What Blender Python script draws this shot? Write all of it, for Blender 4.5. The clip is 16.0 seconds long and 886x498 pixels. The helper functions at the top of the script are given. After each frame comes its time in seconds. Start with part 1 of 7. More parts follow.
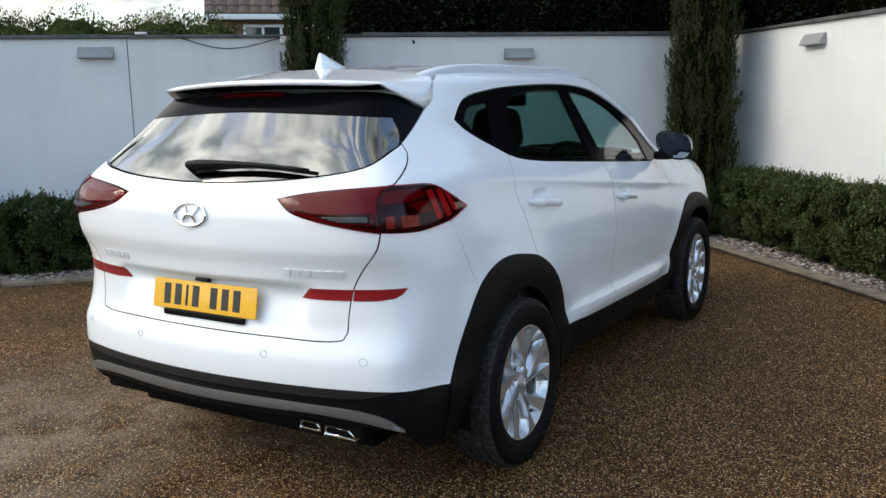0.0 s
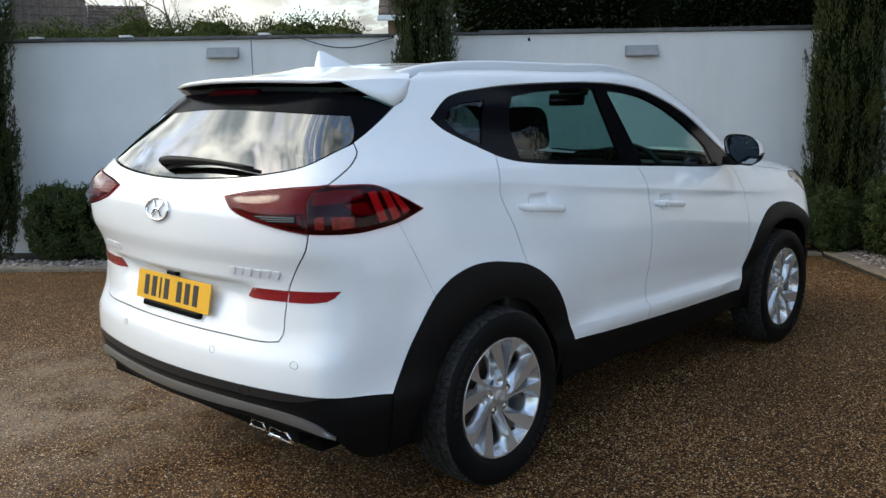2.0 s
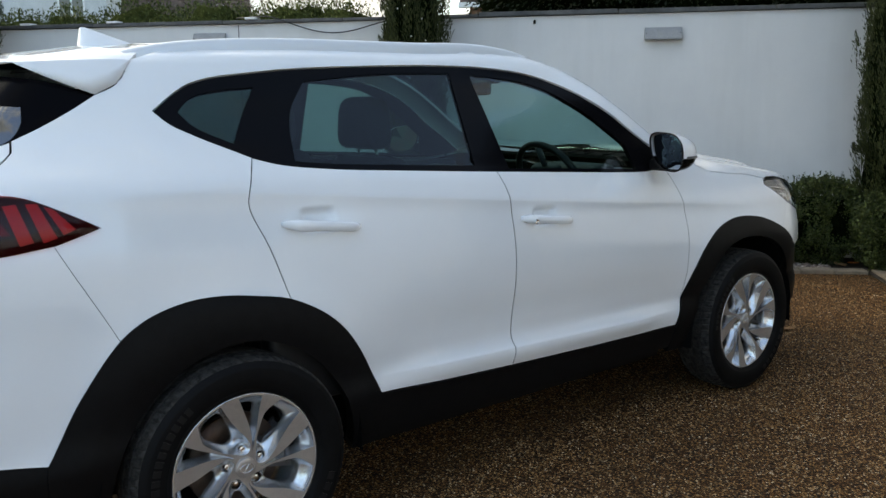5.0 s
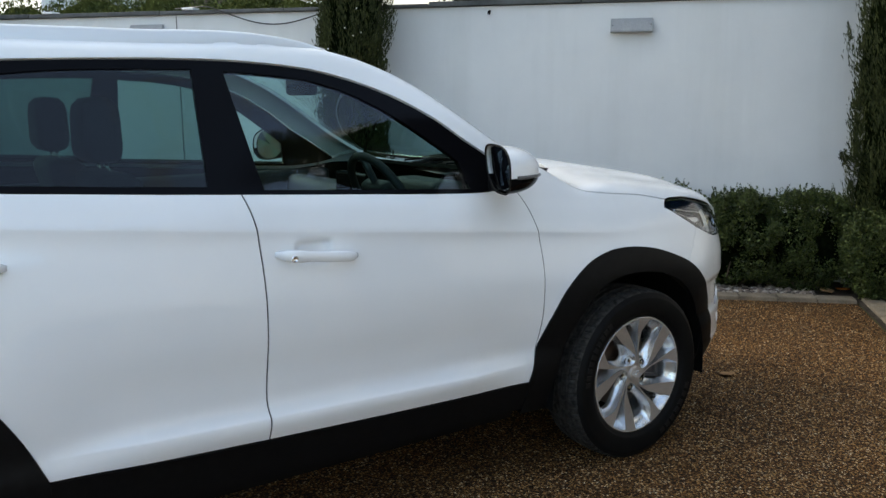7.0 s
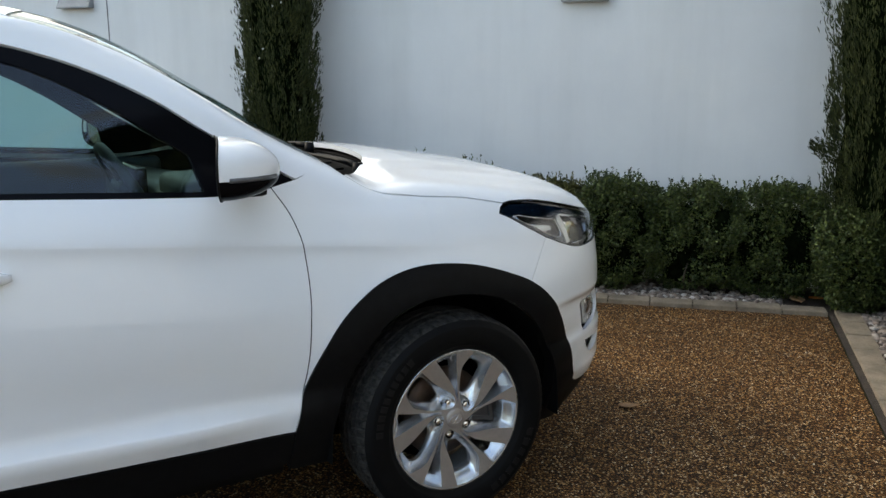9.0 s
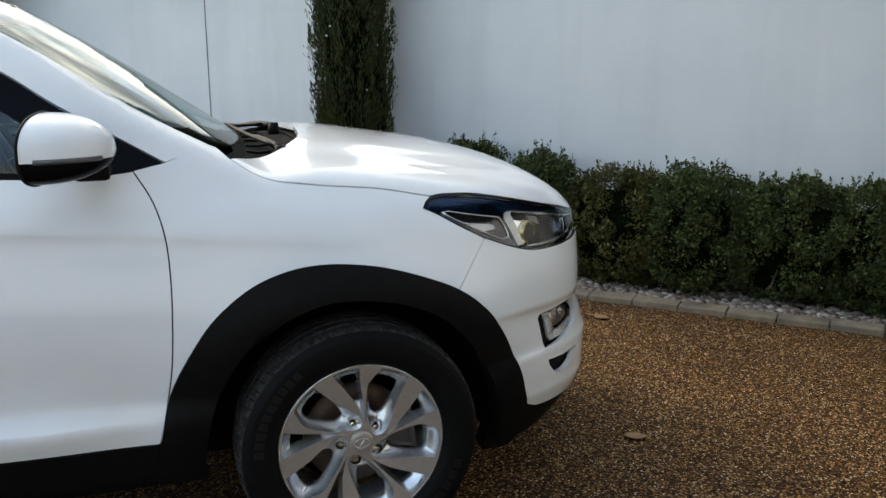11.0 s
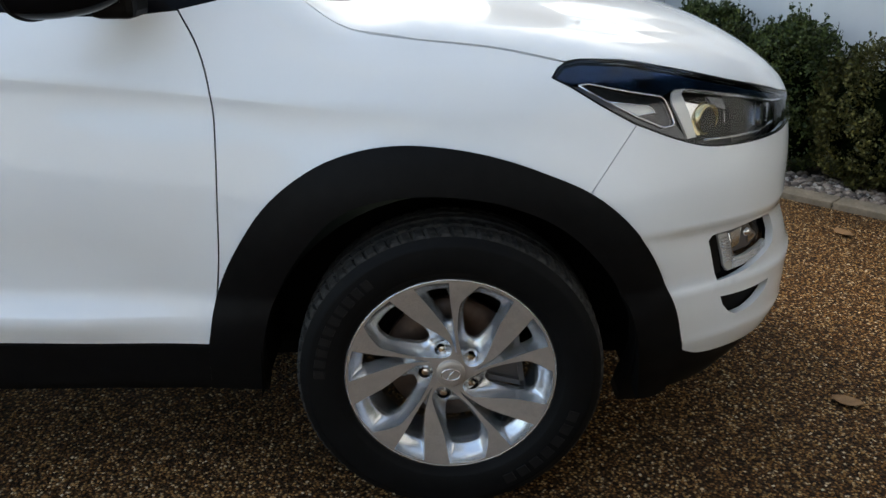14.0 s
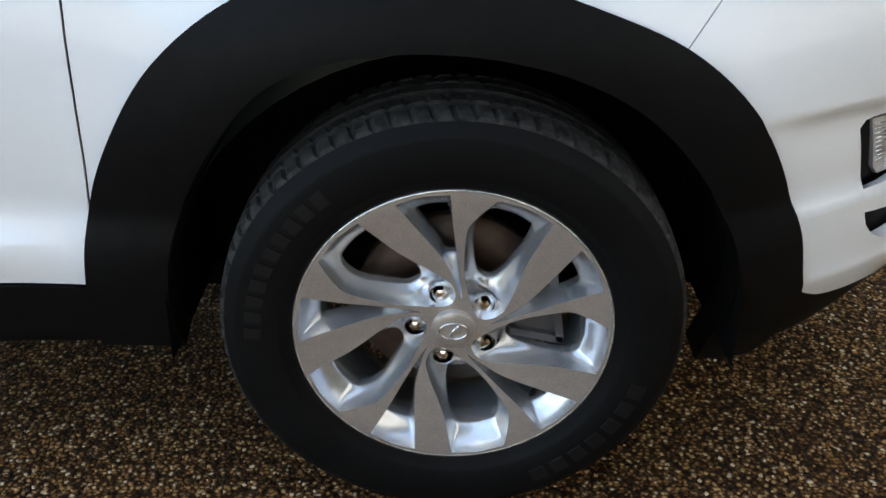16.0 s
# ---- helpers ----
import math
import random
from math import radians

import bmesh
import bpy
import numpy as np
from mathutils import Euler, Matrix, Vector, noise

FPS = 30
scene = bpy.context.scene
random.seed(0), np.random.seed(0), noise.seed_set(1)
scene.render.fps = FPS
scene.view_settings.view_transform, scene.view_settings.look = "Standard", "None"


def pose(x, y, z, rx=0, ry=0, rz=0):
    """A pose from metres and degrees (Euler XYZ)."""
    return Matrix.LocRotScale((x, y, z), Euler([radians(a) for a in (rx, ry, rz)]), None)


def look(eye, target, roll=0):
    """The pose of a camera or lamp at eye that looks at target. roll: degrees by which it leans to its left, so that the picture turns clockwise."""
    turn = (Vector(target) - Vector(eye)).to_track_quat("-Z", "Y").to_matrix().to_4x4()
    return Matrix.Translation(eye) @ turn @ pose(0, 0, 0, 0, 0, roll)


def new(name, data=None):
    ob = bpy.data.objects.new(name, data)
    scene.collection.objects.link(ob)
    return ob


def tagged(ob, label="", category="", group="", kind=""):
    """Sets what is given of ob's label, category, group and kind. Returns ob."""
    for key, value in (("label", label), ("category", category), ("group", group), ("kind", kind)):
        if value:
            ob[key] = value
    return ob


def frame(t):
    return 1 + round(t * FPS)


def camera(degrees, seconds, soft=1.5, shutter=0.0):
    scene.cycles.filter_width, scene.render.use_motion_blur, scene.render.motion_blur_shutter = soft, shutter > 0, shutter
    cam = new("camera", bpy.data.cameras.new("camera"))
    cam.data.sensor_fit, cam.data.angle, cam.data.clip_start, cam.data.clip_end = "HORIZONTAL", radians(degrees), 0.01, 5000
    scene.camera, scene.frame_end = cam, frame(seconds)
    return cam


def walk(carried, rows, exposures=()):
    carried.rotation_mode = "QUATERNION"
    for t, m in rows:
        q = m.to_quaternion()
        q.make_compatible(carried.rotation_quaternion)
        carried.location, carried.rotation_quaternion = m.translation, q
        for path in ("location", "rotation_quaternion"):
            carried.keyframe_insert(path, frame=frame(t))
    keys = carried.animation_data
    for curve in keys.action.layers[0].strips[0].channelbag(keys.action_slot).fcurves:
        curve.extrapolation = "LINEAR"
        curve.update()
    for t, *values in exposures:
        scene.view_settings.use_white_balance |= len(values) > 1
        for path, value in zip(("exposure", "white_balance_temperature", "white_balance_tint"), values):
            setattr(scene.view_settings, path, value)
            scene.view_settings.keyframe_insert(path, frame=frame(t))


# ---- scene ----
cam = camera(54.2, 16.0)
PATH = [
    (0, (2.353, -3.088, 1.479), (1.346, -1.393, 1.144), -1.2),
    (0.5, (2.515, -2.934, 1.465), (1.397, -1.309, 1.13), -1.1),
    (1, (2.654, -2.75, 1.465), (1.446, -1.192, 1.134), -1.1),
    (1.5, (2.79, -2.603, 1.462), (1.503, -1.108, 1.131), -1.0),
    (2, (2.933, -2.478, 1.461), (1.577, -1.044, 1.132), -0.9),
    (2.5, (3.001, -2.367, 1.453), (1.597, -0.982, 1.121), -0.7),
    (3, (3.057, -2.228, 1.458), (1.609, -0.891, 1.122), -0.6),
    (3.5, (3.094, -1.981, 1.44), (1.617, -0.676, 1.1), -0.7),
    (4, (3.143, -1.674, 1.447), (1.639, -0.401, 1.102), -0.8),
    (4.2, (3.157, -1.556, 1.422), (1.642, -0.293, 1.087), -0.9),
    (4.3, (3.161, -1.486, 1.419), (1.643, -0.229, 1.079), -0.9),
    (4.5, (3.17, -1.364, 1.432), (1.644, -0.118, 1.085), -0.7),
    (5, (3.191, -1.064, 1.44), (1.65, 0.163, 1.094), -0.7),
    (5.2, (3.189, -0.937, 1.44), (1.645, 0.285, 1.092), -0.7),
    (7.3, (3.188, 0.331, 1.45), (1.55, 1.422, 1.092), -0.3),
    (7.5, (3.185, 0.444, 1.44), (1.538, 1.52, 1.078), -0.3),
    (8, (3.166, 0.726, 1.448), (1.505, 1.776, 1.078), -0.1),
    (8.5, (3.148, 1.015, 1.45), (1.476, 2.04, 1.06), -0.0),
    (9, (3.139, 1.295, 1.447), (1.452, 2.29, 1.044), -0.1),
    (9.2, (3.125, 1.396, 1.449), (1.433, 2.378, 1.036), 0.1),
    (11.3, (3.1, 2.266, 1.401), (1.215, 2.769, 0.964), -0.4),
    (11.5, (3.088, 2.317, 1.398), (1.183, 2.74, 0.959), -0.5),
    (12, (3.055, 2.426, 1.4), (1.126, 2.674, 0.937), -0.1),
    (12.5, (3.005, 2.519, 1.404), (1.068, 2.654, 0.923), -0.1),
    (13, (2.935, 2.575, 1.399), (1.008, 2.641, 0.866), 0.1),
    (13.5, (2.791, 2.607, 1.354), (0.885, 2.645, 0.748), 0.1),
    (14, (2.593, 2.627, 1.301), (0.727, 2.655, 0.58), 0.0),
    (14.5, (2.411, 2.621, 1.248), (0.589, 2.644, 0.423), 0.1),
    (15, (2.231, 2.632, 1.189), (0.435, 2.648, 0.308), -0.0),
    (15.5, (2.073, 2.643, 1.133), (0.307, 2.655, 0.195), -0.1),
    (16, (1.946, 2.651, 1.074), (0.202, 2.657, 0.095), -0.1),
]
walk(cam, [(t, look(eye, target, roll)) for t, eye, target, roll in PATH], [(0.0, 0.34, 7100, 9), (3.5, 0.28, 7300, 8), (5.0, 0.40, 7500, 8), (9.0, 0.66, 7600, 8), (13.0, 0.66, 7800, 8), (14.5, 0.84, 7600, 9), (16.0, 1.36, 7600, 9)])

# world: a bank of broken cloud that thins to blue sky on the car's right; soft sun from behind its left
SUN_FROM = Vector((-0.74, -0.48, 0.62)).normalized()
world = bpy.data.worlds.new("sky")
scene.world = world
world.use_nodes = True
wn, wl = world.node_tree.nodes, world.node_tree.links
wn.clear()
w_out = wn.new("ShaderNodeOutputWorld")
w_back = wn.new("ShaderNodeBackground")
w_sky = wn.new("ShaderNodeTexSky")
w_sky.sky_type = 'NISHITA'
w_sky.sun_disc = False
w_sky.sun_elevation = math.asin(SUN_FROM.z)
w_sky.sun_rotation = math.atan2(SUN_FROM.x, SUN_FROM.y)
w_coord = wn.new("ShaderNodeTexCoord")
w_map = wn.new("ShaderNodeMapping")
w_map.inputs["Scale"].default_value = (1.0, 1.0, 1.7)
w_map.inputs["Location"].default_value = (0.35, 0.1, 0.0)
w_noise = wn.new("ShaderNodeTexNoise")
w_noise.inputs["Scale"].default_value = 4.2
w_noise.inputs["Detail"].default_value = 7.0
w_noise.inputs["Roughness"].default_value = 0.58
w_noise.inputs["Distortion"].default_value = 0.6
w_ramp = wn.new("ShaderNodeValToRGB")
w_ramp.color_ramp.elements[0].position = 0.47
w_ramp.color_ramp.elements[1].position = 0.57
w_shade = wn.new("ShaderNodeTexNoise")
w_shade.inputs["Scale"].default_value = 6.5
w_shade.inputs["Detail"].default_value = 5.0
w_cloud = wn.new("ShaderNodeMix")
w_cloud.data_type = 'RGBA'
w_cloud.inputs[6].default_value = (3.1, 3.7, 4.3, 1)
w_cloud.inputs[7].default_value = (12.7, 13.3, 13.4, 1)
w_mix = wn.new("ShaderNodeMix")
w_mix.data_type = 'RGBA'
wl.new(w_coord.outputs["Generated"], w_map.inputs["Vector"])
wl.new(w_map.outputs["Vector"], w_noise.inputs["Vector"])
wl.new(w_map.outputs["Vector"], w_shade.inputs["Vector"])
w_axes = wn.new("ShaderNodeSeparateXYZ")
w_lean = wn.new("ShaderNodeMath")
w_lean.operation = 'MULTIPLY_ADD'
w_lean.inputs[1].default_value = -0.13
wl.new(w_coord.outputs["Generated"], w_axes.inputs["Vector"])
wl.new(w_axes.outputs["X"], w_lean.inputs[0])
wl.new(w_noise.outputs["Fac"], w_lean.inputs[2])
wl.new(w_lean.outputs["Value"], w_ramp.inputs["Fac"])
w_billow = wn.new("ShaderNodeMapRange")
w_billow.inputs["From Min"].default_value = 0.36
w_billow.inputs["From Max"].default_value = 0.64
wl.new(w_shade.outputs["Fac"], w_billow.inputs["Value"])
wl.new(w_billow.outputs["Result"], w_cloud.inputs[0])
wl.new(w_ramp.outputs["Color"], w_mix.inputs[0])
w_blue = wn.new("ShaderNodeVectorMath")
w_blue.operation = 'SCALE'
w_blue.inputs["Scale"].default_value = 2.7
wl.new(w_sky.outputs["Color"], w_blue.inputs[0])
wl.new(w_blue.outputs["Vector"], w_mix.inputs[6])
# veiled glare: the cloud is brightest round the hidden sun
w_face = wn.new("ShaderNodeVectorMath")
w_face.operation = 'DOT_PRODUCT'
w_face.inputs[1].default_value = Vector((-0.70, -0.42, 0.55)).normalized()
w_glow = wn.new("ShaderNodeMapRange")
w_glow.interpolation_type = 'SMOOTHSTEP'
w_glow.inputs["From Min"].default_value = 0.3
w_glow.inputs["From Max"].default_value = 1.0
w_glow.inputs["To Min"].default_value = 0.46
w_glow.inputs["To Max"].default_value = 1.6
w_bright = wn.new("ShaderNodeVectorMath")
w_bright.operation = 'SCALE'
wl.new(w_coord.outputs["Generated"], w_face.inputs[0])
wl.new(w_face.outputs["Value"], w_glow.inputs["Value"])
wl.new(w_cloud.outputs[2], w_bright.inputs[0])
wl.new(w_glow.outputs["Result"], w_bright.inputs["Scale"])
wl.new(w_bright.outputs["Vector"], w_mix.inputs[7])
wl.new(w_mix.outputs[2], w_back.inputs["Color"])
wl.new(w_back.outputs["Background"], w_out.inputs["Surface"])
w_back.inputs["Strength"].default_value = 0.13

sun = new("sun", bpy.data.lights.new("sun", 'SUN'))
sun.data.energy = 1.15
sun.data.angle = radians(20)
sun.data.color = (1.0, 0.93, 0.83)
sun.matrix_world = look(SUN_FROM * 20, (0, 0, 0))


# ---- materials ----
def material(name, colour, rough=0.5, metal=0.0, coat=0.0, **other):
    m = bpy.data.materials.new(name)
    m.use_nodes = True
    b = m.node_tree.nodes["Principled BSDF"]
    b.inputs["Base Color"].default_value = (*colour, 1)
    b.inputs["Roughness"].default_value = rough
    b.inputs["Metallic"].default_value = metal
    b.inputs["Coat Weight"].default_value = coat
    b.inputs["Coat Roughness"].default_value = 0.03
    for key, value in other.items():
        b.inputs[key.replace("_", " ")].default_value = value
    return m


def node(m, kind, **values):
    n = m.node_tree.nodes.new(kind)
    for key, value in values.items():
        n.inputs[key].default_value = value
    return n


def link(m, a, out, b, into):
    m.node_tree.links.new(a.outputs[out], b.inputs[into])


def ramp(m, source, out, stops):
    n = m.node_tree.nodes.new("ShaderNodeValToRGB")
    while len(n.color_ramp.elements) < len(stops):
        n.color_ramp.elements.new(0.5)
    for e, (at, colour) in zip(n.color_ramp.elements, stops):
        e.position, e.color = at, (*colour, 1)
    link(m, source, out, n, "Fac")
    return n


def place(m, scale=(1, 1, 1)):
    c = m.node_tree.nodes.new("ShaderNodeTexCoord")
    p = m.node_tree.nodes.new("ShaderNodeMapping")
    p.inputs["Scale"].default_value = scale
    link(m, c, "Object", p, "Vector")
    return p


def bump(m, source, out, strength, distance, extra=None):
    n = node(m, "ShaderNodeBump", Strength=strength, Distance=distance)
    link(m, source, out, n, "Height")
    if extra:
        link(m, extra, "Normal", n, "Normal")
    link(m, n, "Normal", m.node_tree.nodes["Principled BSDF"], "Normal")
    return n


def mixed(m, fac, fac_out, a, a_out, b, b_out, mode='MIX'):
    n = m.node_tree.nodes.new("ShaderNodeMix")
    n.data_type, n.blend_type = 'RGBA', mode
    if isinstance(fac, float):
        n.inputs[0].default_value = fac
    else:
        link(m, fac, fac_out, n, 0)
    for src, o, i in ((a, a_out, 6), (b, b_out, 7)):
        if isinstance(src, tuple):
            n.inputs[i].default_value = (*src, 1)
        else:
            link(m, src, o, n, i)
    return n


def to_base(m, n, out=2):
    m.node_tree.links.new(n.outputs[out], m.node_tree.nodes["Principled BSDF"].inputs["Base Color"])


def mottled(name, dark, light, scale, rough=0.6, relief=0.3, depth=0.002, detail=6.0, **other):
    """A colour that wanders between two tones at two scales, with fine relief."""
    m = material(name, light, rough, **other)
    p = place(m)
    big = node(m, "ShaderNodeTexNoise", Scale=scale, Detail=detail, Roughness=0.62)
    fine = node(m, "ShaderNodeTexNoise", Scale=scale * 11, Detail=3.0)
    link(m, p, "Vector", big, "Vector")
    link(m, p, "Vector", fine, "Vector")
    tone = ramp(m, big, "Fac", [(0.32, dark), (0.68, light)])
    speck = ramp(m, fine, "Fac", [(0.3, (0.72, 0.72, 0.72)), (0.7, (1.0, 1.0, 1.0))])
    to_base(m, mixed(m, 0.8, "", tone, "Color", speck, "Color", 'MULTIPLY'))
    if relief:
        bump(m, fine, "Fac", relief, depth)
    return m


def leaf_material(name, dark, light, rough=0.45):
    m = material(name, dark, rough, Specular_IOR_Level=0.14)
    info = m.node_tree.nodes.new("ShaderNodeNewGeometry")
    tone = ramp(m, info, "Random Per Island", [(0.0, dark), (0.7, tuple(0.5 * (a + b) for a, b in zip(dark, light))), (1.0, light)])
    to_base(m, tone, 0)
    return m


def gravel_material():
    m = material("resin_bound_gravel", (0.2, 0.12, 0.06), 0.7, Specular_IOR_Level=0.15)
    p = place(m)
    warp = node(m, "ShaderNodeTexNoise", Scale=60.0, Detail=2.0)
    link(m, p, "Vector", warp, "Vector")
    nudge = mixed(m, 0.012, "", p, "Vector", warp, "Color")
    stone = node(m, "ShaderNodeTexVoronoi", Scale=118.0)
    m.node_tree.links.new(nudge.outputs[2], stone.inputs["Vector"])
    split = m.node_tree.nodes.new("ShaderNodeSeparateColor")
    link(m, stone, "Color", split, "Color")
    colour = ramp(m, split, "Red", [(0.0, (0.030, 0.014, 0.006)), (0.22, (0.105, 0.046, 0.015)), (0.5, (0.235, 0.112, 0.036)), (0.72, (0.38, 0.21, 0.078)), (0.88, (0.54, 0.35, 0.17)), (1.0, (0.82, 0.68, 0.50))])
    # pits between the stones: the shade in them is multiplied into the colour
    pit_shade = ramp(m, stone, "Distance", [(0.22, (1, 1, 1)), (0.58, (0.12, 0.105, 0.09))])
    pitted = mixed(m, 1.0, "", colour, "Color", pit_shade, "Color", 'MULTIPLY')
    # worn and damp patches
    patch_noise = node(m, "ShaderNodeTexNoise", Scale=0.9, Detail=5.0, Roughness=0.6)
    link(m, p, "Vector", patch_noise, "Vector")
    patch_tone = ramp(m, patch_noise, "Fac", [(0.3, (0.72, 0.67, 0.60)), (0.52, (1.06, 1.02, 0.95)), (0.72, (1.38, 1.28, 1.15))])
    n = m.node_tree.nodes.new("ShaderNodeMix")
    n.data_type, n.blend_type = 'RGBA', 'MULTIPLY'
    n.inputs[0].default_value = 1.0
    m.node_tree.links.new(pitted.outputs[2], n.inputs[6])
    m.node_tree.links.new(patch_tone.outputs["Color"], n.inputs[7])
    # pale dusty patch behind the car: its sunlit brightness is put into the colour
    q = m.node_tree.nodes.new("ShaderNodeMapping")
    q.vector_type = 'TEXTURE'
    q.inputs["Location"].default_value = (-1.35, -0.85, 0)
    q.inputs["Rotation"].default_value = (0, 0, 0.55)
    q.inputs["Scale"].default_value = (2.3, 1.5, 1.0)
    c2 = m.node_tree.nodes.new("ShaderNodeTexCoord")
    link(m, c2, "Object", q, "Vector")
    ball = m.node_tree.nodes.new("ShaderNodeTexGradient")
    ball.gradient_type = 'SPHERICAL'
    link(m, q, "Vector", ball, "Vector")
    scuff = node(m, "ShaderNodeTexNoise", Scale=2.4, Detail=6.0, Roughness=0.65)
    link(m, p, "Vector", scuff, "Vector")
    sun_patch = m.node_tree.nodes.new("ShaderNodeMath")
    sun_patch.operation = 'MULTIPLY'
    link(m, ball, "Fac", sun_patch, 0)
    link(m, ramp(m, scuff, "Fac", [(0.36, (0, 0, 0)), (0.62, (1, 1, 1))]), "Color", sun_patch, 1)
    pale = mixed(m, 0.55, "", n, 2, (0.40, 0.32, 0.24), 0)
    to_base(m, mixed(m, sun_patch, "Value", n, 2, pale, 2))
    dome = ramp(m, stone, "Distance", [(0.0, (1, 1, 1)), (0.35, (0.75, 0.75, 0.75)), (0.7, (0, 0, 0))])
    bump(m, dome, "Color", 0.9, 0.004)
    return m


def paint_material():
    m = material("white_car_paint", (0.80, 0.81, 0.82), 0.30, 0.0, 0.95, Specular_IOR_Level=0.03)
    m.node_tree.nodes["Principled BSDF"].inputs["Coat Roughness"].default_value = 0.02
    p = place(m)
    flake = node(m, "ShaderNodeTexNoise", Scale=900.0, Detail=1.0)
    dust = node(m, "ShaderNodeTexNoise", Scale=3.0, Detail=5.0)
    link(m, p, "Vector", flake, "Vector")
    link(m, p, "Vector", dust, "Vector")
    tone = ramp(m, dust, "Fac", [(0.3, (0.80, 0.82, 0.84)), (0.7, (0.84, 0.85, 0.86))])
    to_base(m, tone, 0)
    gloss = ramp(m, flake, "Fac", [(0.4, (0.26, 0.26, 0.26)), (0.6, (0.34, 0.34, 0.34))])
    link(m, gloss, "Color", m.node_tree.nodes["Principled BSDF"], "Roughness")
    return m


def glass_material(name, tint, gloss=1.0, base=0.05):
    """Thin tinted pane: tinted straight-through light with a clear reflection on top."""
    m = bpy.data.materials.new(name)
    m.use_nodes = True
    t = m.node_tree
    t.nodes.clear()
    out = t.nodes.new("ShaderNodeOutputMaterial")
    see = t.nodes.new("ShaderNodeBsdfTransparent")
    see.inputs["Color"].default_value = (*tint, 1)
    shine = t.nodes.new("ShaderNodeBsdfGlossy")
    shine.inputs["Roughness"].default_value = 0.01
    shine.inputs["Color"].default_value = (gloss, gloss, gloss, 1)
    edge = t.nodes.new("ShaderNodeLayerWeight")
    edge.inputs["Blend"].default_value = 0.5
    steep = t.nodes.new("ShaderNodeMath")
    steep.operation = 'POWER'
    steep.inputs[1].default_value = 4.5
    fres = t.nodes.new("ShaderNodeMath")
    fres.operation = 'MULTIPLY_ADD'
    fres.inputs[1].default_value = 0.9
    fres.inputs[2].default_value = base
    t.links.new(edge.outputs["Facing"], steep.inputs[0])
    t.links.new(steep.outputs["Value"], fres.inputs[0])
    mix = t.nodes.new("ShaderNodeMixShader")
    t.links.new(fres.outputs["Value"], mix.inputs["Fac"])
    t.links.new(see.outputs["BSDF"], mix.inputs[1])
    t.links.new(shine.outputs["BSDF"], mix.inputs[2])
    t.links.new(mix.outputs["Shader"], out.inputs["Surface"])
    return m


def render_material():
    """White masonry paint with rain streaks and faint blotches."""
    m = material("white_rendered_wall", (0.72, 0.72, 0.72), 0.85)
    p = place(m)
    blot = node(m, "ShaderNodeTexNoise", Scale=1.3, Detail=6.0, Roughness=0.6)
    link(m, p, "Vector", blot, "Vector")
    q = place(m, (3.2, 3.2, 0.30))
    streak = node(m, "ShaderNodeTexNoise", Scale=1.0, Detail=4.0, Roughness=0.6)
    link(m, q, "Vector", streak, "Vector")
    grain = node(m, "ShaderNodeTexNoise", Scale=160.0, Detail=3.0)
    link(m, p, "Vector", grain, "Vector")
    base = ramp(m, blot, "Fac", [(0.3, (0.66, 0.665, 0.67)), (0.7, (0.74, 0.74, 0.735))])
    run = ramp(m, streak, "Fac", [(0.34, (0.90, 0.90, 0.89)), (0.5, (1.0, 1.0, 1.0)), (0.68, (1.0, 1.0, 1.0)), (0.74, (1.08, 1.08, 1.07))])
    to_base(m, mixed(m, 0.5, "", base, "Color", run, "Color", 'MULTIPLY'))
    bump(m, grain, "Fac", 0.25, 0.002)
    return m


PAINT = paint_material()
PLASTIC = mottled("black_grained_plastic", (0.0042, 0.0042, 0.0046), (0.0065, 0.0065, 0.007), 30.0, 0.50, 0.12, 0.0005, Specular_IOR_Level=0.11)
GLOSS_BLACK = material("gloss_black_trim", (0.004, 0.004, 0.005), 0.14, 0.0, 0.0, Specular_IOR_Level=0.07)
SHADE_BLACK = material("black_glass_band", (0.003, 0.003, 0.004), 0.15, 0.0, 0.0, Specular_IOR_Level=0.03)
DARK = material("dark_liner", (0.004, 0.004, 0.004), 0.95, Specular_IOR_Level=0.1)
GREY_TRIM = mottled("dark_grey_bumper_trim", (0.011, 0.011, 0.012), (0.017, 0.017, 0.0185), 20.0, 0.45, 0.1, 0.0004)
SILVER_TRIM = material("satin_silver_skid", (0.22, 0.215, 0.21), 0.40, 0.6)
CHROME = material("chrome", (0.85, 0.85, 0.86), 0.06, 1.0)
ALLOY = material("silver_wheel_lacquer", (0.68, 0.695, 0.715), 0.25, 0.78, 0.4)
ALLOY_FACE = mottled("machined_alloy_face", (0.50, 0.46, 0.425), (0.575, 0.53, 0.49), 40.0, 0.36, 0.05, 0.0002, metal=0.6, coat=0.3)
RUBBER = mottled("tyre_rubber", (0.0030, 0.0031, 0.0034), (0.0056, 0.0056, 0.0060), 14.0, 0.62, 0.2, 0.0006, Specular_IOR_Level=0.12)
MOULDED = mottled("moulded_tyre_marks", (0.006, 0.0062, 0.0068), (0.011, 0.011, 0.0118), 40.0, 0.45, 0.1, 0.0004, Specular_IOR_Level=0.22)
TREAD = mottled("dusty_tyre_tread", (0.0075, 0.007, 0.0066), (0.055, 0.052, 0.048), 48.0, 0.85, 0.3, 0.001, Specular_IOR_Level=0.2)
DISC = mottled("rusty_brake_disc", (0.07, 0.030, 0.014), (0.13, 0.10, 0.08), 6.0, 0.5, 0.1, 0.0004, metal=0.4)
GLASS = glass_material("green_tinted_glass", (0.56, 0.75, 0.73), 0.78, 0.075)
PRIVACY = glass_material("dark_privacy_glass", (0.20, 0.34, 0.32), 1.0, 0.04)
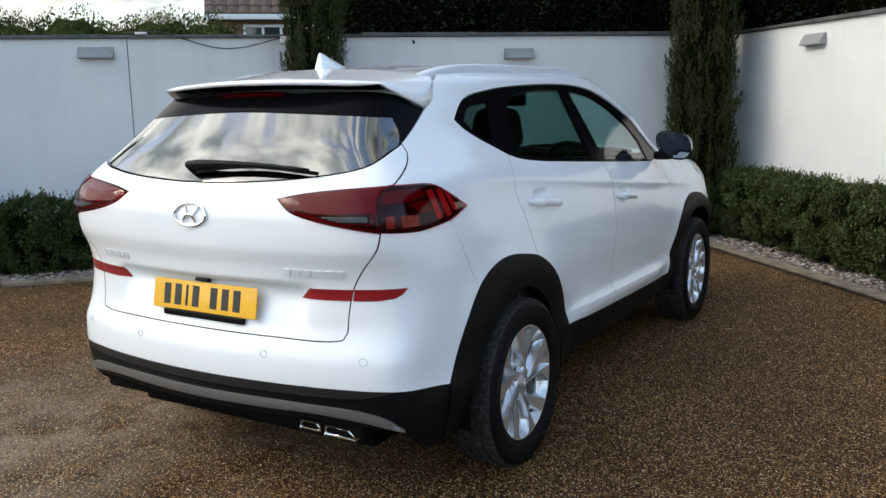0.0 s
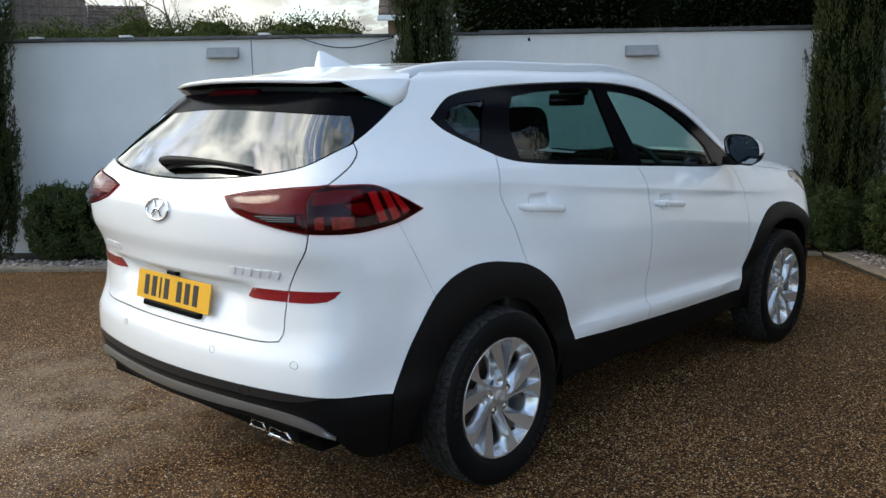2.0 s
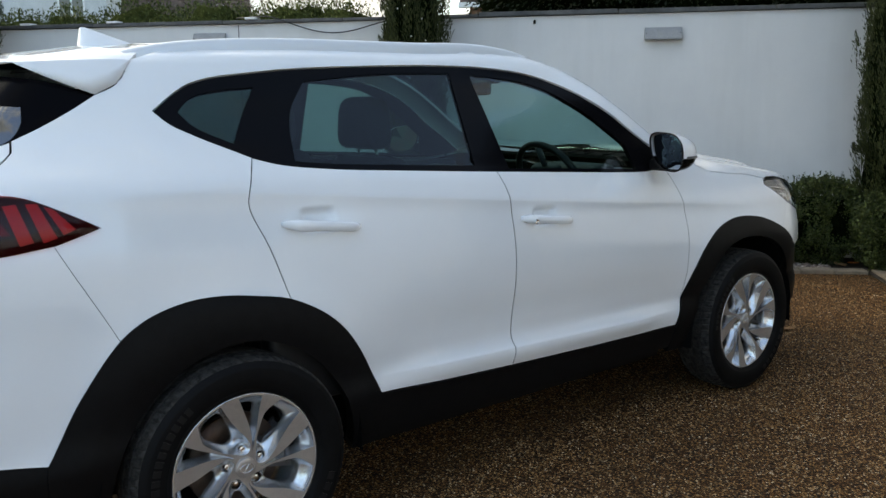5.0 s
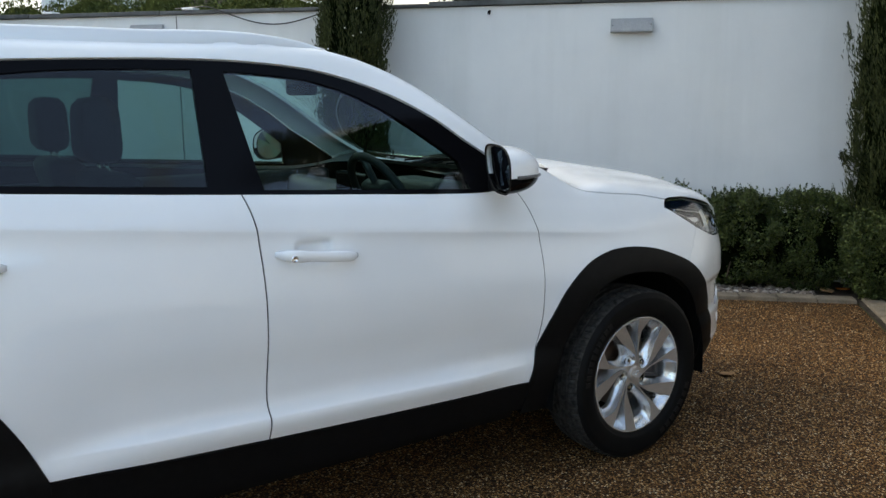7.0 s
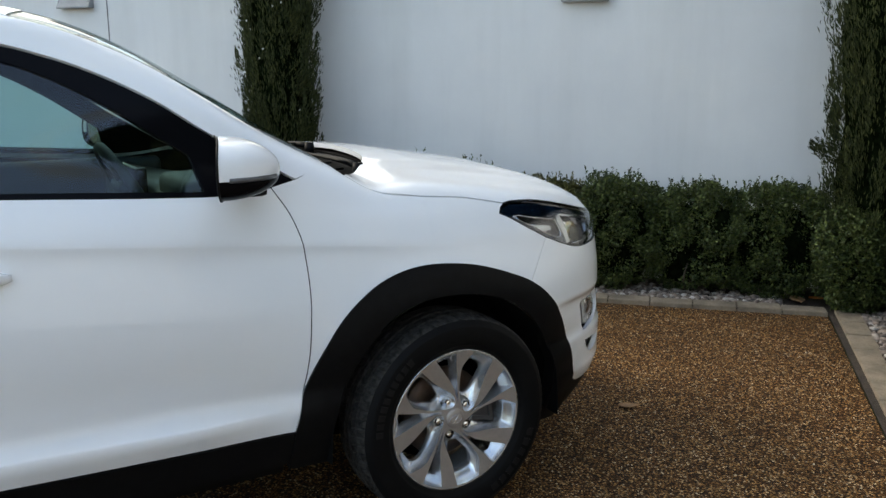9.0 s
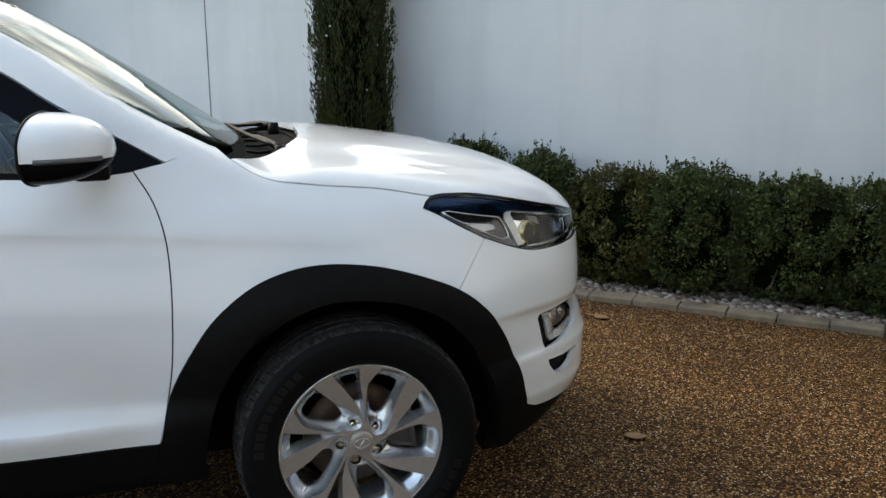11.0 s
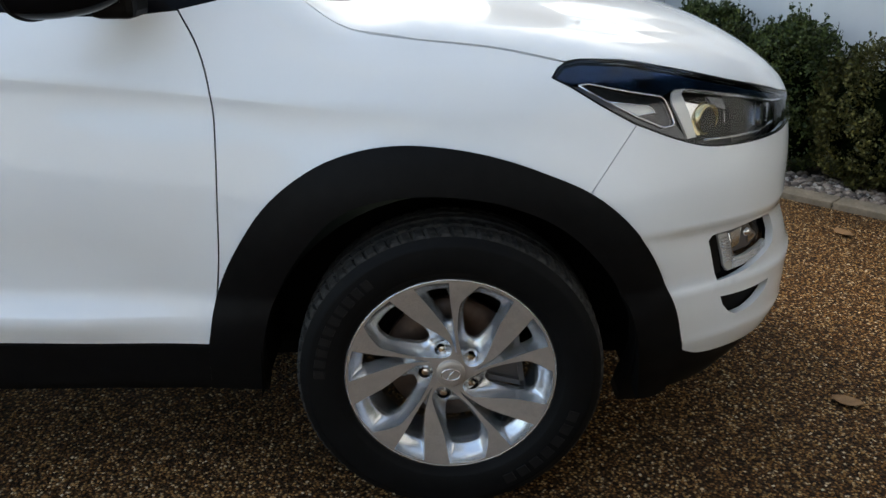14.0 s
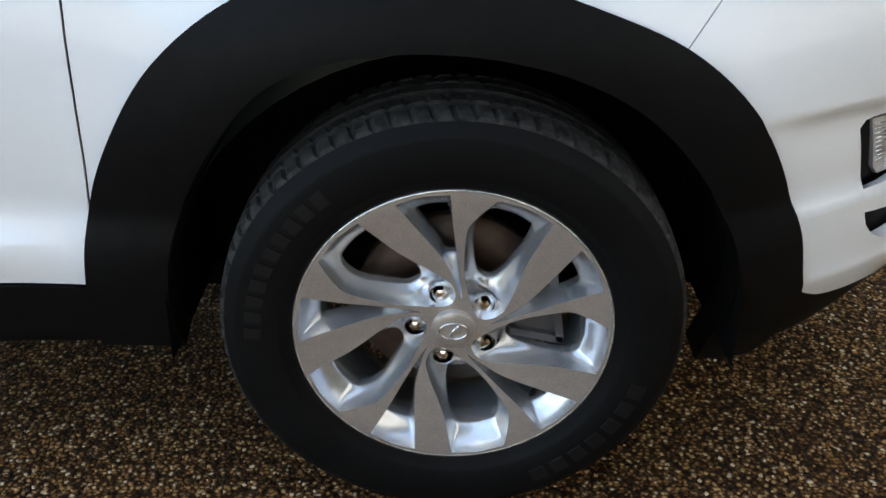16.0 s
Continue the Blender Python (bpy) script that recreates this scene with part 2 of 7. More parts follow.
QUARTER_GLASS = glass_material("black_quarter_glass", (0.11, 0.16, 0.155), 1.0, 0.03)
REAR_GLASS = glass_material("dark_rear_glass", (0.05, 0.06, 0.062), 1.0, 0.22)
CLEAR = glass_material("clear_lamp_lens", (0.94, 0.95, 0.96), 1.0, 0.03)
RED_COVER = glass_material("smoked_red_lens", (0.84, 0.36, 0.40), 0.9, 0.022)
RED_LENS = material("red_lamp_lens", (0.130, 0.004, 0.009), 0.45, 0.0, 0.0, Specular_IOR_Level=0.03)
DEEP_RED = material("dark_red_lens", (0.020, 0.0012, 0.0026), 0.45, 0.0, 0.0, Specular_IOR_Level=0.03)
BRIGHT_RED = material("red_light_bar", (0.42, 0.014, 0.020), 0.35, 0.0, 0.0, Specular_IOR_Level=0.45)
AMBER = mottled("amber_lens", (0.05, 0.008, 0.004), (0.46, 0.125, 0.012), 70.0, 0.35, 0.0)
REFLECTOR = mottled("red_reflector", (0.26, 0.006, 0.012), (0.34, 0.010, 0.018), 90.0, 0.12, 0.0, coat=1.0)
LAMP_SILVER = material("lamp_reflector_silver", (0.80, 0.81, 0.82), 0.14, 0.92)
LAMP_GREY = material("lamp_bezel_grey", (0.10, 0.10, 0.105), 0.30, 0.3)
PLATE_YELLOW = material("yellow_plate", (0.80, 0.42, 0.012), 0.35, 0.0, 0.4)
INK = material("black_print", (0.012, 0.012, 0.012), 0.4)
SEAT = mottled("charcoal_seat_cloth", (0.008, 0.008, 0.009), (0.015, 0.015, 0.016), 30.0, 0.9, 0.4, 0.001)
CABIN = mottled("dark_cabin_plastic", (0.008, 0.009, 0.010), (0.015, 0.016, 0.018), 20.0, 0.6, 0.2, 0.0006)
HEADLINER = material("pale_headliner", (0.30, 0.30, 0.29), 0.95)
MIRROR = material("mirror_glass", (0.42, 0.46, 0.48), 0.01, 1.0)
RAIL = material("silver_roof_rail", (0.74, 0.76, 0.78), 0.30, 0.15)
RUN_LIGHT = material("running_light_guide", (0.60, 0.60, 0.58), 0.25, 0.3)
# black lamp hood with the blue sky it reflects mottled into its colour
HOOD_SHEEN = mottled("lamp_hood_sky_sheen", (0.002, 0.003, 0.006), (0.012, 0.042, 0.10), 16.0, 0.14, 0.0, metal=0.7)
BRASS = material("straw_coloured_reflector", (0.62, 0.52, 0.30), 0.15, 0.9)
LAMP_DARK = material("smoked_chrome_bowl", (0.07, 0.07, 0.078), 0.12, 0.8)

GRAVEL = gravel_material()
WALL = render_material()
SLATE = mottled("grey_slate_coping", (0.045, 0.047, 0.05), (0.13, 0.13, 0.13), 5.0, 0.7, 0.5, 0.003)
KERB = mottled("weathered_kerb_stone", (0.15, 0.122, 0.088), (0.31, 0.250, 0.180), 7.0, 0.85, 0.5, 0.002)
LAMP_BOX = mottled("grey_painted_metal", (0.27, 0.28, 0.29), (0.33, 0.335, 0.34), 9.0, 0.5, 0.0)
SOIL = mottled("dark_bed_soil", (0.018, 0.013, 0.009), (0.05, 0.036, 0.025), 8.0, 0.95, 0.8, 0.01)
GRASS = mottled("rough_grass", (0.03, 0.045, 0.015), (0.06, 0.08, 0.03), 1.5, 0.9, 0.8, 0.02)
BARK = mottled("grey_brown_bark", (0.045, 0.032, 0.022), (0.12, 0.09, 0.065), 14.0, 0.9, 0.8, 0.004)
CYPRESS = leaf_material("cypress_green", (0.012, 0.020, 0.008), (0.088, 0.100, 0.036), 0.6)
BOX_LEAF = leaf_material("box_leaf_green", (0.014, 0.025, 0.009), (0.110, 0.138, 0.042), 0.35)
YELLOW_LEAF = leaf_material("yellowing_box_leaf", (0.022, 0.026, 0.008), (0.150, 0.140, 0.042), 0.4)
OAK_LEAF = leaf_material("dark_evergreen_leaf", (0.006, 0.011, 0.006), (0.030, 0.038, 0.020), 0.45)
CONIFER = leaf_material("conifer_hedge_green", (0.030, 0.045, 0.012), (0.14, 0.16, 0.045), 0.6)
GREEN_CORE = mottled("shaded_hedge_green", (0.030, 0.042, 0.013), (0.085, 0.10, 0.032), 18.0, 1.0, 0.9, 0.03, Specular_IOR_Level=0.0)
# near-black: the shade deep among the leaves is put into this colour
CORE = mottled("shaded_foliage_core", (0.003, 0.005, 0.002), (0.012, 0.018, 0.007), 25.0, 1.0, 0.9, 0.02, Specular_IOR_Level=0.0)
DEAD_LEAF = mottled("dry_brown_leaf", (0.22, 0.11, 0.045), (0.38, 0.22, 0.10), 40.0, 0.7, 0.2, 0.001)
ORANGE_LEAF = material("bright_orange_wrapper", (0.70, 0.19, 0.02), 0.35)
ROOF_TILE = mottled("brown_roof_tile", (0.060, 0.042, 0.034), (0.13, 0.095, 0.075), 4.0, 0.85, 0.4, 0.004)
BRICK = mottled("brown_brick", (0.16, 0.085, 0.055), (0.27, 0.15, 0.10), 12.0, 0.9, 0.5, 0.004)
WHITE_PVC = material("white_window_frame", (0.75, 0.76, 0.77), 0.35)
HOUSE_WHITE = mottled("pale_house_render", (0.60, 0.62, 0.64), (0.70, 0.71, 0.72), 3.0, 0.9, 0.2, 0.002)
HOUSE_GLASS = material("dark_house_window", (0.04, 0.05, 0.055), 0.05, 0.0, 0.5)
CABLE = material("black_cable", (0.012, 0.012, 0.012), 0.5)
WHITE_PLASTIC = material("white_plastic_clip", (0.75, 0.75, 0.74), 0.4)


def pebble_material():
    m = material("mixed_pebbles", (0.3, 0.28, 0.25), 0.7, Specular_IOR_Level=0.25)
    info = m.node_tree.nodes.new("ShaderNodeNewGeometry")
    tone = ramp(m, info, "Random Per Island", [(0.0, (0.07, 0.062, 0.056)), (0.3, (0.17, 0.135, 0.115)), (0.6, (0.27, 0.215, 0.18)), (0.85, (0.35, 0.30, 0.26)), (1.0, (0.50, 0.47, 0.43))])
    p = place(m)
    fine = node(m, "ShaderNodeTexNoise", Scale=70.0, Detail=4.0)
    link(m, p, "Vector", fine, "Vector")
    speck = ramp(m, fine, "Fac", [(0.3, (0.75, 0.75, 0.75)), (0.7, (1.05, 1.05, 1.05))])
    to_base(m, mixed(m, 1.0, "", tone, "Color", speck, "Color", 'MULTIPLY'))
    return m


PEBBLE = pebble_material()


def chip_material():
    m = material("golden_gravel_chips", (0.3, 0.17, 0.07), 0.7, Specular_IOR_Level=0.2)
    info = m.node_tree.nodes.new("ShaderNodeNewGeometry")
    tone = ramp(m, info, "Random Per Island", [(0.0, (0.035, 0.018, 0.009)), (0.25, (0.13, 0.060, 0.022)), (0.55, (0.28, 0.145, 0.052)), (0.8, (0.42, 0.245, 0.10)), (0.94, (0.52, 0.36, 0.20)), (1.0, (0.68, 0.58, 0.44))])
    to_base(m, tone, 0)
    return m


CHIP = chip_material()


# ---- building tools ----
def smooth(mesh, on=True):
    mesh.polygons.foreach_set("use_smooth", [on] * len(mesh.polygons))
    return mesh


def mesh_of(name, verts, faces, material_, shade=False):
    me = bpy.data.meshes.new(name)
    me.from_pydata([tuple(v) for v in verts], [], [tuple(f) for f in faces])
    if material_:
        me.materials.append(material_)
    smooth(me, shade)
    return me


def part(name, data, material_, parent, label="", shade=None):
    """Links a bmesh or mesh as one object under a thing or under a part."""
    if isinstance(data, bmesh.types.BMesh):
        me = bpy.data.meshes.new(name)
        data.to_mesh(me)
        data.free()
        if shade:
            smooth(me)
    else:
        me = data
    if material_ and not me.materials:
        me.materials.append(material_)
    ob = new(name, me)
    ob.parent = parent
    return tagged(ob, label)


def thing(name, label, category, group="", at=None, kind=""):
    ob = new(name)
    if at is not None:
        ob.matrix_world = at
    return tagged(ob, label, category, group, kind)


def box_bm(lo, hi, bevel=0.0, segments=2):
    bm = bmesh.new()
    bmesh.ops.create_cube(bm, size=1.0)
    for v in bm.verts:
        v.co = Vector((lo[i] + (v.co[i] + 0.5) * (hi[i] - lo[i]) for i in range(3)))
    if bevel:
        bmesh.ops.bevel(bm, geom=bm.edges[:], offset=bevel, segments=segments, affect='EDGES', profile=0.6)
    return bm


def frame_box(origin, u, v, lo, hi, bevel=0.0):
    """A box in the frame of origin, u, v and up."""
    bm = box_bm(lo, hi, bevel)
    m = Matrix(((u[0], v[0], 0, origin[0]), (u[1], v[1], 0, origin[1]), (0, 0, 1, origin[2] if len(origin) > 2 else 0), (0, 0, 0, 1)))
    bm.transform(m)
    if m.determinant() < 0:
        bmesh.ops.reverse_faces(bm, faces=bm.faces[:])
    return bm


def tube(points, radius, sides=8, ends=True):
    """A tube along points; radius is a number or one for each point."""
    pts = [Vector(p) for p in points]
    radii = radius if isinstance(radius, (list, tuple)) else [radius] * len(pts)
    verts, faces = [], []
    side_dir = None
    for i, p in enumerate(pts):
        d = (pts[min(i + 1, len(pts) - 1)] - pts[max(i - 1, 0)]).normalized()
        if side_dir is None:
            side_dir = d.orthogonal().normalized()
        side_dir = (side_dir - d * side_dir.dot(d)).normalized()
        other = d.cross(side_dir)
        for k in range(sides):
            a = 2 * math.pi * k / sides
            verts.append(p + float(radii[i]) * (math.cos(a) * side_dir + math.sin(a) * other))
    for i in range(len(pts) - 1):
        for k in range(sides):
            a, b = i * sides + k, i * sides + (k + 1) % sides
            faces.append((a, b, b + sides, a + sides))
    if ends:
        faces.append(tuple(reversed(range(sides))))
        faces.append(tuple(range((len(pts) - 1) * sides, len(pts) * sides)))
    return verts, faces


def joined(pieces):
    """One vertex and face list out of several."""
    verts, faces = [], []
    for v, f in pieces:
        k = len(verts)
        verts.extend(v)
        faces.extend(tuple(i + k for i in q) for q in f)
    return verts, faces


def revolve(profile, segments, axis_x=True, arc=(0.0, 2 * math.pi)):
    """Turns (along, radius) pairs round the x axis."""
    n = len(profile)
    a = np.linspace(arc[0], arc[1], segments, endpoint=False)
    verts = [(x, r * math.cos(t), r * math.sin(t)) for t in a for x, r in profile]
    faces = []
    for i in range(segments):
        j = (i + 1) % segments
        for k in range(n - 1):
            faces.append((i * n + k, i * n + k + 1, j * n + k + 1, j * n + k))
    return verts, faces


def leaf_cloud(name, centres, normals, sizes, material_, lean=0.5, slim=0.5, seed=1):
    """Many small folded leaves at the centres, lying roughly across the normals."""
    rng = np.random.default_rng(seed)
    n = len(centres)
    along = normals * lean + rng.normal(0, 0.6, (n, 3))
    along /= np.linalg.norm(along, axis=1)[:, None]
    across = np.cross(along, rng.normal(0, 1, (n, 3)))
    across /= np.linalg.norm(across, axis=1)[:, None]
    up = np.cross(along, across)
    s = sizes[:, None]
    v = np.empty((n, 4, 3))
    v[:, 0] = centres - along * s * 0.5
    v[:, 1] = centres + across * s * slim * 0.5 + up * s * 0.10
    v[:, 2] = centres + along * s * 0.5
    v[:, 3] = centres - across * s * slim * 0.5 + up * s * 0.10
    idx = np.arange(n)[:, None] * 4
    tris = np.concatenate([idx + [0, 1, 2], idx + [0, 2, 3]], 1).reshape(-1)
    me = bpy.data.meshes.new(name)
    me.vertices.add(n * 4)
    me.vertices.foreach_set("co", v.reshape(-1))
    me.loops.add(n * 6)
    me.loops.foreach_set("vertex_index", tris.astype(np.int32))
    me.polygons.add(n * 2)
    me.polygons.foreach_set("loop_start", np.arange(0, n * 6, 3, dtype=np.int32))
    me.update(calc_edges=True)
    me.materials.append(material_)
    return me


def lumps(x, y, z, scale, seed=0.0):
    return noise.noise(Vector((x * scale + seed, y * scale - seed, z * scale + 2 * seed)))


# ---- the yard ----
# W runs along the long white wall, N points away over it; A is a place on the wall's face.
A = Vector((-1.749, 5.135, 0))
W = Vector((0.739, 0.673, 0)).normalized()
N = Vector((-W.y, W.x, 0))


def yard(al, off, z=0.0):
    return A + W * float(al) + N * float(off) + Vector((0, 0, z))


def yard_box(lo, hi, bevel=0.0):
    return frame_box(A, W, N, lo, hi, bevel)


rng = np.random.default_rng(7)

ground = part("ground", mesh_of("ground", [(-900, -900, -0.02), (900, -900, -0.02), (900, 900, -0.02), (-900, 900, -0.02)], [(0, 1, 2, 3)], GRASS), None, None)
tagged(ground, "rough dark green grass ground beyond the yard", "ground", kind="structure")

drive = [yard(-14, -1.02), yard(-5, -1.02), yard(1.76, -0.68), yard(1.80, -16), yard(-14, -22)]
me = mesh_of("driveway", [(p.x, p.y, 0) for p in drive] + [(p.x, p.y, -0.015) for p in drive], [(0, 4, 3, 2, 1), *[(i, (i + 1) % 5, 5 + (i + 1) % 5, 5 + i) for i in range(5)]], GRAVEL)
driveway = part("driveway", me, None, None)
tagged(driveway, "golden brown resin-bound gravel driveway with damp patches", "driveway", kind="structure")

bed = [yard(-14, -1.02, 0.012), yard(-5, -1.02, 0.012), yard(1.76, -0.68, 0.012), yard(1.80, -16, 0.012), yard(2.7, -16, 0.012), yard(2.7, 0.05, 0.012), yard(-14, 0.05, 0.012)]
soil = part("planting_bed", mesh_of("planting_bed", bed, [(6, 5, 2, 1, 0), (5, 4, 3, 2)], SOIL), None, None)
tagged(soil, "dark bare soil planting bed under the hedges", "flower bed", kind="structure")

wall_1 = part("wall_north", yard_box((-14, 0, -0.1), (2.8, 0.22, 2.13)), WALL, None)
tagged(wall_1, "white rendered garden wall with rain streaks", "wall", kind="structure")
wall_2 = part("wall_east", yard_box((2.6, -16, -0.1), (2.82, -0.003, 2.13)), WALL, None)
tagged(wall_2, "white rendered garden wall joining the corner", "wall", kind="structure")
joint = part("wall_joint", yard_box((-3.705, -0.003, 0.0), (-3.697, 0.01, 2.12)), SLATE, wall_1, "thin dark movement joint")


def coping_run(parent, start, end, fixed, along_w):
    x, i = start, 0
    while x < end - 0.05:
        step = min(1.15 + 0.25 * rng.random(), end - x)
        h = 0.028 + 0.012 * rng.random()
        over = 0.03 + 0.012 * rng.random()
        lift = 2.131 + 0.006 * rng.random()
        if along_w:
            bm = yard_box((x, fixed - over, lift), (x + step - 0.008, fixed + 0.25, lift + h), 0.006)
        else:
            bm = yard_box((fixed - over, x, lift), (fixed + 0.25, x + step - 0.008, lift + h), 0.006)
        part("coping_slab", bm, SLATE, parent)
        x += step


coping_run(wall_1, -14, 2.55, 0.0, True)
coping_run(wall_2, -12, -0.05, 2.6, False)


# kerb blocks
def kerb_run(name, a, b, inward, count):
    run = thing(name, "row of weathered concrete edging blocks", "kerb", kind="structure")
    d = (b - a) / count
    u = d.normalized()
    for i in range(count):
        p = a + d * i
        w = 0.125 + 0.012 * rng.random()
        bm = frame_box(p, u, inward, (0.003, 0, -0.03), (d.length - 0.003, w, 0.026 + 0.008 * rng.random()), 0.006)
        part("kerb_block", bm, KERB, run)


kerb_run("kerb_north", yard(-9.0, -1.02), yard(-5, -1.02), N, 16)
dk = (yard(1.76, -0.68) - yard(-5, -1.02)).normalized()
kerb_run("kerb_middle", yard(-5, -1.02), yard(1.76, -0.68), Vector((-dk.y, dk.x, 0)), 26)
kerb_run("kerb_east", yard(1.80, -0.60), yard(1.80, -7.0), W, 25)


# pebbles
def pebble_field(spots):
    base = bmesh.new()
    bmesh.ops.create_icosphere(base, subdivisions=1, radius=1.0)
    bv = np.array([v.co for v in base.verts])
    bf = np.array([[v.index for v in f.verts] for f in base.faces])
    base.free()
    n = len(spots)
    size = rng.uniform(0.009, 0.027, n)
    shape = np.stack([rng.uniform(0.8, 1.35, n), rng.uniform(0.7, 1.1, n), rng.uniform(0.45, 0.7, n)], 1) * size[:, None]
    turn = rng.uniform(0, 2 * math.pi, n)
    v = bv[None] * shape[:, None, :] * (1 + rng.normal(0, 0.06, (n, len(bv), 1)))
    c, s = np.cos(turn)[:, None], np.sin(turn)[:, None]
    x, y = v[..., 0] * c - v[..., 1] * s, v[..., 0] * s + v[..., 1] * c
    z = v[..., 2] + (shape[:, 2] * rng.uniform(0.5, 1.0, n))[:, None] + 0.012
    v = np.stack([x + spots[:, :1], y + spots[:, 1:2], z], -1)
    f = (bf[None] + (np.arange(n) * len(bv))[:, None, None]).reshape(-1, 3)
    return mesh_of("pebbles", v.reshape(-1, 3), f.tolist(), PEBBLE, True)


spots = []
while len(spots) < 6200:
    al = rng.uniform(-7.0, 2.3)
    front = (-1.02 + 0.0503 * max(al + 5, 0)) + 0.13
    off = front + abs(rng.normal(0, 0.17))
    if al > 1.5 or off > -0.05:
        continue
    p = yard(al, off)
    spots.append((p.x, p.y))
while len(spots) < 9000:
    off = rng.uniform(-4.8, -0.3)
    al = 1.94 + abs(rng.normal(0, 0.17))
    if al > 2.55:
        continue
    p = yard(al, off)
    spots.append((p.x, p.y))
pebbles = part("pebbles", pebble_field(np.array(spots)), None, None)
tagged(pebbles, "rounded grey and buff pebbles edging the planting bed", "pebbles", kind="stuff")


# wall lights: shallow wedge boxes
def wall_light(at, u, out):
    lamp = thing("wall_light", "grey painted metal wedge wall light on the white wall", "wall light", "wall lights on the yard walls")
    w, h, d = 0.315, 0.105, 0.075
    prof = [(0.0, 0.0), (0.0, h), (-0.018, h), (-d, 0.012), (-d, 0.0)]
    verts = [at + u * x + out * -o + Vector((0, 0, z)) for x in (0, w) for o, z in prof]
    faces = [(0, 1, 2, 3, 4), (9, 8, 7, 6, 5), *[(i, i + 5, (i + 1) % 5 + 5, (i + 1) % 5) for i in range(5)]]
    bm = bmesh.new()
    vs = [bm.verts.new(v) for v in verts]
    for f in faces:
        bm.faces.new([vs[i] for i in f])
    bmesh.ops.recalc_face_normals(bm, faces=bm.faces[:])
    bmesh.ops.bevel(bm, geom=bm.edges[:], offset=0.003, segments=2, affect='EDGES')
    part("housing", bm, LAMP_BOX, lamp)
    for x in (0.012, w - 0.012):
        for z in (0.05,):
            v, f = tube([at + u * x + out * 0.044 + Vector((0, 0, z)), at + u * x + out * 0.054 + Vector((0, 0, z + 0.004))], 0.004, 8)
            part("screw", mesh_of("screw", v, f, DARK), None, lamp)


wall_light(yard(-4.14, -0.0, 1.95), W, -N)
wall_light(yard(0.0, -0.0, 1.905), W, -N)
wall_light(yard(2.598, -1.30, 1.93), -N, -W)

# cable over the wall with white junction box
cable = thing("wall_cable", "thin black cable sagging along the wall top", "cable")
sag = [yard(-3.4 + 1.20 * t, -0.055 - 0.01 * math.sin(9 * t), 2.19 - 0.06 * t - 0.13 * math.sin(math.pi * t) ** 1.4) for t in np.linspace(0, 1, 26)]
v, f = tube([yard(-3.75, 0.08, 2.19), yard(-3.55, 0.02, 2.195), *sag], 0.0055, 6)
part("cord", mesh_of("cord", v, f, CABLE, True), None, cable)
part("junction_box", yard_box((-2.27, -0.10, 2.075), (-2.18, -0.0, 2.14), 0.012), WHITE_PLASTIC, cable, "white weatherproof connector box")
for al in (-3.62, -5.0, -5.9):
    clip = part("coping_clip", yard_box((al, -0.05, 2.166), (al + 0.11, 0.06, 2.186), 0.006), WHITE_PLASTIC, None)
    tagged(clip, "small white plastic clip on the slate coping", "clip", "white clips on the wall")
vent = part("wall_outlet", mesh_of("wall_outlet", *tube([yard(-0.95, 0.0, 2.09), yard(-0.95, -0.035, 2.085), yard(-0.95, -0.04, 2.065)], 0.011, 8), DARK), None, None)
tagged(vent, "small dark pipe stub near the wall top", "pipe")


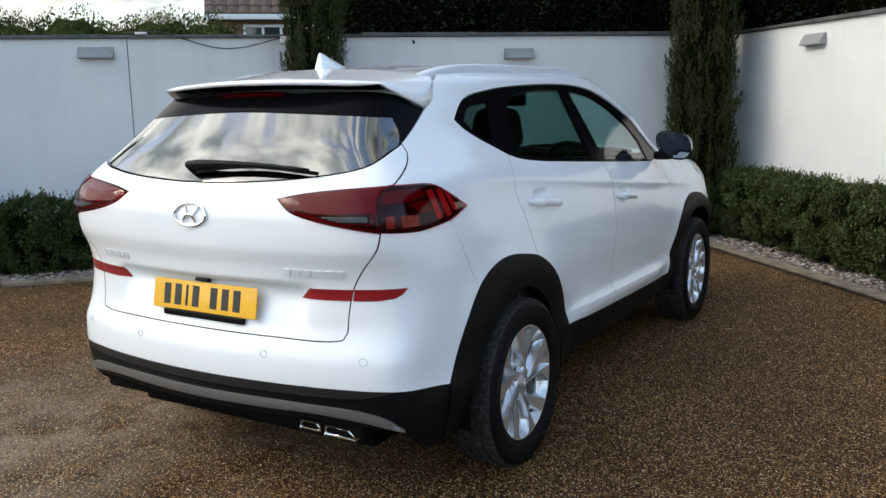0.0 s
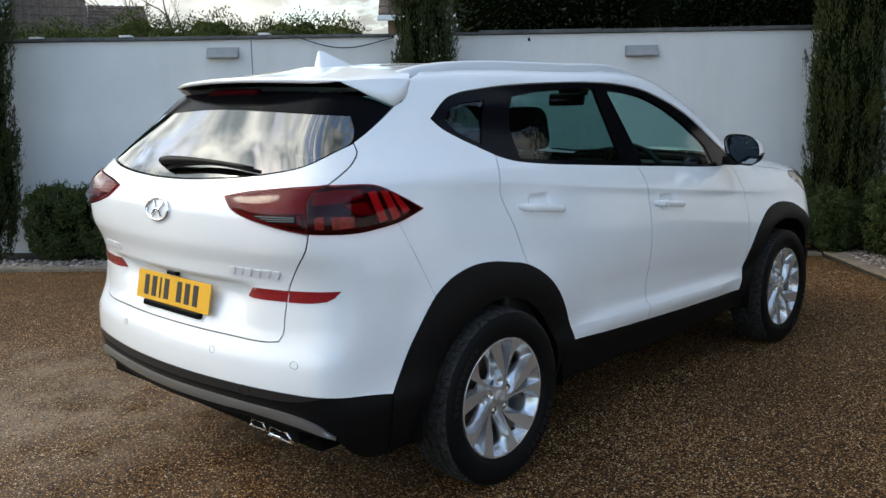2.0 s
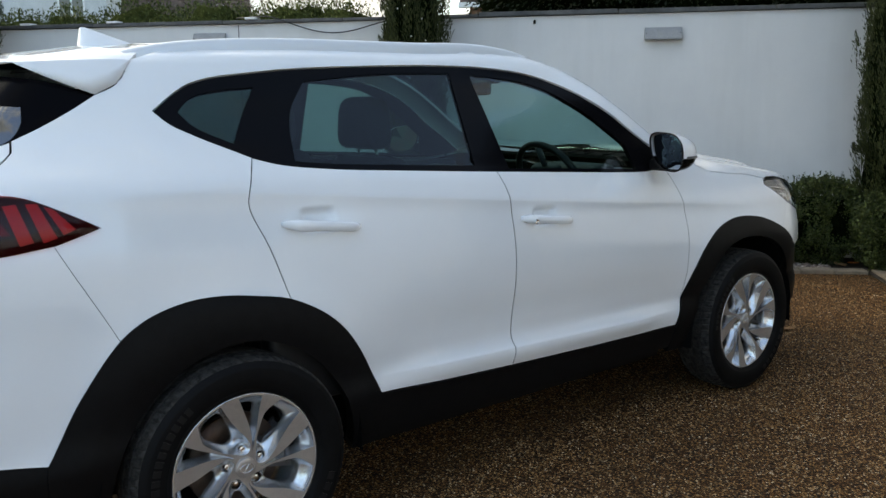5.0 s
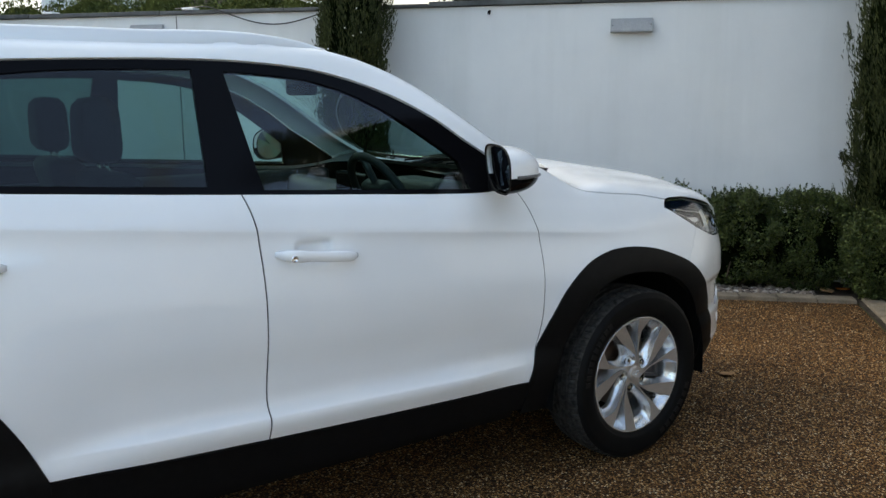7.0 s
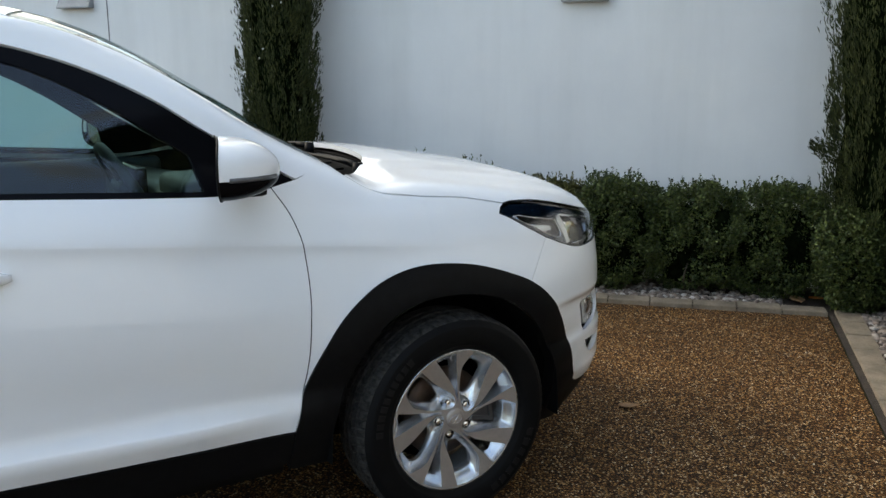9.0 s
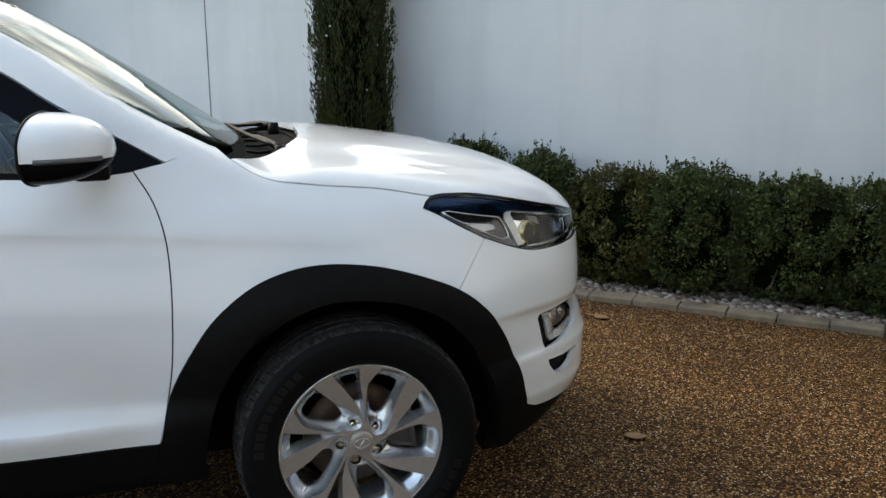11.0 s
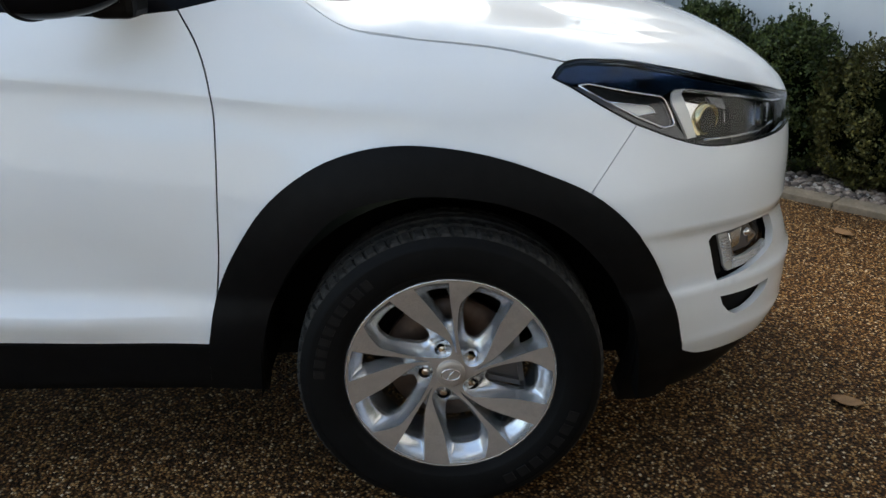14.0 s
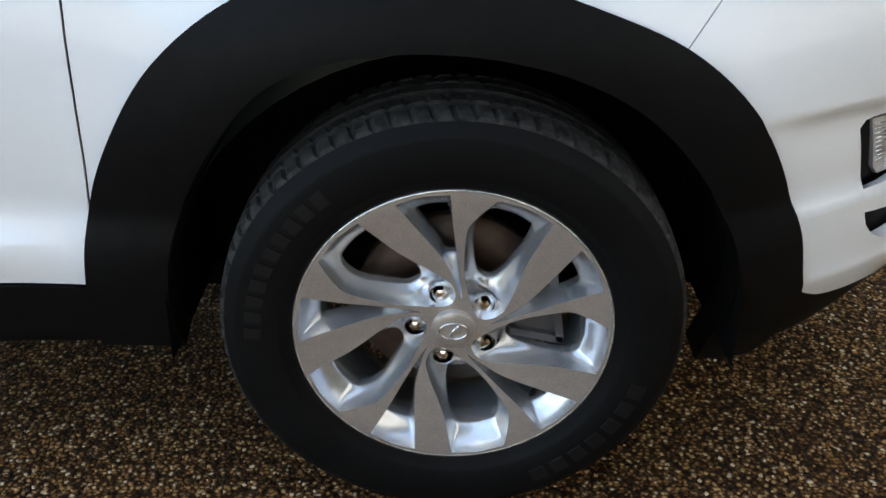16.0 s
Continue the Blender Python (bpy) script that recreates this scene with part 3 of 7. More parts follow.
# ---- plants of the yard ----
def cypress(al, off, radius, height, seed, low=0.25, sprigs=(), bulbs=0):
    tree = thing("cypress_tree", "slender dark green columnar cypress against the white wall", "tree", "cypresses along the walls")
    r = np.random.default_rng(seed)
    foot = yard(al, off)
    stem = [foot + Vector((0.02 * math.sin(3 * z), 0.02 * math.cos(2 * z), z)) for z in np.linspace(0, height * 0.9, 12)]
    v, f = tube(stem, list(np.linspace(0.055, 0.012, 12)), 8)
    part("trunk", mesh_of("trunk", v, f, BARK, True), None, tree, "grey brown stem")
    # upright plumes give the column its ragged outline
    centres, outs, sizes = [], [], []
    plumes = int(360 * height / 4)
    for _ in range(plumes):
        z0 = r.uniform(low, height * 0.94)
        taper = min(1.0, 0.55 + (z0 - low) * 0.9) * min(1.0, max(0.12, (height - z0) / (height * 0.35)) ** 0.7)
        a = r.uniform(0, 2 * math.pi)
        out = radius * taper * (0.66 + 0.34 * r.random())
        length = r.uniform(0.22, 0.5)
        flare = r.uniform(0.01, 0.07)
        k = 150
        t = r.uniform(0, 1, k)
        w = 0.024 * np.sin(np.pi * np.clip(t * 0.9 + 0.08, 0, 1))
        px = (out + flare * t) * math.cos(a) + r.normal(0, 1, k) * w
        py = (out + flare * t) * math.sin(a) + r.normal(0, 1, k) * w
        pz = z0 + length * t
        centres.append(np.stack([px, py, pz], 1))
        d = np.stack([0.35 * math.cos(a) + 0 * t, 0.35 * math.sin(a) + 0 * t, 1 + 0 * t], 1)
        outs.append(d)
        sizes.append(r.uniform(0.020, 0.052, k))
    inner = 9000
    zz = r.uniform(low, height * 0.97, inner)
    tp = np.minimum(1, 0.55 + (zz - low) * 0.9) * np.minimum(1, np.maximum(0.1, (height - zz) / (height * 0.35)) ** 0.7)
    aa = r.uniform(0, 2 * math.pi, inner)
    rr = radius * tp * r.uniform(0.6, 0.98, inner)
    centres.append(np.stack([rr * np.cos(aa), rr * np.sin(aa), zz], 1))
    outs.append(np.stack([0.3 * np.cos(aa), 0.3 * np.sin(aa), 1 + 0 * aa], 1))
    sizes.append(r.uniform(0.03, 0.06, inner))
    for (sa, so, sz, length) in sprigs:
        k = 420
        t = r.uniform(0, 1, k)
        d = (W * sa + N * so).normalized()
        base = d * radius * 0.7
        w = 0.06 * (1 - t) + 0.015
        centres.append(np.stack([base.x + d.x * length * t + r.normal(0, 1, k) * w * 0.6, base.y + d.y * length * t + r.normal(0, 1, k) * w * 0.6, sz + 0.45 * length * t + r.normal(0, 1, k) * w], 1))
        outs.append(np.tile(np.array([d.x, d.y, 0.7]), (k, 1)))
        sizes.append(r.uniform(0.025, 0.055, k))
    c = np.concatenate(centres) + np.array([foot.x, foot.y, 0])
    me = leaf_cloud("crown", c, np.concatenate(outs), np.concatenate(sizes), CYPRESS, 3.2, 0.17, seed)
    part("crown", me, None, tree)
    # solid dark core stands for the shade inside the column
    core = bmesh.new()
    bmesh.ops.create_icosphere(core, subdivisions=3, radius=1.0)
    for vert in core.verts:
        z = (vert.co.z + 1) / 2
        h = low + 0.1 + z * (height * 0.9 - low)
        tz = min(1.0, 0.55 + (h - low) * 0.9) * min(1.0, max(0.1, (height - h) / (height * 0.35)) ** 0.7)
        k = radius * 0.74 * tz * (1 + 0.3 * lumps(vert.co.x, vert.co.y, h, 3, seed))
        flat = Vector((vert.co.x, vert.co.y, 0))
        flat = flat.normalized() * min(1.0, flat.length * 1.6) if flat.length > 1e-6 else flat
        vert.co = foot + flat * k + Vector((0, 0, h))
    part("crown_shade_core", core, CORE, tree, shade=True)
    # tiny white bulbs of a fairy-light string caught in the leaves
    for i in range(bulbs):
        z = r.uniform(0.9, min(height - 0.6, 2.7))
        a = r.uniform(0, 2 * math.pi)
        bm = bmesh.new()
        bmesh.ops.create_icosphere(bm, subdivisions=1, radius=0.007)
        bm.transform(Matrix.Translation(foot + Vector((math.cos(a) * radius * 1.03, math.sin(a) * radius * 1.03, z))))
        part("bulb", bm, WHITE_PLASTIC, tree, "tiny white fairy light bulb")


cypress(-6.25, -0.45, 0.33, 4.2, 11, 0.05, [(0.9, -0.4, 0.95, 0.22)], 24)
cypress(-1.97, -0.38, 0.275, 4.4, 12, 0.05, [(0.9, -0.3, 0.98, 0.13), (0.8, -0.5, 1.32, 0.15), (0.7, -0.6, 1.75, 0.14)], 46)
cypress(2.03, -0.38, 0.345, 4.6, 13, 0.05, [(-0.9, -0.55, 0.90, 0.28), (0.15, -1.0, 1.28, 0.34)])
cypress(2.17, -4.9, 0.30, 4.2, 14, 0.05)


def box_bush(al, off, rx, ry, height, seed, leaves=25000, leaf=None, loose=0.45):
    bush = thing("box_bush", "rounded yellowing box bush in the pebble bed" if leaf else "clipped dark green box hedge plant in the bed", "hedge", "box hedge plants along the walls")
    r = np.random.default_rng(seed)
    foot = yard(al, off)
    rx, ry, height = float(rx), float(ry), float(height) - 0.07
    for _ in range(9):
        a = r.uniform(0, 2 * math.pi)
        tip = foot + W * (math.cos(a) * rx * 0.6) + N * (math.sin(a) * ry * 0.6) + Vector((0, 0, height * r.uniform(0.35, 0.6)))
        root = foot + W * float(r.normal(0, 0.05)) + N * float(r.normal(0, 0.05))
        mid = root.lerp(tip, 0.5) + Vector((r.normal(0, 0.03), r.normal(0, 0.03), 0.02))
        part("stem", mesh_of("stem", *tube([root, mid, tip], [0.009, 0.006, 0.003], 5), BARK, True), None, bush, "bare twiggy grey stem")
    # leafy clumps over a rounded block, each with leaves on its outer side
    clumps = 150
    d = r.normal(0, 1, (clumps, 3))
    d /= np.linalg.norm(d, axis=1)[:, None]
    k = (np.abs(d) ** 3.2).sum(1) ** (-1 / 3.2)
    q = d * (k * r.uniform(0.80, 0.97, clumps))[:, None]
    x, y, z = q[:, 0] * rx, q[:, 1] * ry, 0.05 + (q[:, 2] + 1) / 2 * (height - 0.05)
    swell = np.array([lumps(a, b, c, 4.0, seed * 1.7) for a, b, c in zip(x, y, z)])
    x, y, z = x * (1 + 0.22 * loose * swell), y * (1 + 0.28 * loose * swell), z + 0.05 * loose * swell
    share = leaves // clumps
    foot_in = 0.68 + 0.32 * np.clip(z / 0.32, 0, 1)
    x, y = x * (0.5 + 0.5 * foot_in), y * foot_in
    e = r.normal(0, 1, (clumps, share, 3)) + d[:, None, :] * 0.8
    e /= np.linalg.norm(e, axis=2)[:, :, None]
    size = r.uniform(0.055, 0.100, clumps)[:, None, None]
    body = e * size * (1 - np.abs(r.normal(0, 0.22, (clumps, share, 1))))
    px, py, pz = (x[:, None] + body[:, :, 0]).ravel(), (y[:, None] + body[:, :, 1]).ravel(), (z[:, None] + body[:, :, 2] * 1.1).ravel()
    # upright shoots rise out of the upper clumps
    tops = np.argsort(-z)[:40]
    shoots = []
    for i in np.repeat(tops, 2):
        a, b, c = x[i] + r.normal(0, 0.03), y[i] + r.normal(0, 0.03), z[i] + 0.02
        h, lean_a, lean_b = r.uniform(0.05, 0.13), r.normal(0, 0.18), r.normal(0, 0.18)
        for t in np.linspace(0, 1, 14):
            shoots.append((a + lean_a * h * t + r.normal(0, 0.010 * (1.2 - t)), b + lean_b * h * t + r.normal(0, 0.010 * (1.2 - t)), c + h * t))
    g = np.array(shoots)
    px, py, pz = np.append(px, g[:, 0]), np.append(py, g[:, 1]), np.maximum(0.03, np.append(pz, g[:, 2]))
    c = np.stack([foot.x + W.x * px + N.x * py, foot.y + W.y * px + N.y * py, pz], 1)
    nrm = np.concatenate([e.reshape(-1, 3), np.tile([0, 0, 1.0], (len(g), 1))])
    me = leaf_cloud("foliage", c, nrm, r.uniform(0.013, 0.027, len(c)), leaf or BOX_LEAF, 0.6, 0.6, seed)
    part("foliage", me, None, bush)
    # near-black block fills the bush in place of the shade within it
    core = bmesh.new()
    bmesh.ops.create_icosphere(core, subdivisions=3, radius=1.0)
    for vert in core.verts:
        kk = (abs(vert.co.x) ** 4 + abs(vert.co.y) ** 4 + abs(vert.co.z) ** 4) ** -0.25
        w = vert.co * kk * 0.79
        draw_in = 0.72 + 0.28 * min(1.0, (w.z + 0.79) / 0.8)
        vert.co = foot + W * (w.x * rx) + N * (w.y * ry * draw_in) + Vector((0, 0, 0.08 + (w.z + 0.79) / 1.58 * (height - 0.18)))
    part("foliage_shade_core", core, CORE, bush, shade=True)


seed = 100
for al in np.arange(-5.55, 1.75, 0.50):
    if -2.45 < al < -1.7:
        continue
    t = min(1.0, max(0.0, (al + 5.5) / 6.5))
    seed += 1
    shaggy = -1.7 < al < -0.3
    tall = 0.87 - 0.10 * rng.random() if shaggy else 0.735
    box_bush(al + rng.normal(0, 0.03), -0.47 + 0.14 * t + rng.normal(0, 0.02) + (0.03 if shaggy else 0.0), 0.285 + 0.03 * rng.random() - (0.055 if shaggy else 0.0), 0.19 if shaggy else 0.205, tall + 0.05 * rng.random(), seed,
             leaf=YELLOW_LEAF if -0.4 < al < 0.2 else None, loose=1.0 if shaggy else 0.45)
box_bush(1.90, -0.54, 0.18, 0.18, 0.66, 180)
for off in np.arange(-0.78, -4.8, -0.46):
    seed += 1
    box_bush(2.33 + rng.normal(0, 0.02), off, 0.24, 0.30 + 0.03 * rng.random(), 0.755 + 0.05 * rng.random(), seed)


# loose chips lying on the bound gravel
def loose_chips(count, seed):
    r = np.random.default_rng(seed)
    x, y = r.uniform(-1.9, 3.2, count), r.uniform(-3.3, 5.2, count)
    al = (x - A.x) * W.x + (y - A.y) * W.y
    off = (x - A.x) * N.x + (y - A.y) * N.y
    keep = (al < 1.70) & (off < -0.75 - 0.051 * (1.76 - al)) & ~((np.abs(x) < 0.70) & (y > -0.4) & (y < 3.2))
    x, y = x[keep], y[keep]
    n = len(x)
    size = r.uniform(0.0028, 0.0058, n)
    base = np.array([(1, 0, 0), (0, 1, 0), (-1, 0, 0), (0, -1, 0), (0, 0, 1), (0, 0, -1)], float)
    v = base[None] * (size[:, None] * r.uniform(0.65, 1.25, (n, 6)))[:, :, None]
    v[:, :, 2] *= 0.62
    a = r.uniform(0, 2 * math.pi, n)
    tilt = r.normal(0, 0.35, n)
    vx, vy, vz = v[:, :, 0], v[:, :, 1], v[:, :, 2]
    vx, vz = vx * np.cos(tilt)[:, None] - vz * np.sin(tilt)[:, None], vx * np.sin(tilt)[:, None] + vz * np.cos(tilt)[:, None]
    px = vx * np.cos(a)[:, None] - vy * np.sin(a)[:, None] + x[:, None]
    py = vx * np.sin(a)[:, None] + vy * np.cos(a)[:, None] + y[:, None]
    pz = vz + 0.0010
    co = np.stack([px, py, pz], 2)
    tri = np.array([(0, 1, 4), (1, 2, 4), (2, 3, 4), (3, 0, 4), (1, 0, 5), (2, 1, 5), (3, 2, 5), (0, 3, 5)])
    idx = (np.arange(n)[:, None, None] * 6 + tri[None]).reshape(-1)
    me = bpy.data.meshes.new("loose_gravel")
    me.vertices.add(n * 6)
    me.vertices.foreach_set("co", co.reshape(-1))
    me.loops.add(n * 24)
    me.loops.foreach_set("vertex_index", idx.astype(np.int32))
    me.polygons.add(n * 8)
    me.polygons.foreach_set("loop_start", np.arange(0, n * 24, 3, dtype=np.int32))
    me.update(calc_edges=True)
    me.materials.append(CHIP)
    ob = part("loose_gravel", me, None, None)
    tagged(ob, "loose golden brown gravel chips scattered over the drive", "gravel", kind="stuff")


loose_chips(110000, 77)


# fallen leaves
def fallen_leaf(x, y, length, turn, mat, label):
    n = 7
    verts, faces = [], []
    for i in range(n):
        t = i / (n - 1)
        w = length * 0.32 * math.sin(math.pi * min(1, t * 0.92 + 0.06)) ** 0.8
        for k, s in enumerate((-1, 0, 1)):
            verts.append((length * (t - 0.5), s * w, 0.004 + 0.10 * length * (abs(s) * 0.8 + (t - 0.5) ** 2 * 1.5)))
    for i in range(n - 1):
        for k in range(2):
            a = i * 3 + k
            faces.append((a, a + 3, a + 4, a + 1))
    me = mesh_of("fallen_leaf", verts, faces, mat, True)
    ob = part("fallen_leaf", me, None, None)
    ob.matrix_world = pose(x, y, 0.002, 0, 0, turn)
    solid = ob.modifiers.new("thickness", 'SOLIDIFY')
    solid.thickness = 0.0012
    tagged(ob, label, "leaf", "fallen leaves on the gravel")


fallen_leaf(0.47, 3.81, 0.085, 60, DEAD_LEAF, "dry brown fallen leaf lying on the gravel")
fallen_leaf(-0.92, 4.42, 0.10, 20, DEAD_LEAF, "curled pale brown fallen leaf on the gravel")
lf = yard(1.72, -0.40, 0.04)
fallen_leaf(lf.x, lf.y, 0.09, 45, ORANGE_LEAF, "bright orange leaf among the pebbles")
bpy.data.objects["fallen_leaf.002"].location.z = 0.035
lf = yard(1.6, -0.46, 0.04)
fallen_leaf(lf.x, lf.y, 0.14, 150, DEAD_LEAF, "dry curled leaf among the pebbles")
bpy.data.objects["fallen_leaf.003"].location.z = 0.03


# ---- beyond the walls ----
def leaf_mass(name, label, category, boxes, leaves, size, mat, seed, kind="", inside=None):
    """A hedge or row of crowns made of leaves on lumpy ellipsoids, with shade-coloured solid cores inside."""
    owner = thing(name, label, category, kind=kind)
    r = np.random.default_rng(seed)
    cs, ns = [], []
    cores = []
    share = leaves // len(boxes)
    for (al, off, z, rx, ry, rz) in boxes:
        rx, ry, rz = float(rx), float(ry), float(rz)
        d = r.normal(0, 1, (share, 3))
        d /= np.linalg.norm(d, axis=1)[:, None]
        k = (np.abs(d) ** 3).sum(1) ** (-1 / 3)
        q = d * (k * (1 - np.abs(r.normal(0, 0.13, share))))[:, None]
        l = np.array([lumps(*(w * 1.0), 2.4, seed + al) for w in q])
        q = q * (1 + 0.20 * l)[:, None]
        c0 = yard(al, off, z)
        cs.append(np.stack([c0.x + W.x * q[:, 0] * rx + N.x * q[:, 1] * ry, c0.y + W.y * q[:, 0] * rx + N.y * q[:, 1] * ry, c0.z + q[:, 2] * rz], 1))
        ns.append(d + np.array([0, 0, 0.5]))
        bm = bmesh.new()
        bmesh.ops.create_icosphere(bm, subdivisions=3, radius=0.86)
        vs = []
        for v in bm.verts:
            g = (sum(abs(h / 0.86) ** 3 for h in v.co)) ** (-1 / 3)
            w = v.co * g * (1 + 0.20 * lumps(*(v.co * g / 0.86), 2.4, seed + al))
            vs.append(c0 + W * (w.x * rx) + N * (w.y * ry) + Vector((0, 0, w.z * rz)))
        cores.append((vs, [[v.index for v in f.verts] for f in bm.faces]))
        bm.free()
    c = np.concatenate(cs)
    me = leaf_cloud("foliage", c, np.concatenate(ns), r.uniform(0.7, 1.4, len(c)) * size, mat, 0.8, 0.5, seed)
    part("foliage", me, None, owner)
    part("foliage_shade_core", mesh_of("foliage_shade_core", *joined(cores), inside or CORE, True), None, owner)
    return owner


rb = np.random.default_rng(3)
leaf_mass("conifer_hedge", "shaggy green conifer hedge behind the white wall", "hedge",
          [(al, 1.1 + 0.1 * rb.random(), 1.5, 0.50, 0.6, 0.87 + 0.08 * rb.random() + 0.05 * min(1.0, max(0.0, al + 6.5))) for al in np.arange(-12.5, -3.0, 0.45)], 150000, 0.032, CONIFER, 21, "stuff", GREEN_CORE)
leaf_mass("holm_oak", "dense dark evergreen tree overhanging the wall", "tree",
          [(al, 1.6 + 0.5 * rb.random(), 3.2 + 0.5 * rb.random(), 0.9, 0.95, 1.5 + 0.3 * rb.random()) for al in np.arange(-1.0, 4.0, 0.75)], 80000, 0.045, OAK_LEAF, 22)
leaf_mass("holm_oak", "dense dark evergreen tree overhanging the wall", "tree",
          [(4.2 + 0.4 * rb.random(), off, 3.2 + 0.5 * rb.random(), 0.9, 0.9, 1.6 + 0.3 * rb.random()) for off in np.arange(0.6, -8.0, -0.8)], 80000, 0.045, OAK_LEAF, 23)
leaf_mass("holm_oak", "dense dark evergreen tree overhanging the wall", "tree",
          [(al, 3.4 + 0.6 * rb.random(), 4.3 + 0.5 * rb.random(), 1.3, 1.2, 2.2) for al in np.arange(-0.5, 5.5, 1.1)], 36000, 0.075, OAK_LEAF, 24)
for al, off in ((0.4, 2.2), (4.3, -2.4), (2.4, 3.8)):
    v, f = tube([yard(al, off, z) for z in (0, 1.0, 2.2, 3.4)], [0.16, 0.13, 0.11, 0.06], 8)
    trunk = part("oak_trunk", mesh_of("oak_trunk", v, f, BARK, True), None, None)
    tagged(trunk, "stout dark tree trunk behind the garden wall", "tree trunk")


def bare_tree(at, height, seed):
    tree = thing("bare_tree", "leafless winter tree with fine twigs beyond the hedge", "tree")
    r = np.random.default_rng(seed)
    pieces = []

    def grow(p, d, length, radius, level):
        pts, q = [p], p
        for _ in range(3):
            d = (d + Vector(r.normal(0, 0.13, 3))).normalized()
            q = q + d * length / 3
            pts.append(q)
        pieces.append(tube(pts, list(np.linspace(radius, radius * 0.6, 4)), 5 if level < 2 else 3, False))
        if level < 5:
            for _ in range(3 if level else 5):
                e = (d + Vector(r.normal(0, 0.42, 3)) + Vector((0, 0, 0.10))).normalized()
                grow(pts[-1 if r.random() < 0.6 else 2], e, length * float(r.uniform(0.62, 0.8)), radius * 0.55, level + 1)
    grow(at, Vector((0, 0, 1)), height * 0.30, 0.14, 0)
    part("crown", mesh_of("crown", *joined(pieces), BARK, True), None, tree)


bare_tree(Vector((-18.3, 9.9, -0.5)), 6.6, 5)
bare_tree(Vector((-16.4, 12.2, -0.5)), 6.0, 6)


def house(name, label, corner, u, width, depth, eaves, ridge, wall_mat, windows, gable_front=False, base=-0.5):
    """A house with a tiled roof; u runs along its front, windows are (along, sill, width, height, panes)."""
    h = thing(name, label, "house")
    v = Vector((-u.y, u.x, 0))

    def boxed(lo, hi, bevel=0.0):
        return frame_box(corner, u, v, lo, hi, bevel)
    part("wall", boxed((0, 0, base), (width, depth, eaves)), wall_mat, h)
    rows = []
    steps = 11
    for side in (0, 1):
        for i in range(steps):
            a, b = i / steps, (i + 1) / steps
            y0 = -0.25 + (depth / 2 + 0.25) * a if not side else depth + 0.25 - (depth / 2 + 0.25) * a
            y1 = -0.25 + (depth / 2 + 0.25) * b if not side else depth + 0.25 - (depth / 2 + 0.25) * b
            z0, z1 = eaves - 0.02 + (ridge - eaves) * a, eaves - 0.02 + (ridge - eaves) * b
            count = int((width + 0.5) / 0.3)
            for k in range(count):
                x0 = -0.25 + (width + 0.5) * k / count
                x1 = -0.25 + (width + 0.5) * (k + 1) / count - 0.012
                xm = 0.5 * (x0 + x1)
                q = [corner + u * x + v * y + Vector((0, 0, z)) for x, y, z in ((x0, y0, z0 + 0.05), (xm, y0, z0 + 0.085), (x1, y0, z0 + 0.05), (x1, y1, z1 + 0.015), (xm, y1, z1 + 0.05), (x0, y1, z1 + 0.015), (x0, y0, z0), (x1, y0, z0))]
                rows.append((q, [(0, 1, 4, 5), (1, 2, 3, 4), (6, 7, 2, 1, 0)]))
    roof = part("roof", mesh_of("roof", *joined(rows), ROOF_TILE), None, h, "rows of brown interlocking roof tiles")
    gv = [corner + u * x + v * y + Vector((0, 0, z)) for x in (0.0, width) for y, z in ((0, eaves), (depth, eaves), (depth / 2, ridge - 0.05))]
    part("gable", mesh_of("gable", gv, [(0, 2, 1), (3, 4, 5)], wall_mat), None, h)
    part("gutter", boxed((-0.28, -0.36, eaves - 0.16), (width + 0.28, -0.22, eaves - 0.02), 0.02), WHITE_PVC, h)
    for (x, z, w, hh, panes) in windows:
        win = part("window", boxed((x, -0.015, z), (x + w, 0.03, z + hh)), HOUSE_GLASS, h)
        for k in range(panes + 1):
            xx = x + (w - 0.07) * k / panes
            part("frame_bar", boxed((xx, -0.05, z), (xx + 0.07, -0.012, z + hh)), WHITE_PVC, win)
        part("sill", boxed((x - 0.05, -0.10, z - 0.06), (x + w + 0.05, 0.0, z)), WHITE_PVC, win)
        part("head_bar", boxed((x, -0.05, z + hh - 0.07), (x + w, -0.012, z + hh)), WHITE_PVC, win)
    return h


# brick house over the middle of the wall, seen at the eaves
hu = Vector((0.72, 0.69, 0)).normalized()
house("brick_house", "brown brick house with tiled roof and white windows", Vector((-15.3, 14.7, 0)), hu, 7.0, 6.0, 3.95, 6.4, BRICK, [(0.75, 2.3, 1.55, 1.38, 3), (4.2, 2.3, 1.5, 1.38, 3)])
# pale houses far to the side
hu = Vector((0.42, 0.91, 0)).normalized()
house("pale_house", "pale rendered house with white window over the wall", Vector((-32.4, 6.7, 0)), hu, 3.7, 6.0, 7.4, 9.4, HOUSE_WHITE, [(2.0, 3.0, 0.95, 2.3, 2)])
house("tiled_house", "low house with a brown tiled roof behind the wall", Vector((-35.3, 9.6, 0)), hu, 5.0, 7.0, 3.9, 8.0, HOUSE_WHITE, [])
house("tiled_house", "low house with a steep brown tiled roof behind the wall", Vector((-34.3, 14.6, 0)), hu, 2.6, 6.0, 4.2, 6.2, BRICK, [])

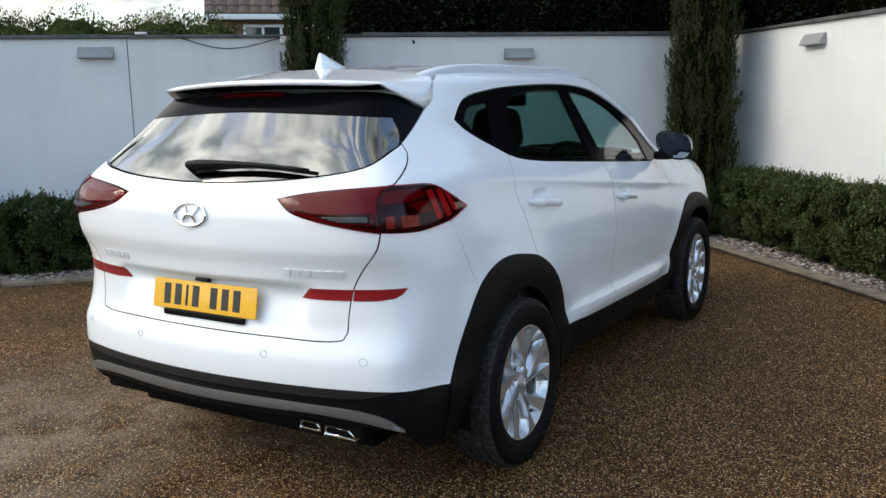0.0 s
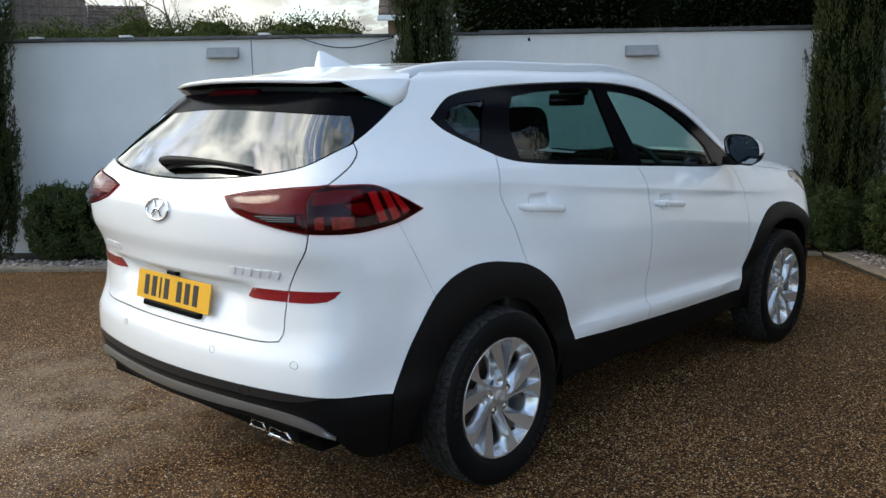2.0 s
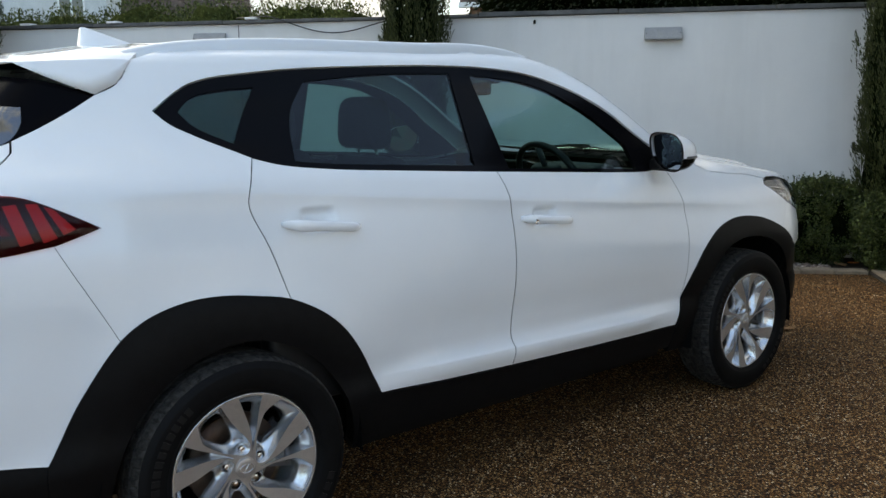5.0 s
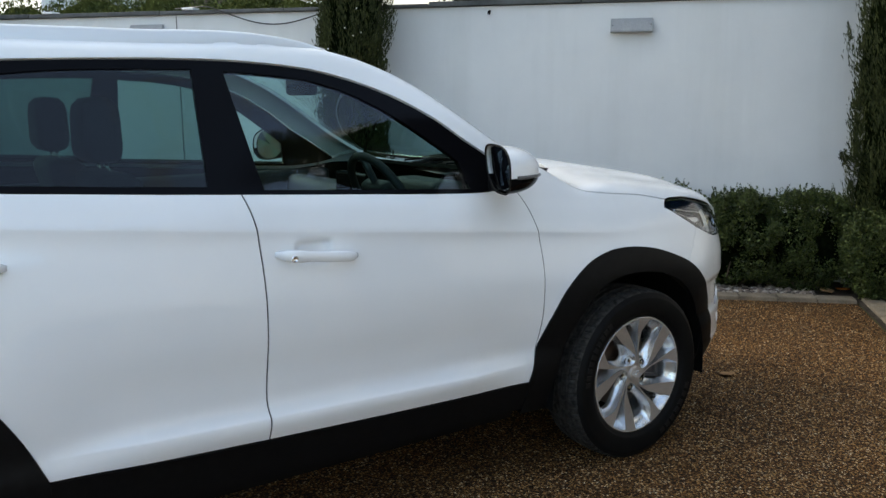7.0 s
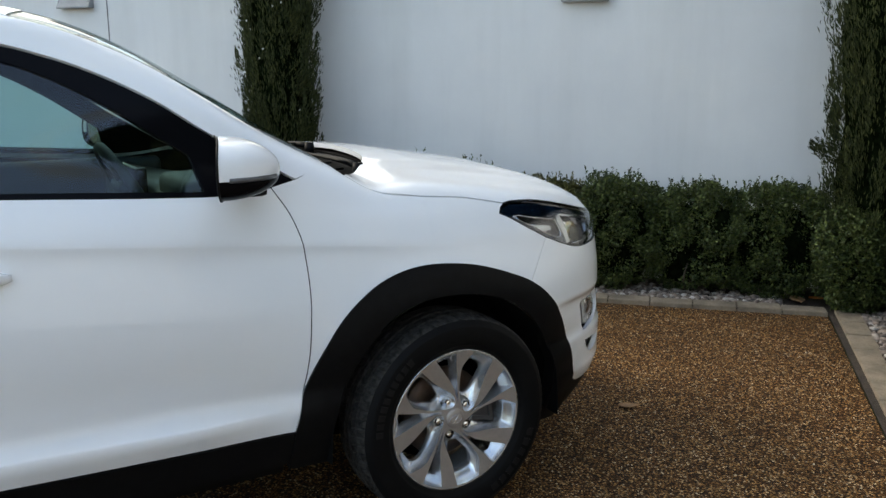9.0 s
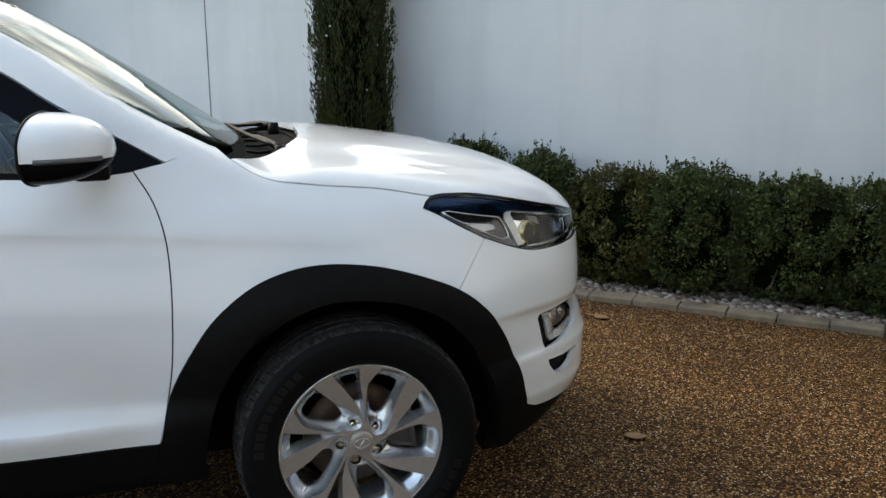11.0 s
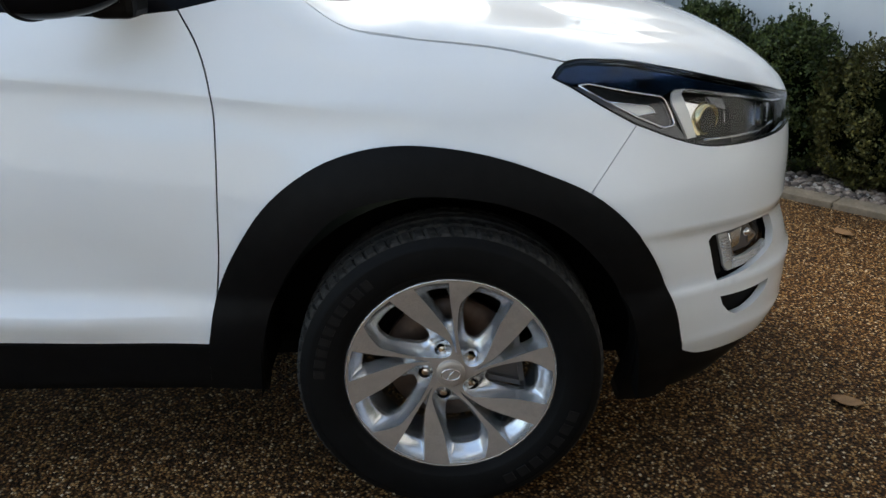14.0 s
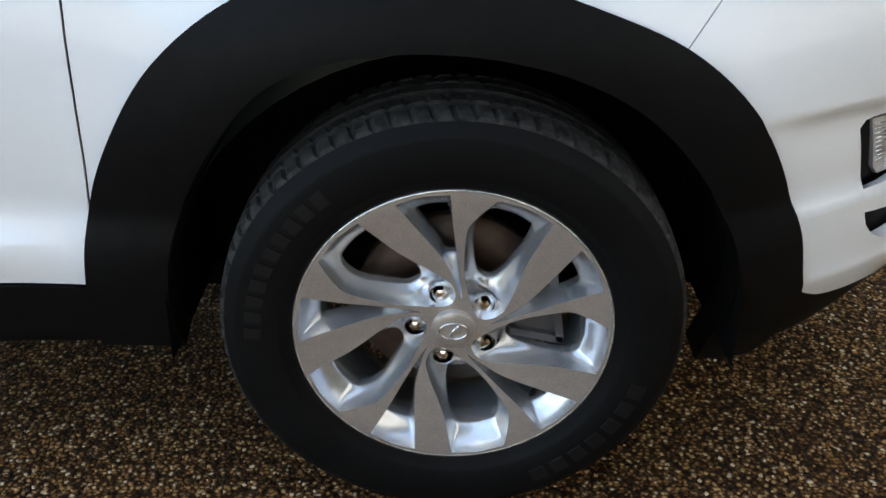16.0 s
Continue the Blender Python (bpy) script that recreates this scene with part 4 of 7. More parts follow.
# unseen far dark ring, added to give the car's reflections a horizon
ring, rf = [], []
n = 240
for i in range(n):
    a = 2 * math.pi * i / n
    h = 7 + 2.5 * noise.noise(Vector((8 * math.cos(a), 8 * math.sin(a), 0))) + 1.2 * noise.noise(Vector((30 * math.cos(a), 30 * math.sin(a), 1)))
    ring += [(95 * math.cos(a), 95 * math.sin(a), -1), (95 * math.cos(a), 95 * math.sin(a), h), (99 * math.cos(a), 99 * math.sin(a), h * 0.9)]
for i in range(n):
    j = (i + 1) % n
    rf += [(3 * i, 3 * j, 3 * j + 1, 3 * i + 1), (3 * i + 1, 3 * j + 1, 3 * j + 2, 3 * i + 2)]
woods = part("horizon_backdrop", mesh_of("horizon_backdrop", ring, rf, GRASS), None, None)
tagged(woods, "unseen dark backdrop ring that gives reflections a horizon", "woods", kind="structure")


# ---- the car's shell ----
def curve(pts, blur=0.0):
    """Monotone cubic through (u, v) pairs, softened over blur."""
    u, v = np.array(pts, float).T
    h, d = np.diff(u), np.diff(v) / np.diff(u)
    m = np.zeros_like(u)
    m[0], m[-1] = d[0], d[-1]
    for i in range(1, len(u) - 1):
        if d[i - 1] * d[i] > 0:
            w1, w2 = 2 * h[i] + h[i - 1], h[i] + 2 * h[i - 1]
            m[i] = (w1 + w2) / (w1 / d[i - 1] + w2 / d[i])

    def value(q):
        q = np.clip(q, u[0], u[-1])
        i = np.clip(np.searchsorted(u, q) - 1, 0, len(u) - 2)
        s = (q - u[i]) / h[i]
        return ((2 * s**3 - 3 * s**2 + 1) * v[i] + (s**3 - 2 * s**2 + s) * h[i] * m[i]
                + (3 * s**2 - 2 * s**3) * v[i + 1] + (s**3 - s**2) * h[i] * m[i + 1])
    if not blur:
        return value
    return lambda q: (value(q - blur) + 2 * value(q - 0.5 * blur) + 2 * value(q) + 2 * value(q + 0.5 * blur) + value(q + blur)) / 8


side_w = curve([(.20, .80), (.33, .852), (.40, .866), (.46, .872), (.53, .860), (.60, .872), (.75, .892), (.86, .896), (.95, .888), (1.03, .876), (1.06, .872), (1.10, .856),
                (1.14, .836), (1.17, .817), (1.25, .773), (1.35, .720), (1.45, .666), (1.52, .630), (1.57, .612), (1.66, .575)], .016)
rear_y = curve([(.18, -.70), (.25, -.80), (.33, -.885), (.42, -.905), (.55, -.925), (.62, -.922), (.67, -.900), (.73, -.884), (.84, -.880), (.92, -.889),
                (1.0, -.908), (1.10, -.902), (1.17, -.872), (1.3, -.775), (1.45, -.635), (1.54, -.55), (1.66, -.44)], .009)
front_y = curve([(.18, 3.44), (.25, 3.54), (.33, 3.618), (.45, 3.645), (.56, 3.632), (.66, 3.602), (.75, 3.602), (.88, 3.600), (.96, 3.552), (1.03, 3.468), (1.2, 3.1)], .03)
roof_z = curve([(-.75, 1.53), (-.6, 1.567), (-.3, 1.612), (.1, 1.638), (.5, 1.648), (.9, 1.648), (1.2, 1.656), (1.45, 1.652), (1.6, 1.630), (1.77, 1.574), (1.95, 1.480), (2.1, 1.388),
                (2.28, 1.268), (2.40, 1.187), (2.45, 1.156), (2.50, 1.152), (2.57, 1.160), (2.7, 1.150), (3.0, 1.108), (3.2, 1.076), (3.35, 1.042), (3.48, .985), (3.62, .88)], .04)
roof_a = curve([(-.7, .12), (0, .13), (1.2, .13), (1.7, .175), (2.1, .21), (2.35, .12), (2.5, .09), (2.9, .09), (3.25, .09), (3.6, .15)], .08)
rear_c = curve([(.2, .17), (.85, .16), (1.05, .11), (1.35, .14), (1.55, .22)], .05)
front_c = curve([(.2, .24), (.62, .22), (.85, .22), (1.1, .22)])
waist_in = curve([(-1.0, .3), (-.36, .55), (.10, 1.0), (.60, .36), (1.05, 0), (3.8, 0)], .05)
waist_at = curve([(.60, 0), (.72, .006), (.83, .018), (.96, .034), (1.13, .052), (1.26, .036), (1.42, .008), (1.50, 0), (1.66, 0)], .03)
crease_w = curve([(.5, 0), (.85, 1), (1.16, 1), (1.40, 0), (1.6, 0)], .04)


def smax(a, b, k):
    return 0.5 * (a + b + np.sqrt((a - b)**2 + k * k))


def bell(u, c, w):
    return np.exp(-((u - c) / w)**2)


def shelf(z):
    u, v = z - .512, z - .385
    return .011 * np.where(u > 0, np.exp(-u / .028), np.exp(-(u / .030)**2)) + .008 * np.where(v > 0, np.exp(-v / .025), np.exp(-(v / .05)**2)) - .004


def undercut(z):
    v = np.minimum(z - .662, 0)
    return .019 * (1 - np.exp(v / .016)) * np.exp(v / .10)


def side_of(y, z):
    """Half width at a station and height; the waist crease falls towards the front."""
    w = side_w(z + .0905 * (np.clip(y, -.5, 2.6) - 1.09) * crease_w(z))
    back, ahead = np.maximum(.35 - y, 0), np.maximum(y - 2.55, 0)
    high = np.clip((z - .9) / .6, 0, 1)
    w = w - back**2 * (.012 + .075 * high) - ahead**2 * (.025 + .06 * np.clip((z - .6) / .4, 0, 1))
    w = w - .7 * np.maximum(y - 3.0, 0)**2
    for c in (0.0, 2.67):
        r = np.hypot(y - c, z - .335)
        w = w + .024 * bell(r, .46, .12) * np.clip((z - .3) / .2, 0, 1) * np.clip((1.04 - z) / .2, 0, 1)
    # the waist draws in towards the tail, and a little ahead of the front door
    w = w - waist_in(y) * waist_at(z) - .020 * bell(y, 2.1, .25) * bell(z, .99, .11)
    # sharp waist crease with a shallow hollow under it
    u = z - (1.064 - .097 * (np.clip(y, -.6, 2.7) - 1.09))
    along = np.clip((y + .25) / .5, 0, 1) * np.clip((2.75 - y) / .5, 0, 1)
    v = -.0015 * np.log1p(np.exp(np.clip(-u / .0015, -40, 40)))
    w = w - along * .0180 * (1 - np.exp(v / .045)) * np.exp(v / .12)
    # hollows behind the door handles
    for c, h in ((1.285, .985), (.315, 1.062)):
        w = w - .020 * np.exp(-(((y - c) / .056)**6 + ((z - h) / .034)**6))
    # scoop along the foot of the doors that ends in a sharp ledge
    u = z - (.514 - .034 * (y - .6) / 1.4)
    along = np.clip((y - .50) / .25, 0, 1) * np.clip((2.12 - y) / .25, 0, 1)
    w = w + .030 * along * np.where(u > 0, np.exp(-np.maximum(u, 0) / .030), np.exp(-(u / .065)**2)) - .006 * along * bell(u, .14, .09)
    # shelves of the front bumper below the fog lamps and at its foot
    w = w + shelf(z) * np.clip((y - 3.08) / .12, 0, 1)
    # bulge of the bumper that ends in an undercut over the fog lamps
    w = w - undercut(z) * np.clip((y - 3.02) / .16, 0, 1)
    return w


def pocket(x, z):
    """Recess in the tailgate round the number plate, with a crisp upper edge."""
    edge = np.clip((.872 - z) / .018, 0, 1)
    return .042 * edge * edge * (3 - 2 * edge) * bell(np.minimum(z, .852), .852, .115) / (1 + np.exp(np.clip((np.abs(x) - .45) / .028, -30, 30)))


def shell(x, y, z):
    """Below nought inside the painted shell."""
    s = np.abs(x) - side_of(y, z)
    r = rear_y(z) + rear_c(z) * x * x + pocket(x, z) * (y < 0) - y
    f = y - front_y(z) + front_c(z) * x * x - shelf(z) + undercut(z)
    # raised centre of the bonnet
    swell = .018 * np.clip((y - 2.45) / .3, 0, 1) * np.clip((3.55 - y) / .4, 0, 1) * (1 / (1 + np.exp((np.abs(x) - .52) / .025)))
    ribs = .0035 * (bell(np.abs(x), .14, .022) + bell(np.abs(x), .34, .022)) * np.clip((y + .10) / .15, 0, 1) * np.clip((1.40 - y) / .15, 0, 1)
    t = z - roof_z(y) + roof_a(y) * x * x - swell - ribs
    return smax(smax(smax(s, r, .09 + .05 * bell(z, .9, .18)), f, .12), t, .034)


YA, YB, RAD = 0.0, 2.75, 0.9
BACK, FRONT = YA - RAD * math.pi / 2, YB + RAD * math.pi / 2


def bisect(start, way, far):
    lo, hi = np.zeros(len(start)), np.full(len(start), far)
    for _ in range(34):
        m = .5 * (lo + hi)
        p = start + m[:, None] * way
        inside = shell(p[:, 0], p[:, 1], p[:, 2]) < 0
        lo, hi = np.where(inside, m, lo), np.where(inside, hi, m)
    return start + lo[:, None] * way


def around(uv):
    """Chart places (s, z) on the shell: s runs along the right side and on round both ends."""
    s, z = uv[:, 0], uv[:, 1]
    y0 = np.clip(s, YA, YB)
    th = np.where(s < YA, (s - YA) / RAD, np.where(s > YB, (s - YB) / RAD, 0))
    zero = np.zeros_like(s)
    return bisect(np.stack([zero, y0, z], 1), np.stack([np.cos(th), np.sin(th), zero], 1), 1.6)


def above(uv):
    """Places (x, y) seen from above on the shell."""
    zero = np.zeros(len(uv))
    return bisect(np.stack([uv[:, 0], uv[:, 1], zero + .75], 1), np.stack([zero, zero, zero + 1], 1), 1.2)


def normals_at(p):
    e = 0.002
    g = np.stack([shell(p[:, 0] + e, p[:, 1], p[:, 2]) - shell(p[:, 0] - e, p[:, 1], p[:, 2]),
                  shell(p[:, 0], p[:, 1] + e, p[:, 2]) - shell(p[:, 0], p[:, 1] - e, p[:, 2]),
                  shell(p[:, 0], p[:, 1], p[:, 2] + e) - shell(p[:, 0], p[:, 1], p[:, 2] - e)], 1)
    return g / np.linalg.norm(g, axis=1)[:, None]


def spline(points, step=0.02):
    """A smooth line through points, at even steps, both ends kept."""
    p = np.array(points, float)
    if len(p) == 2:
        n = max(1, int(np.linalg.norm(p[1] - p[0]) / step))
        return [tuple(p[0] + (p[1] - p[0]) * i / n) for i in range(n + 1)]
    e = np.vstack([2 * p[0] - p[1], p, 2 * p[-1] - p[-2]])
    out = []
    for i in range(1, len(e) - 2):
        a, b, c, d = e[i - 1], e[i], e[i + 1], e[i + 2]
        t0 = 0.0
        t1 = t0 + max(1e-4, np.linalg.norm(b - a) ** .5)
        t2 = t1 + max(1e-4, np.linalg.norm(c - b) ** .5)
        t3 = t2 + max(1e-4, np.linalg.norm(d - c) ** .5)
        n = max(1, int(np.linalg.norm(c - b) / step))
        for k in range(n):
            t = t1 + (t2 - t1) * k / n
            a1, a2, a3 = a + (b - a) * (t - t0) / (t1 - t0), b + (c - b) * (t - t1) / (t2 - t1), c + (d - c) * (t - t2) / (t3 - t2)
            b1, b2 = a1 + (a2 - a1) * (t - t0) / (t2 - t0), a2 + (a3 - a2) * (t - t1) / (t3 - t1)
            out.append(tuple(b1 + (b2 - b1) * (t - t1) / (t2 - t1)))
    out.append(tuple(p[-1]))
    return out


def outline(*lines, step=0.02):
    """A closed outline from smooth lines that meet at corners."""
    out = []
    for line in lines:
        pts = spline(line, step)
        if out and np.hypot(out[-1][0] - pts[0][0], out[-1][1] - pts[0][1]) < 1e-4:
            pts = pts[1:]
        out += pts
    if np.hypot(out[0][0] - out[-1][0], out[0][1] - out[-1][1]) < 1e-4:
        out.pop()
    return out


def across(line, centre):
    """The mirror of a chart line on the far side of the middle, run backwards."""
    return [(2 * centre - s, z) for s, z in reversed(line)]


def area(poly):
    p = np.array(poly)
    q = np.roll(p, -1, 0)
    return 0.5 * float((p[:, 0] * q[:, 1] - q[:, 0] * p[:, 1]).sum())


def shrink(poly, by):
    p = np.array(poly if area(poly) > 0 else poly[::-1])
    d = np.roll(p, -1, 0) - p
    d /= np.maximum(np.linalg.norm(d, axis=1), 1e-9)[:, None]
    n = np.stack([-d[:, 1], d[:, 0]], 1)
    m = n + np.roll(n, 1, 0)
    m /= np.maximum((m * m).sum(1), 0.5)[:, None] / 2
    return p + m * by


def inside_of(poly, q):
    p = np.array(poly)
    a, b = p, np.roll(p, -1, 0)
    hit = np.zeros(len(q), bool)
    for (x0, y0), (x1, y1) in zip(a, b):
        cross = (y0 > q[:, 1]) != (y1 > q[:, 1])
        if y1 != y0:
            hit ^= cross & (q[:, 0] < (x1 - x0) * (q[:, 1] - y0) / (y1 - y0) + x0)
    return hit


from mathutils.geometry import delaunay_2d_cdt


def away(q, border):
    """How far each place lies from the nearest border point."""
    return np.concatenate([np.sqrt(((q[i:i + 400, None] - border[None])**2).sum(2).min(1)) for i in range(0, len(q), 400)]) if len(q) else np.zeros(0)


def crease_row(up):
    y = np.arange(-.24, 2.74, .008)
    return np.stack([y, 1.064 - .097 * (np.clip(y, -.6, 2.7) - 1.09) + up], 1)


def ledge_row(up):
    y = np.arange(.5, 2.12, .008)
    return np.stack([y, .514 - .034 * (y - .6) / 1.4 + up], 1)


laid = {}


def lay(poly, chart, holes, lift, deep, step, gap, bulge):
    """The panel's vertices, faces, normals and number of face vertices."""
    key = (tuple(map(tuple, poly)), chart is above, len(holes), lift, deep, step, gap, bulge)
    if key in laid:
        return laid[key]
    loops = [shrink(poly, gap)] + [shrink(h, -gap)[::-1] for h in holes]
    lo, hi = loops[0].min(0), loops[0].max(0)
    gx, gy = np.meshgrid(np.arange(lo[0] + step / 2, hi[0], step), np.arange(lo[1] + step / 2, hi[1], step))
    gx = gx + (np.arange(gx.shape[0]) % 2)[:, None] * step / 2
    grid = np.stack([gx.ravel(), gy.ravel()], 1)
    keep = inside_of(loops[0], grid)
    for h in loops[1:]:
        keep &= ~inside_of(h, grid)
    border = np.concatenate(loops)
    grid = grid[keep]
    grid = grid[away(grid, border) > 0.45 * step]
    if chart is around and step <= 0.02:
        rows = np.concatenate([crease_row(up) for up in (.002, -.002, -.010)] + [ledge_row(up) for up in (.010, .002, -.003)])
        fits = inside_of(loops[0], rows)
        for h in loops[1:]:
            fits &= ~inside_of(h, rows)
        rows = rows[fits]
        if len(rows):
            rows = rows[away(rows, border) > 0.004]
        if len(rows):
            grid = np.concatenate([grid[away(grid, rows) > 0.007], rows])
    pts = np.concatenate([border, grid])
    edges, k = [], 0
    for l in loops:
        edges += [(k + i, k + (i + 1) % len(l)) for i in range(len(l))]
        k += len(l)
    vs, es, fs, *_ = delaunay_2d_cdt([Vector(p) for p in pts], edges, [], 0, 1e-6)
    uv = np.array([tuple(v) for v in vs])
    tri = np.array([f for f in fs])
    mid = uv[tri].mean(1)
    ok = inside_of(loops[0], mid)
    for h in loops[1:]:
        ok &= ~inside_of(h, mid)
    tri = tri[ok]
    p = chart(uv)
    nrm = normals_at(p)
    rise = lift
    if bulge:
        rise = lift + bulge * np.minimum(1.0, away(uv, border) / 0.03)[:, None]
    top = p + nrm * rise
    # edges: boundary of the kept triangles
    seen = {}
    for t in tri:
        for a, b in ((t[0], t[1]), (t[1], t[2]), (t[2], t[0])):
            seen[(int(a), int(b))] = True
    rim = [(a, b) for a, b in seen if (b, a) not in seen]
    facing = float((np.cross(top[tri[:, 1]] - top[tri[:, 0]], top[tri[:, 2]] - top[tri[:, 0]]) * nrm[tri[:, 0]]).sum())
    ids = sorted({a for e in rim for a in e})
    at = {a: i for i, a in enumerate(ids)}
    n0 = len(top)
    edge_top, edge_low = top[ids], top[ids] - nrm[ids] * deep
    verts = np.concatenate([top, edge_top, edge_low])
    faces = [tuple(int(i) for i in t) for t in tri] + [(n0 + at[b], n0 + at[a], n0 + len(ids) + at[a], n0 + len(ids) + at[b]) for a, b in rim]
    if facing < 0:
        faces = [f[::-1] for f in faces]
    laid[key] = (verts, faces, nrm, n0)
    return laid[key]


def sheet(name, poly, mat, chart=around, holes=(), lift=0.0, deep=0.018, step=0.03, gap=0.002, flip=False, bulge=0.0):
    """A shaped panel: the outline on the chart, laid on the shell, with turned-in edges."""
    verts, faces, nrm, n0 = lay(poly, chart, holes, lift, deep, step, gap, bulge)
    if flip:
        verts = verts * np.array([-1, 1, 1])
        nrm = nrm * np.array([-1, 1, 1])
        faces = [f[::-1] for f in faces]
    me = bpy.data.meshes.new(name)
    me.from_pydata([tuple(v) for v in verts], [], faces)
    me.materials.append(mat)
    smooth(me)
    me.update()
    me.validate()
    vn = np.array([v.normal for v in me.vertices])
    if not bulge:
        vn[:n0] = nrm
    me.normals_split_custom_set_from_vertices([tuple(v) for v in vn])
    return me


car = thing("car", "white compact crossover car with dark tinted windows, parked on gravel", "car")


def panel(name, poly, mat, parent=None, label="", both=False, **how):
    ob = part(name, sheet(name, poly, mat, **how), None, parent or car, label)
    if both:
        other = part(name, sheet(name, poly, mat, flip=True, **how), None, parent or car, label)
        return ob, other
    return ob


# lines of the body on the chart (s along the side and round the ends, z up)
WAIST = [(-.172, 1.410), (-.117, 1.372), (-.002, 1.325), (.136, 1.264), (.228, 1.239), (.425, 1.215), (.643, 1.199), (.882, 1.182), (1.086, 1.168), (1.44, 1.144), (1.80, 1.120), (1.99, 1.112), (2.112, 1.122), (2.197, 1.140)]
CANT = [(-.172, 1.410), (-.064, 1.466), (.054, 1.504), (.209, 1.524), (.369, 1.538), (.649, 1.550), (.953, 1.556), (1.20, 1.550), (1.42, 1.527), (1.577, 1.487), (1.705, 1.437), (1.833, 1.368), (1.944, 1.291), (2.07, 1.215), (2.197, 1.140)]
GAP_C = [(.136, 1.264), (.108, 1.199), (.088, 1.135), (.098, 1.089), (.130, 1.012), (.159, .920), (.181, .836)]
GAP_B = [(1.086, 1.168), (1.100, 1.123), (1.109, 1.070), (1.119, .955), (1.123, .84), (1.124, .755), (1.123, .66), (1.121, .577), (1.121, .50), (1.118, .430)]
GAP_F = [(2.118, 1.123), (2.160, 1.048), (2.184, .960), (2.190, .850), (2.186, .735), (2.177, .62), (2.160, .52), (2.134, .406)]
SILL = [(.506, .460), (.722, .447), (1.118, .430), (1.582, .416), (2.134, .406)]
ARCH_R = [(-.508, .492), (-.434, .653), (-.333, .797), (-.264, .845), (-.155, .875), (-.038, .877), (.067, .862), (.181, .836), (.293, .776), (.375, .700), (.447, .588), (.506, .460)]
ARCH_F = [(2.134, .406), (2.170, .548), (2.228, .660), (2.295, .749), (2.391, .820), (2.482, .853), (2.570, .864), (2.658, .859), (2.746, .844), (2.836, .817), (2.955, .765), (3.030, .703), (3.103, .604), (3.163, .490), (3.208, .362)]
IN_R = [(-.392, .275), (-.385, .36), (-.340, .50), (-.272, .605), (-.18, .682), (-.05, .728), (.07, .728), (.19, .682), (.285, .605), (.36, .50), (.405, .36), (.415, .275)]
IN_F = [(2.250, .275), (2.248, .36), (2.270, .475), (2.312, .575), (2.381, .674), (2.44, .727), (2.523, .757), (2.658, .765), (2.794, .742), (2.900, .692), (2.992, .603), (3.062, .490), (3.092, .36), (3.092, .275)]
LAMP = [(-1.037, 1.164), (-.952, 1.181), (-.784, 1.201), (-.681, 1.208), (-.551, 1.202), (-.512, 1.190), (-.434, 1.148), (-.362, 1.106)]
LAMP_UNDER = [(-.362, 1.106), (-.466, 1.070), (-.594, 1.053), (-.682, 1.057), (-.729, 1.061), (-.806, 1.075), (-.907, 1.097), (-.998, 1.128), (-1.037, 1.164)]
SPLIT = [(-.681, 1.208), (-.718, 1.192), (-.733, 1.162), (-.734, 1.11), (-.729, 1.061)]
GATE_UP = [(-.594, 1.338), (-.583, 1.308), (-.604, 1.271), (-.681, 1.208)]
GATE_LOW = [(-.729, 1.061), (-.738, 1.008), (-.773, .937), (-.803, .864), (-.822, .758), (-.826, .713), (-.842, .687), (-.879, .680), (-1.086, .679), (BACK, .680)]
REAR_WIN = [(-.379, 1.458), (-.594, 1.338), (-.660, 1.312), (-.761, 1.267), (-.952, 1.234), (-1.27, 1.214), (BACK, 1.212)]
SPOIL_SEAM = [(-.379, 1.458), (-.300, 1.488), (-.262, 1.525), (-.262, 1.555)]
BLACK_TOP = [(-.508, .492), (-.608, .510), (-.700, .522), (-.800, .524), (-1.012, .524), (BACK, .524)]
SEAM_R = [(-.466, 1.070), (-.333, .797)]
SEAM_F = [(3.060, .896), (2.955, .765)]
BONNET = [(2.364, 1.139), (2.408, 1.108), (2.465, 1.082), (2.579, 1.065), (2.768, 1.045), (2.922, 1.018)]
HEAD_TOP = [(2.887, .990), (2.902, 1.008), (2.922, 1.018), (2.953, 1.022), (3.052, 1.019), (3.165, 1.000), (3.335, .962), (3.49, .926), (3.59, .903)]
HEAD_LOW = [(2.887, .990), (2.926, .972), (2.982, .939), (3.060, .896), (3.150, .861), (3.222, .841), (3.30, .835), (3.46, .837), (3.55, .846)]
HEAD_NOSE = [(3.55, .846), (3.590, .870), (3.59, .903)]
BUMP_LOW = [(3.208, .362), (3.26, .335), (3.40, .325), (3.65, .33), (FRONT, .33)]
RAIL_X = 0.515
roof_edge = [(y, float(above(np.array([[RAIL_X, y]]))[0, 2])) for y in np.linspace(-.10, 1.42, 14)]
pillar_x = lambda y: .690 - (2.314 - y) * .150
pillar = [(y, float(above(np.array([[pillar_x(y), y]]))[0, 2])) for y in np.linspace(1.50, 2.314, 10)]


def pick(line, a, b):
    """The stretch of a line from its point a to its point b."""
    i = min(range(len(line)), key=lambda k: abs(line[k][0] - a[0]) + abs(line[k][1] - a[1]))
    j = min(range(len(line)), key=lambda k: abs(line[k][0] - b[0]) + abs(line[k][1] - b[1]))
    return line[i:j + 1] if i <= j else line[j:i + 1][::-1]


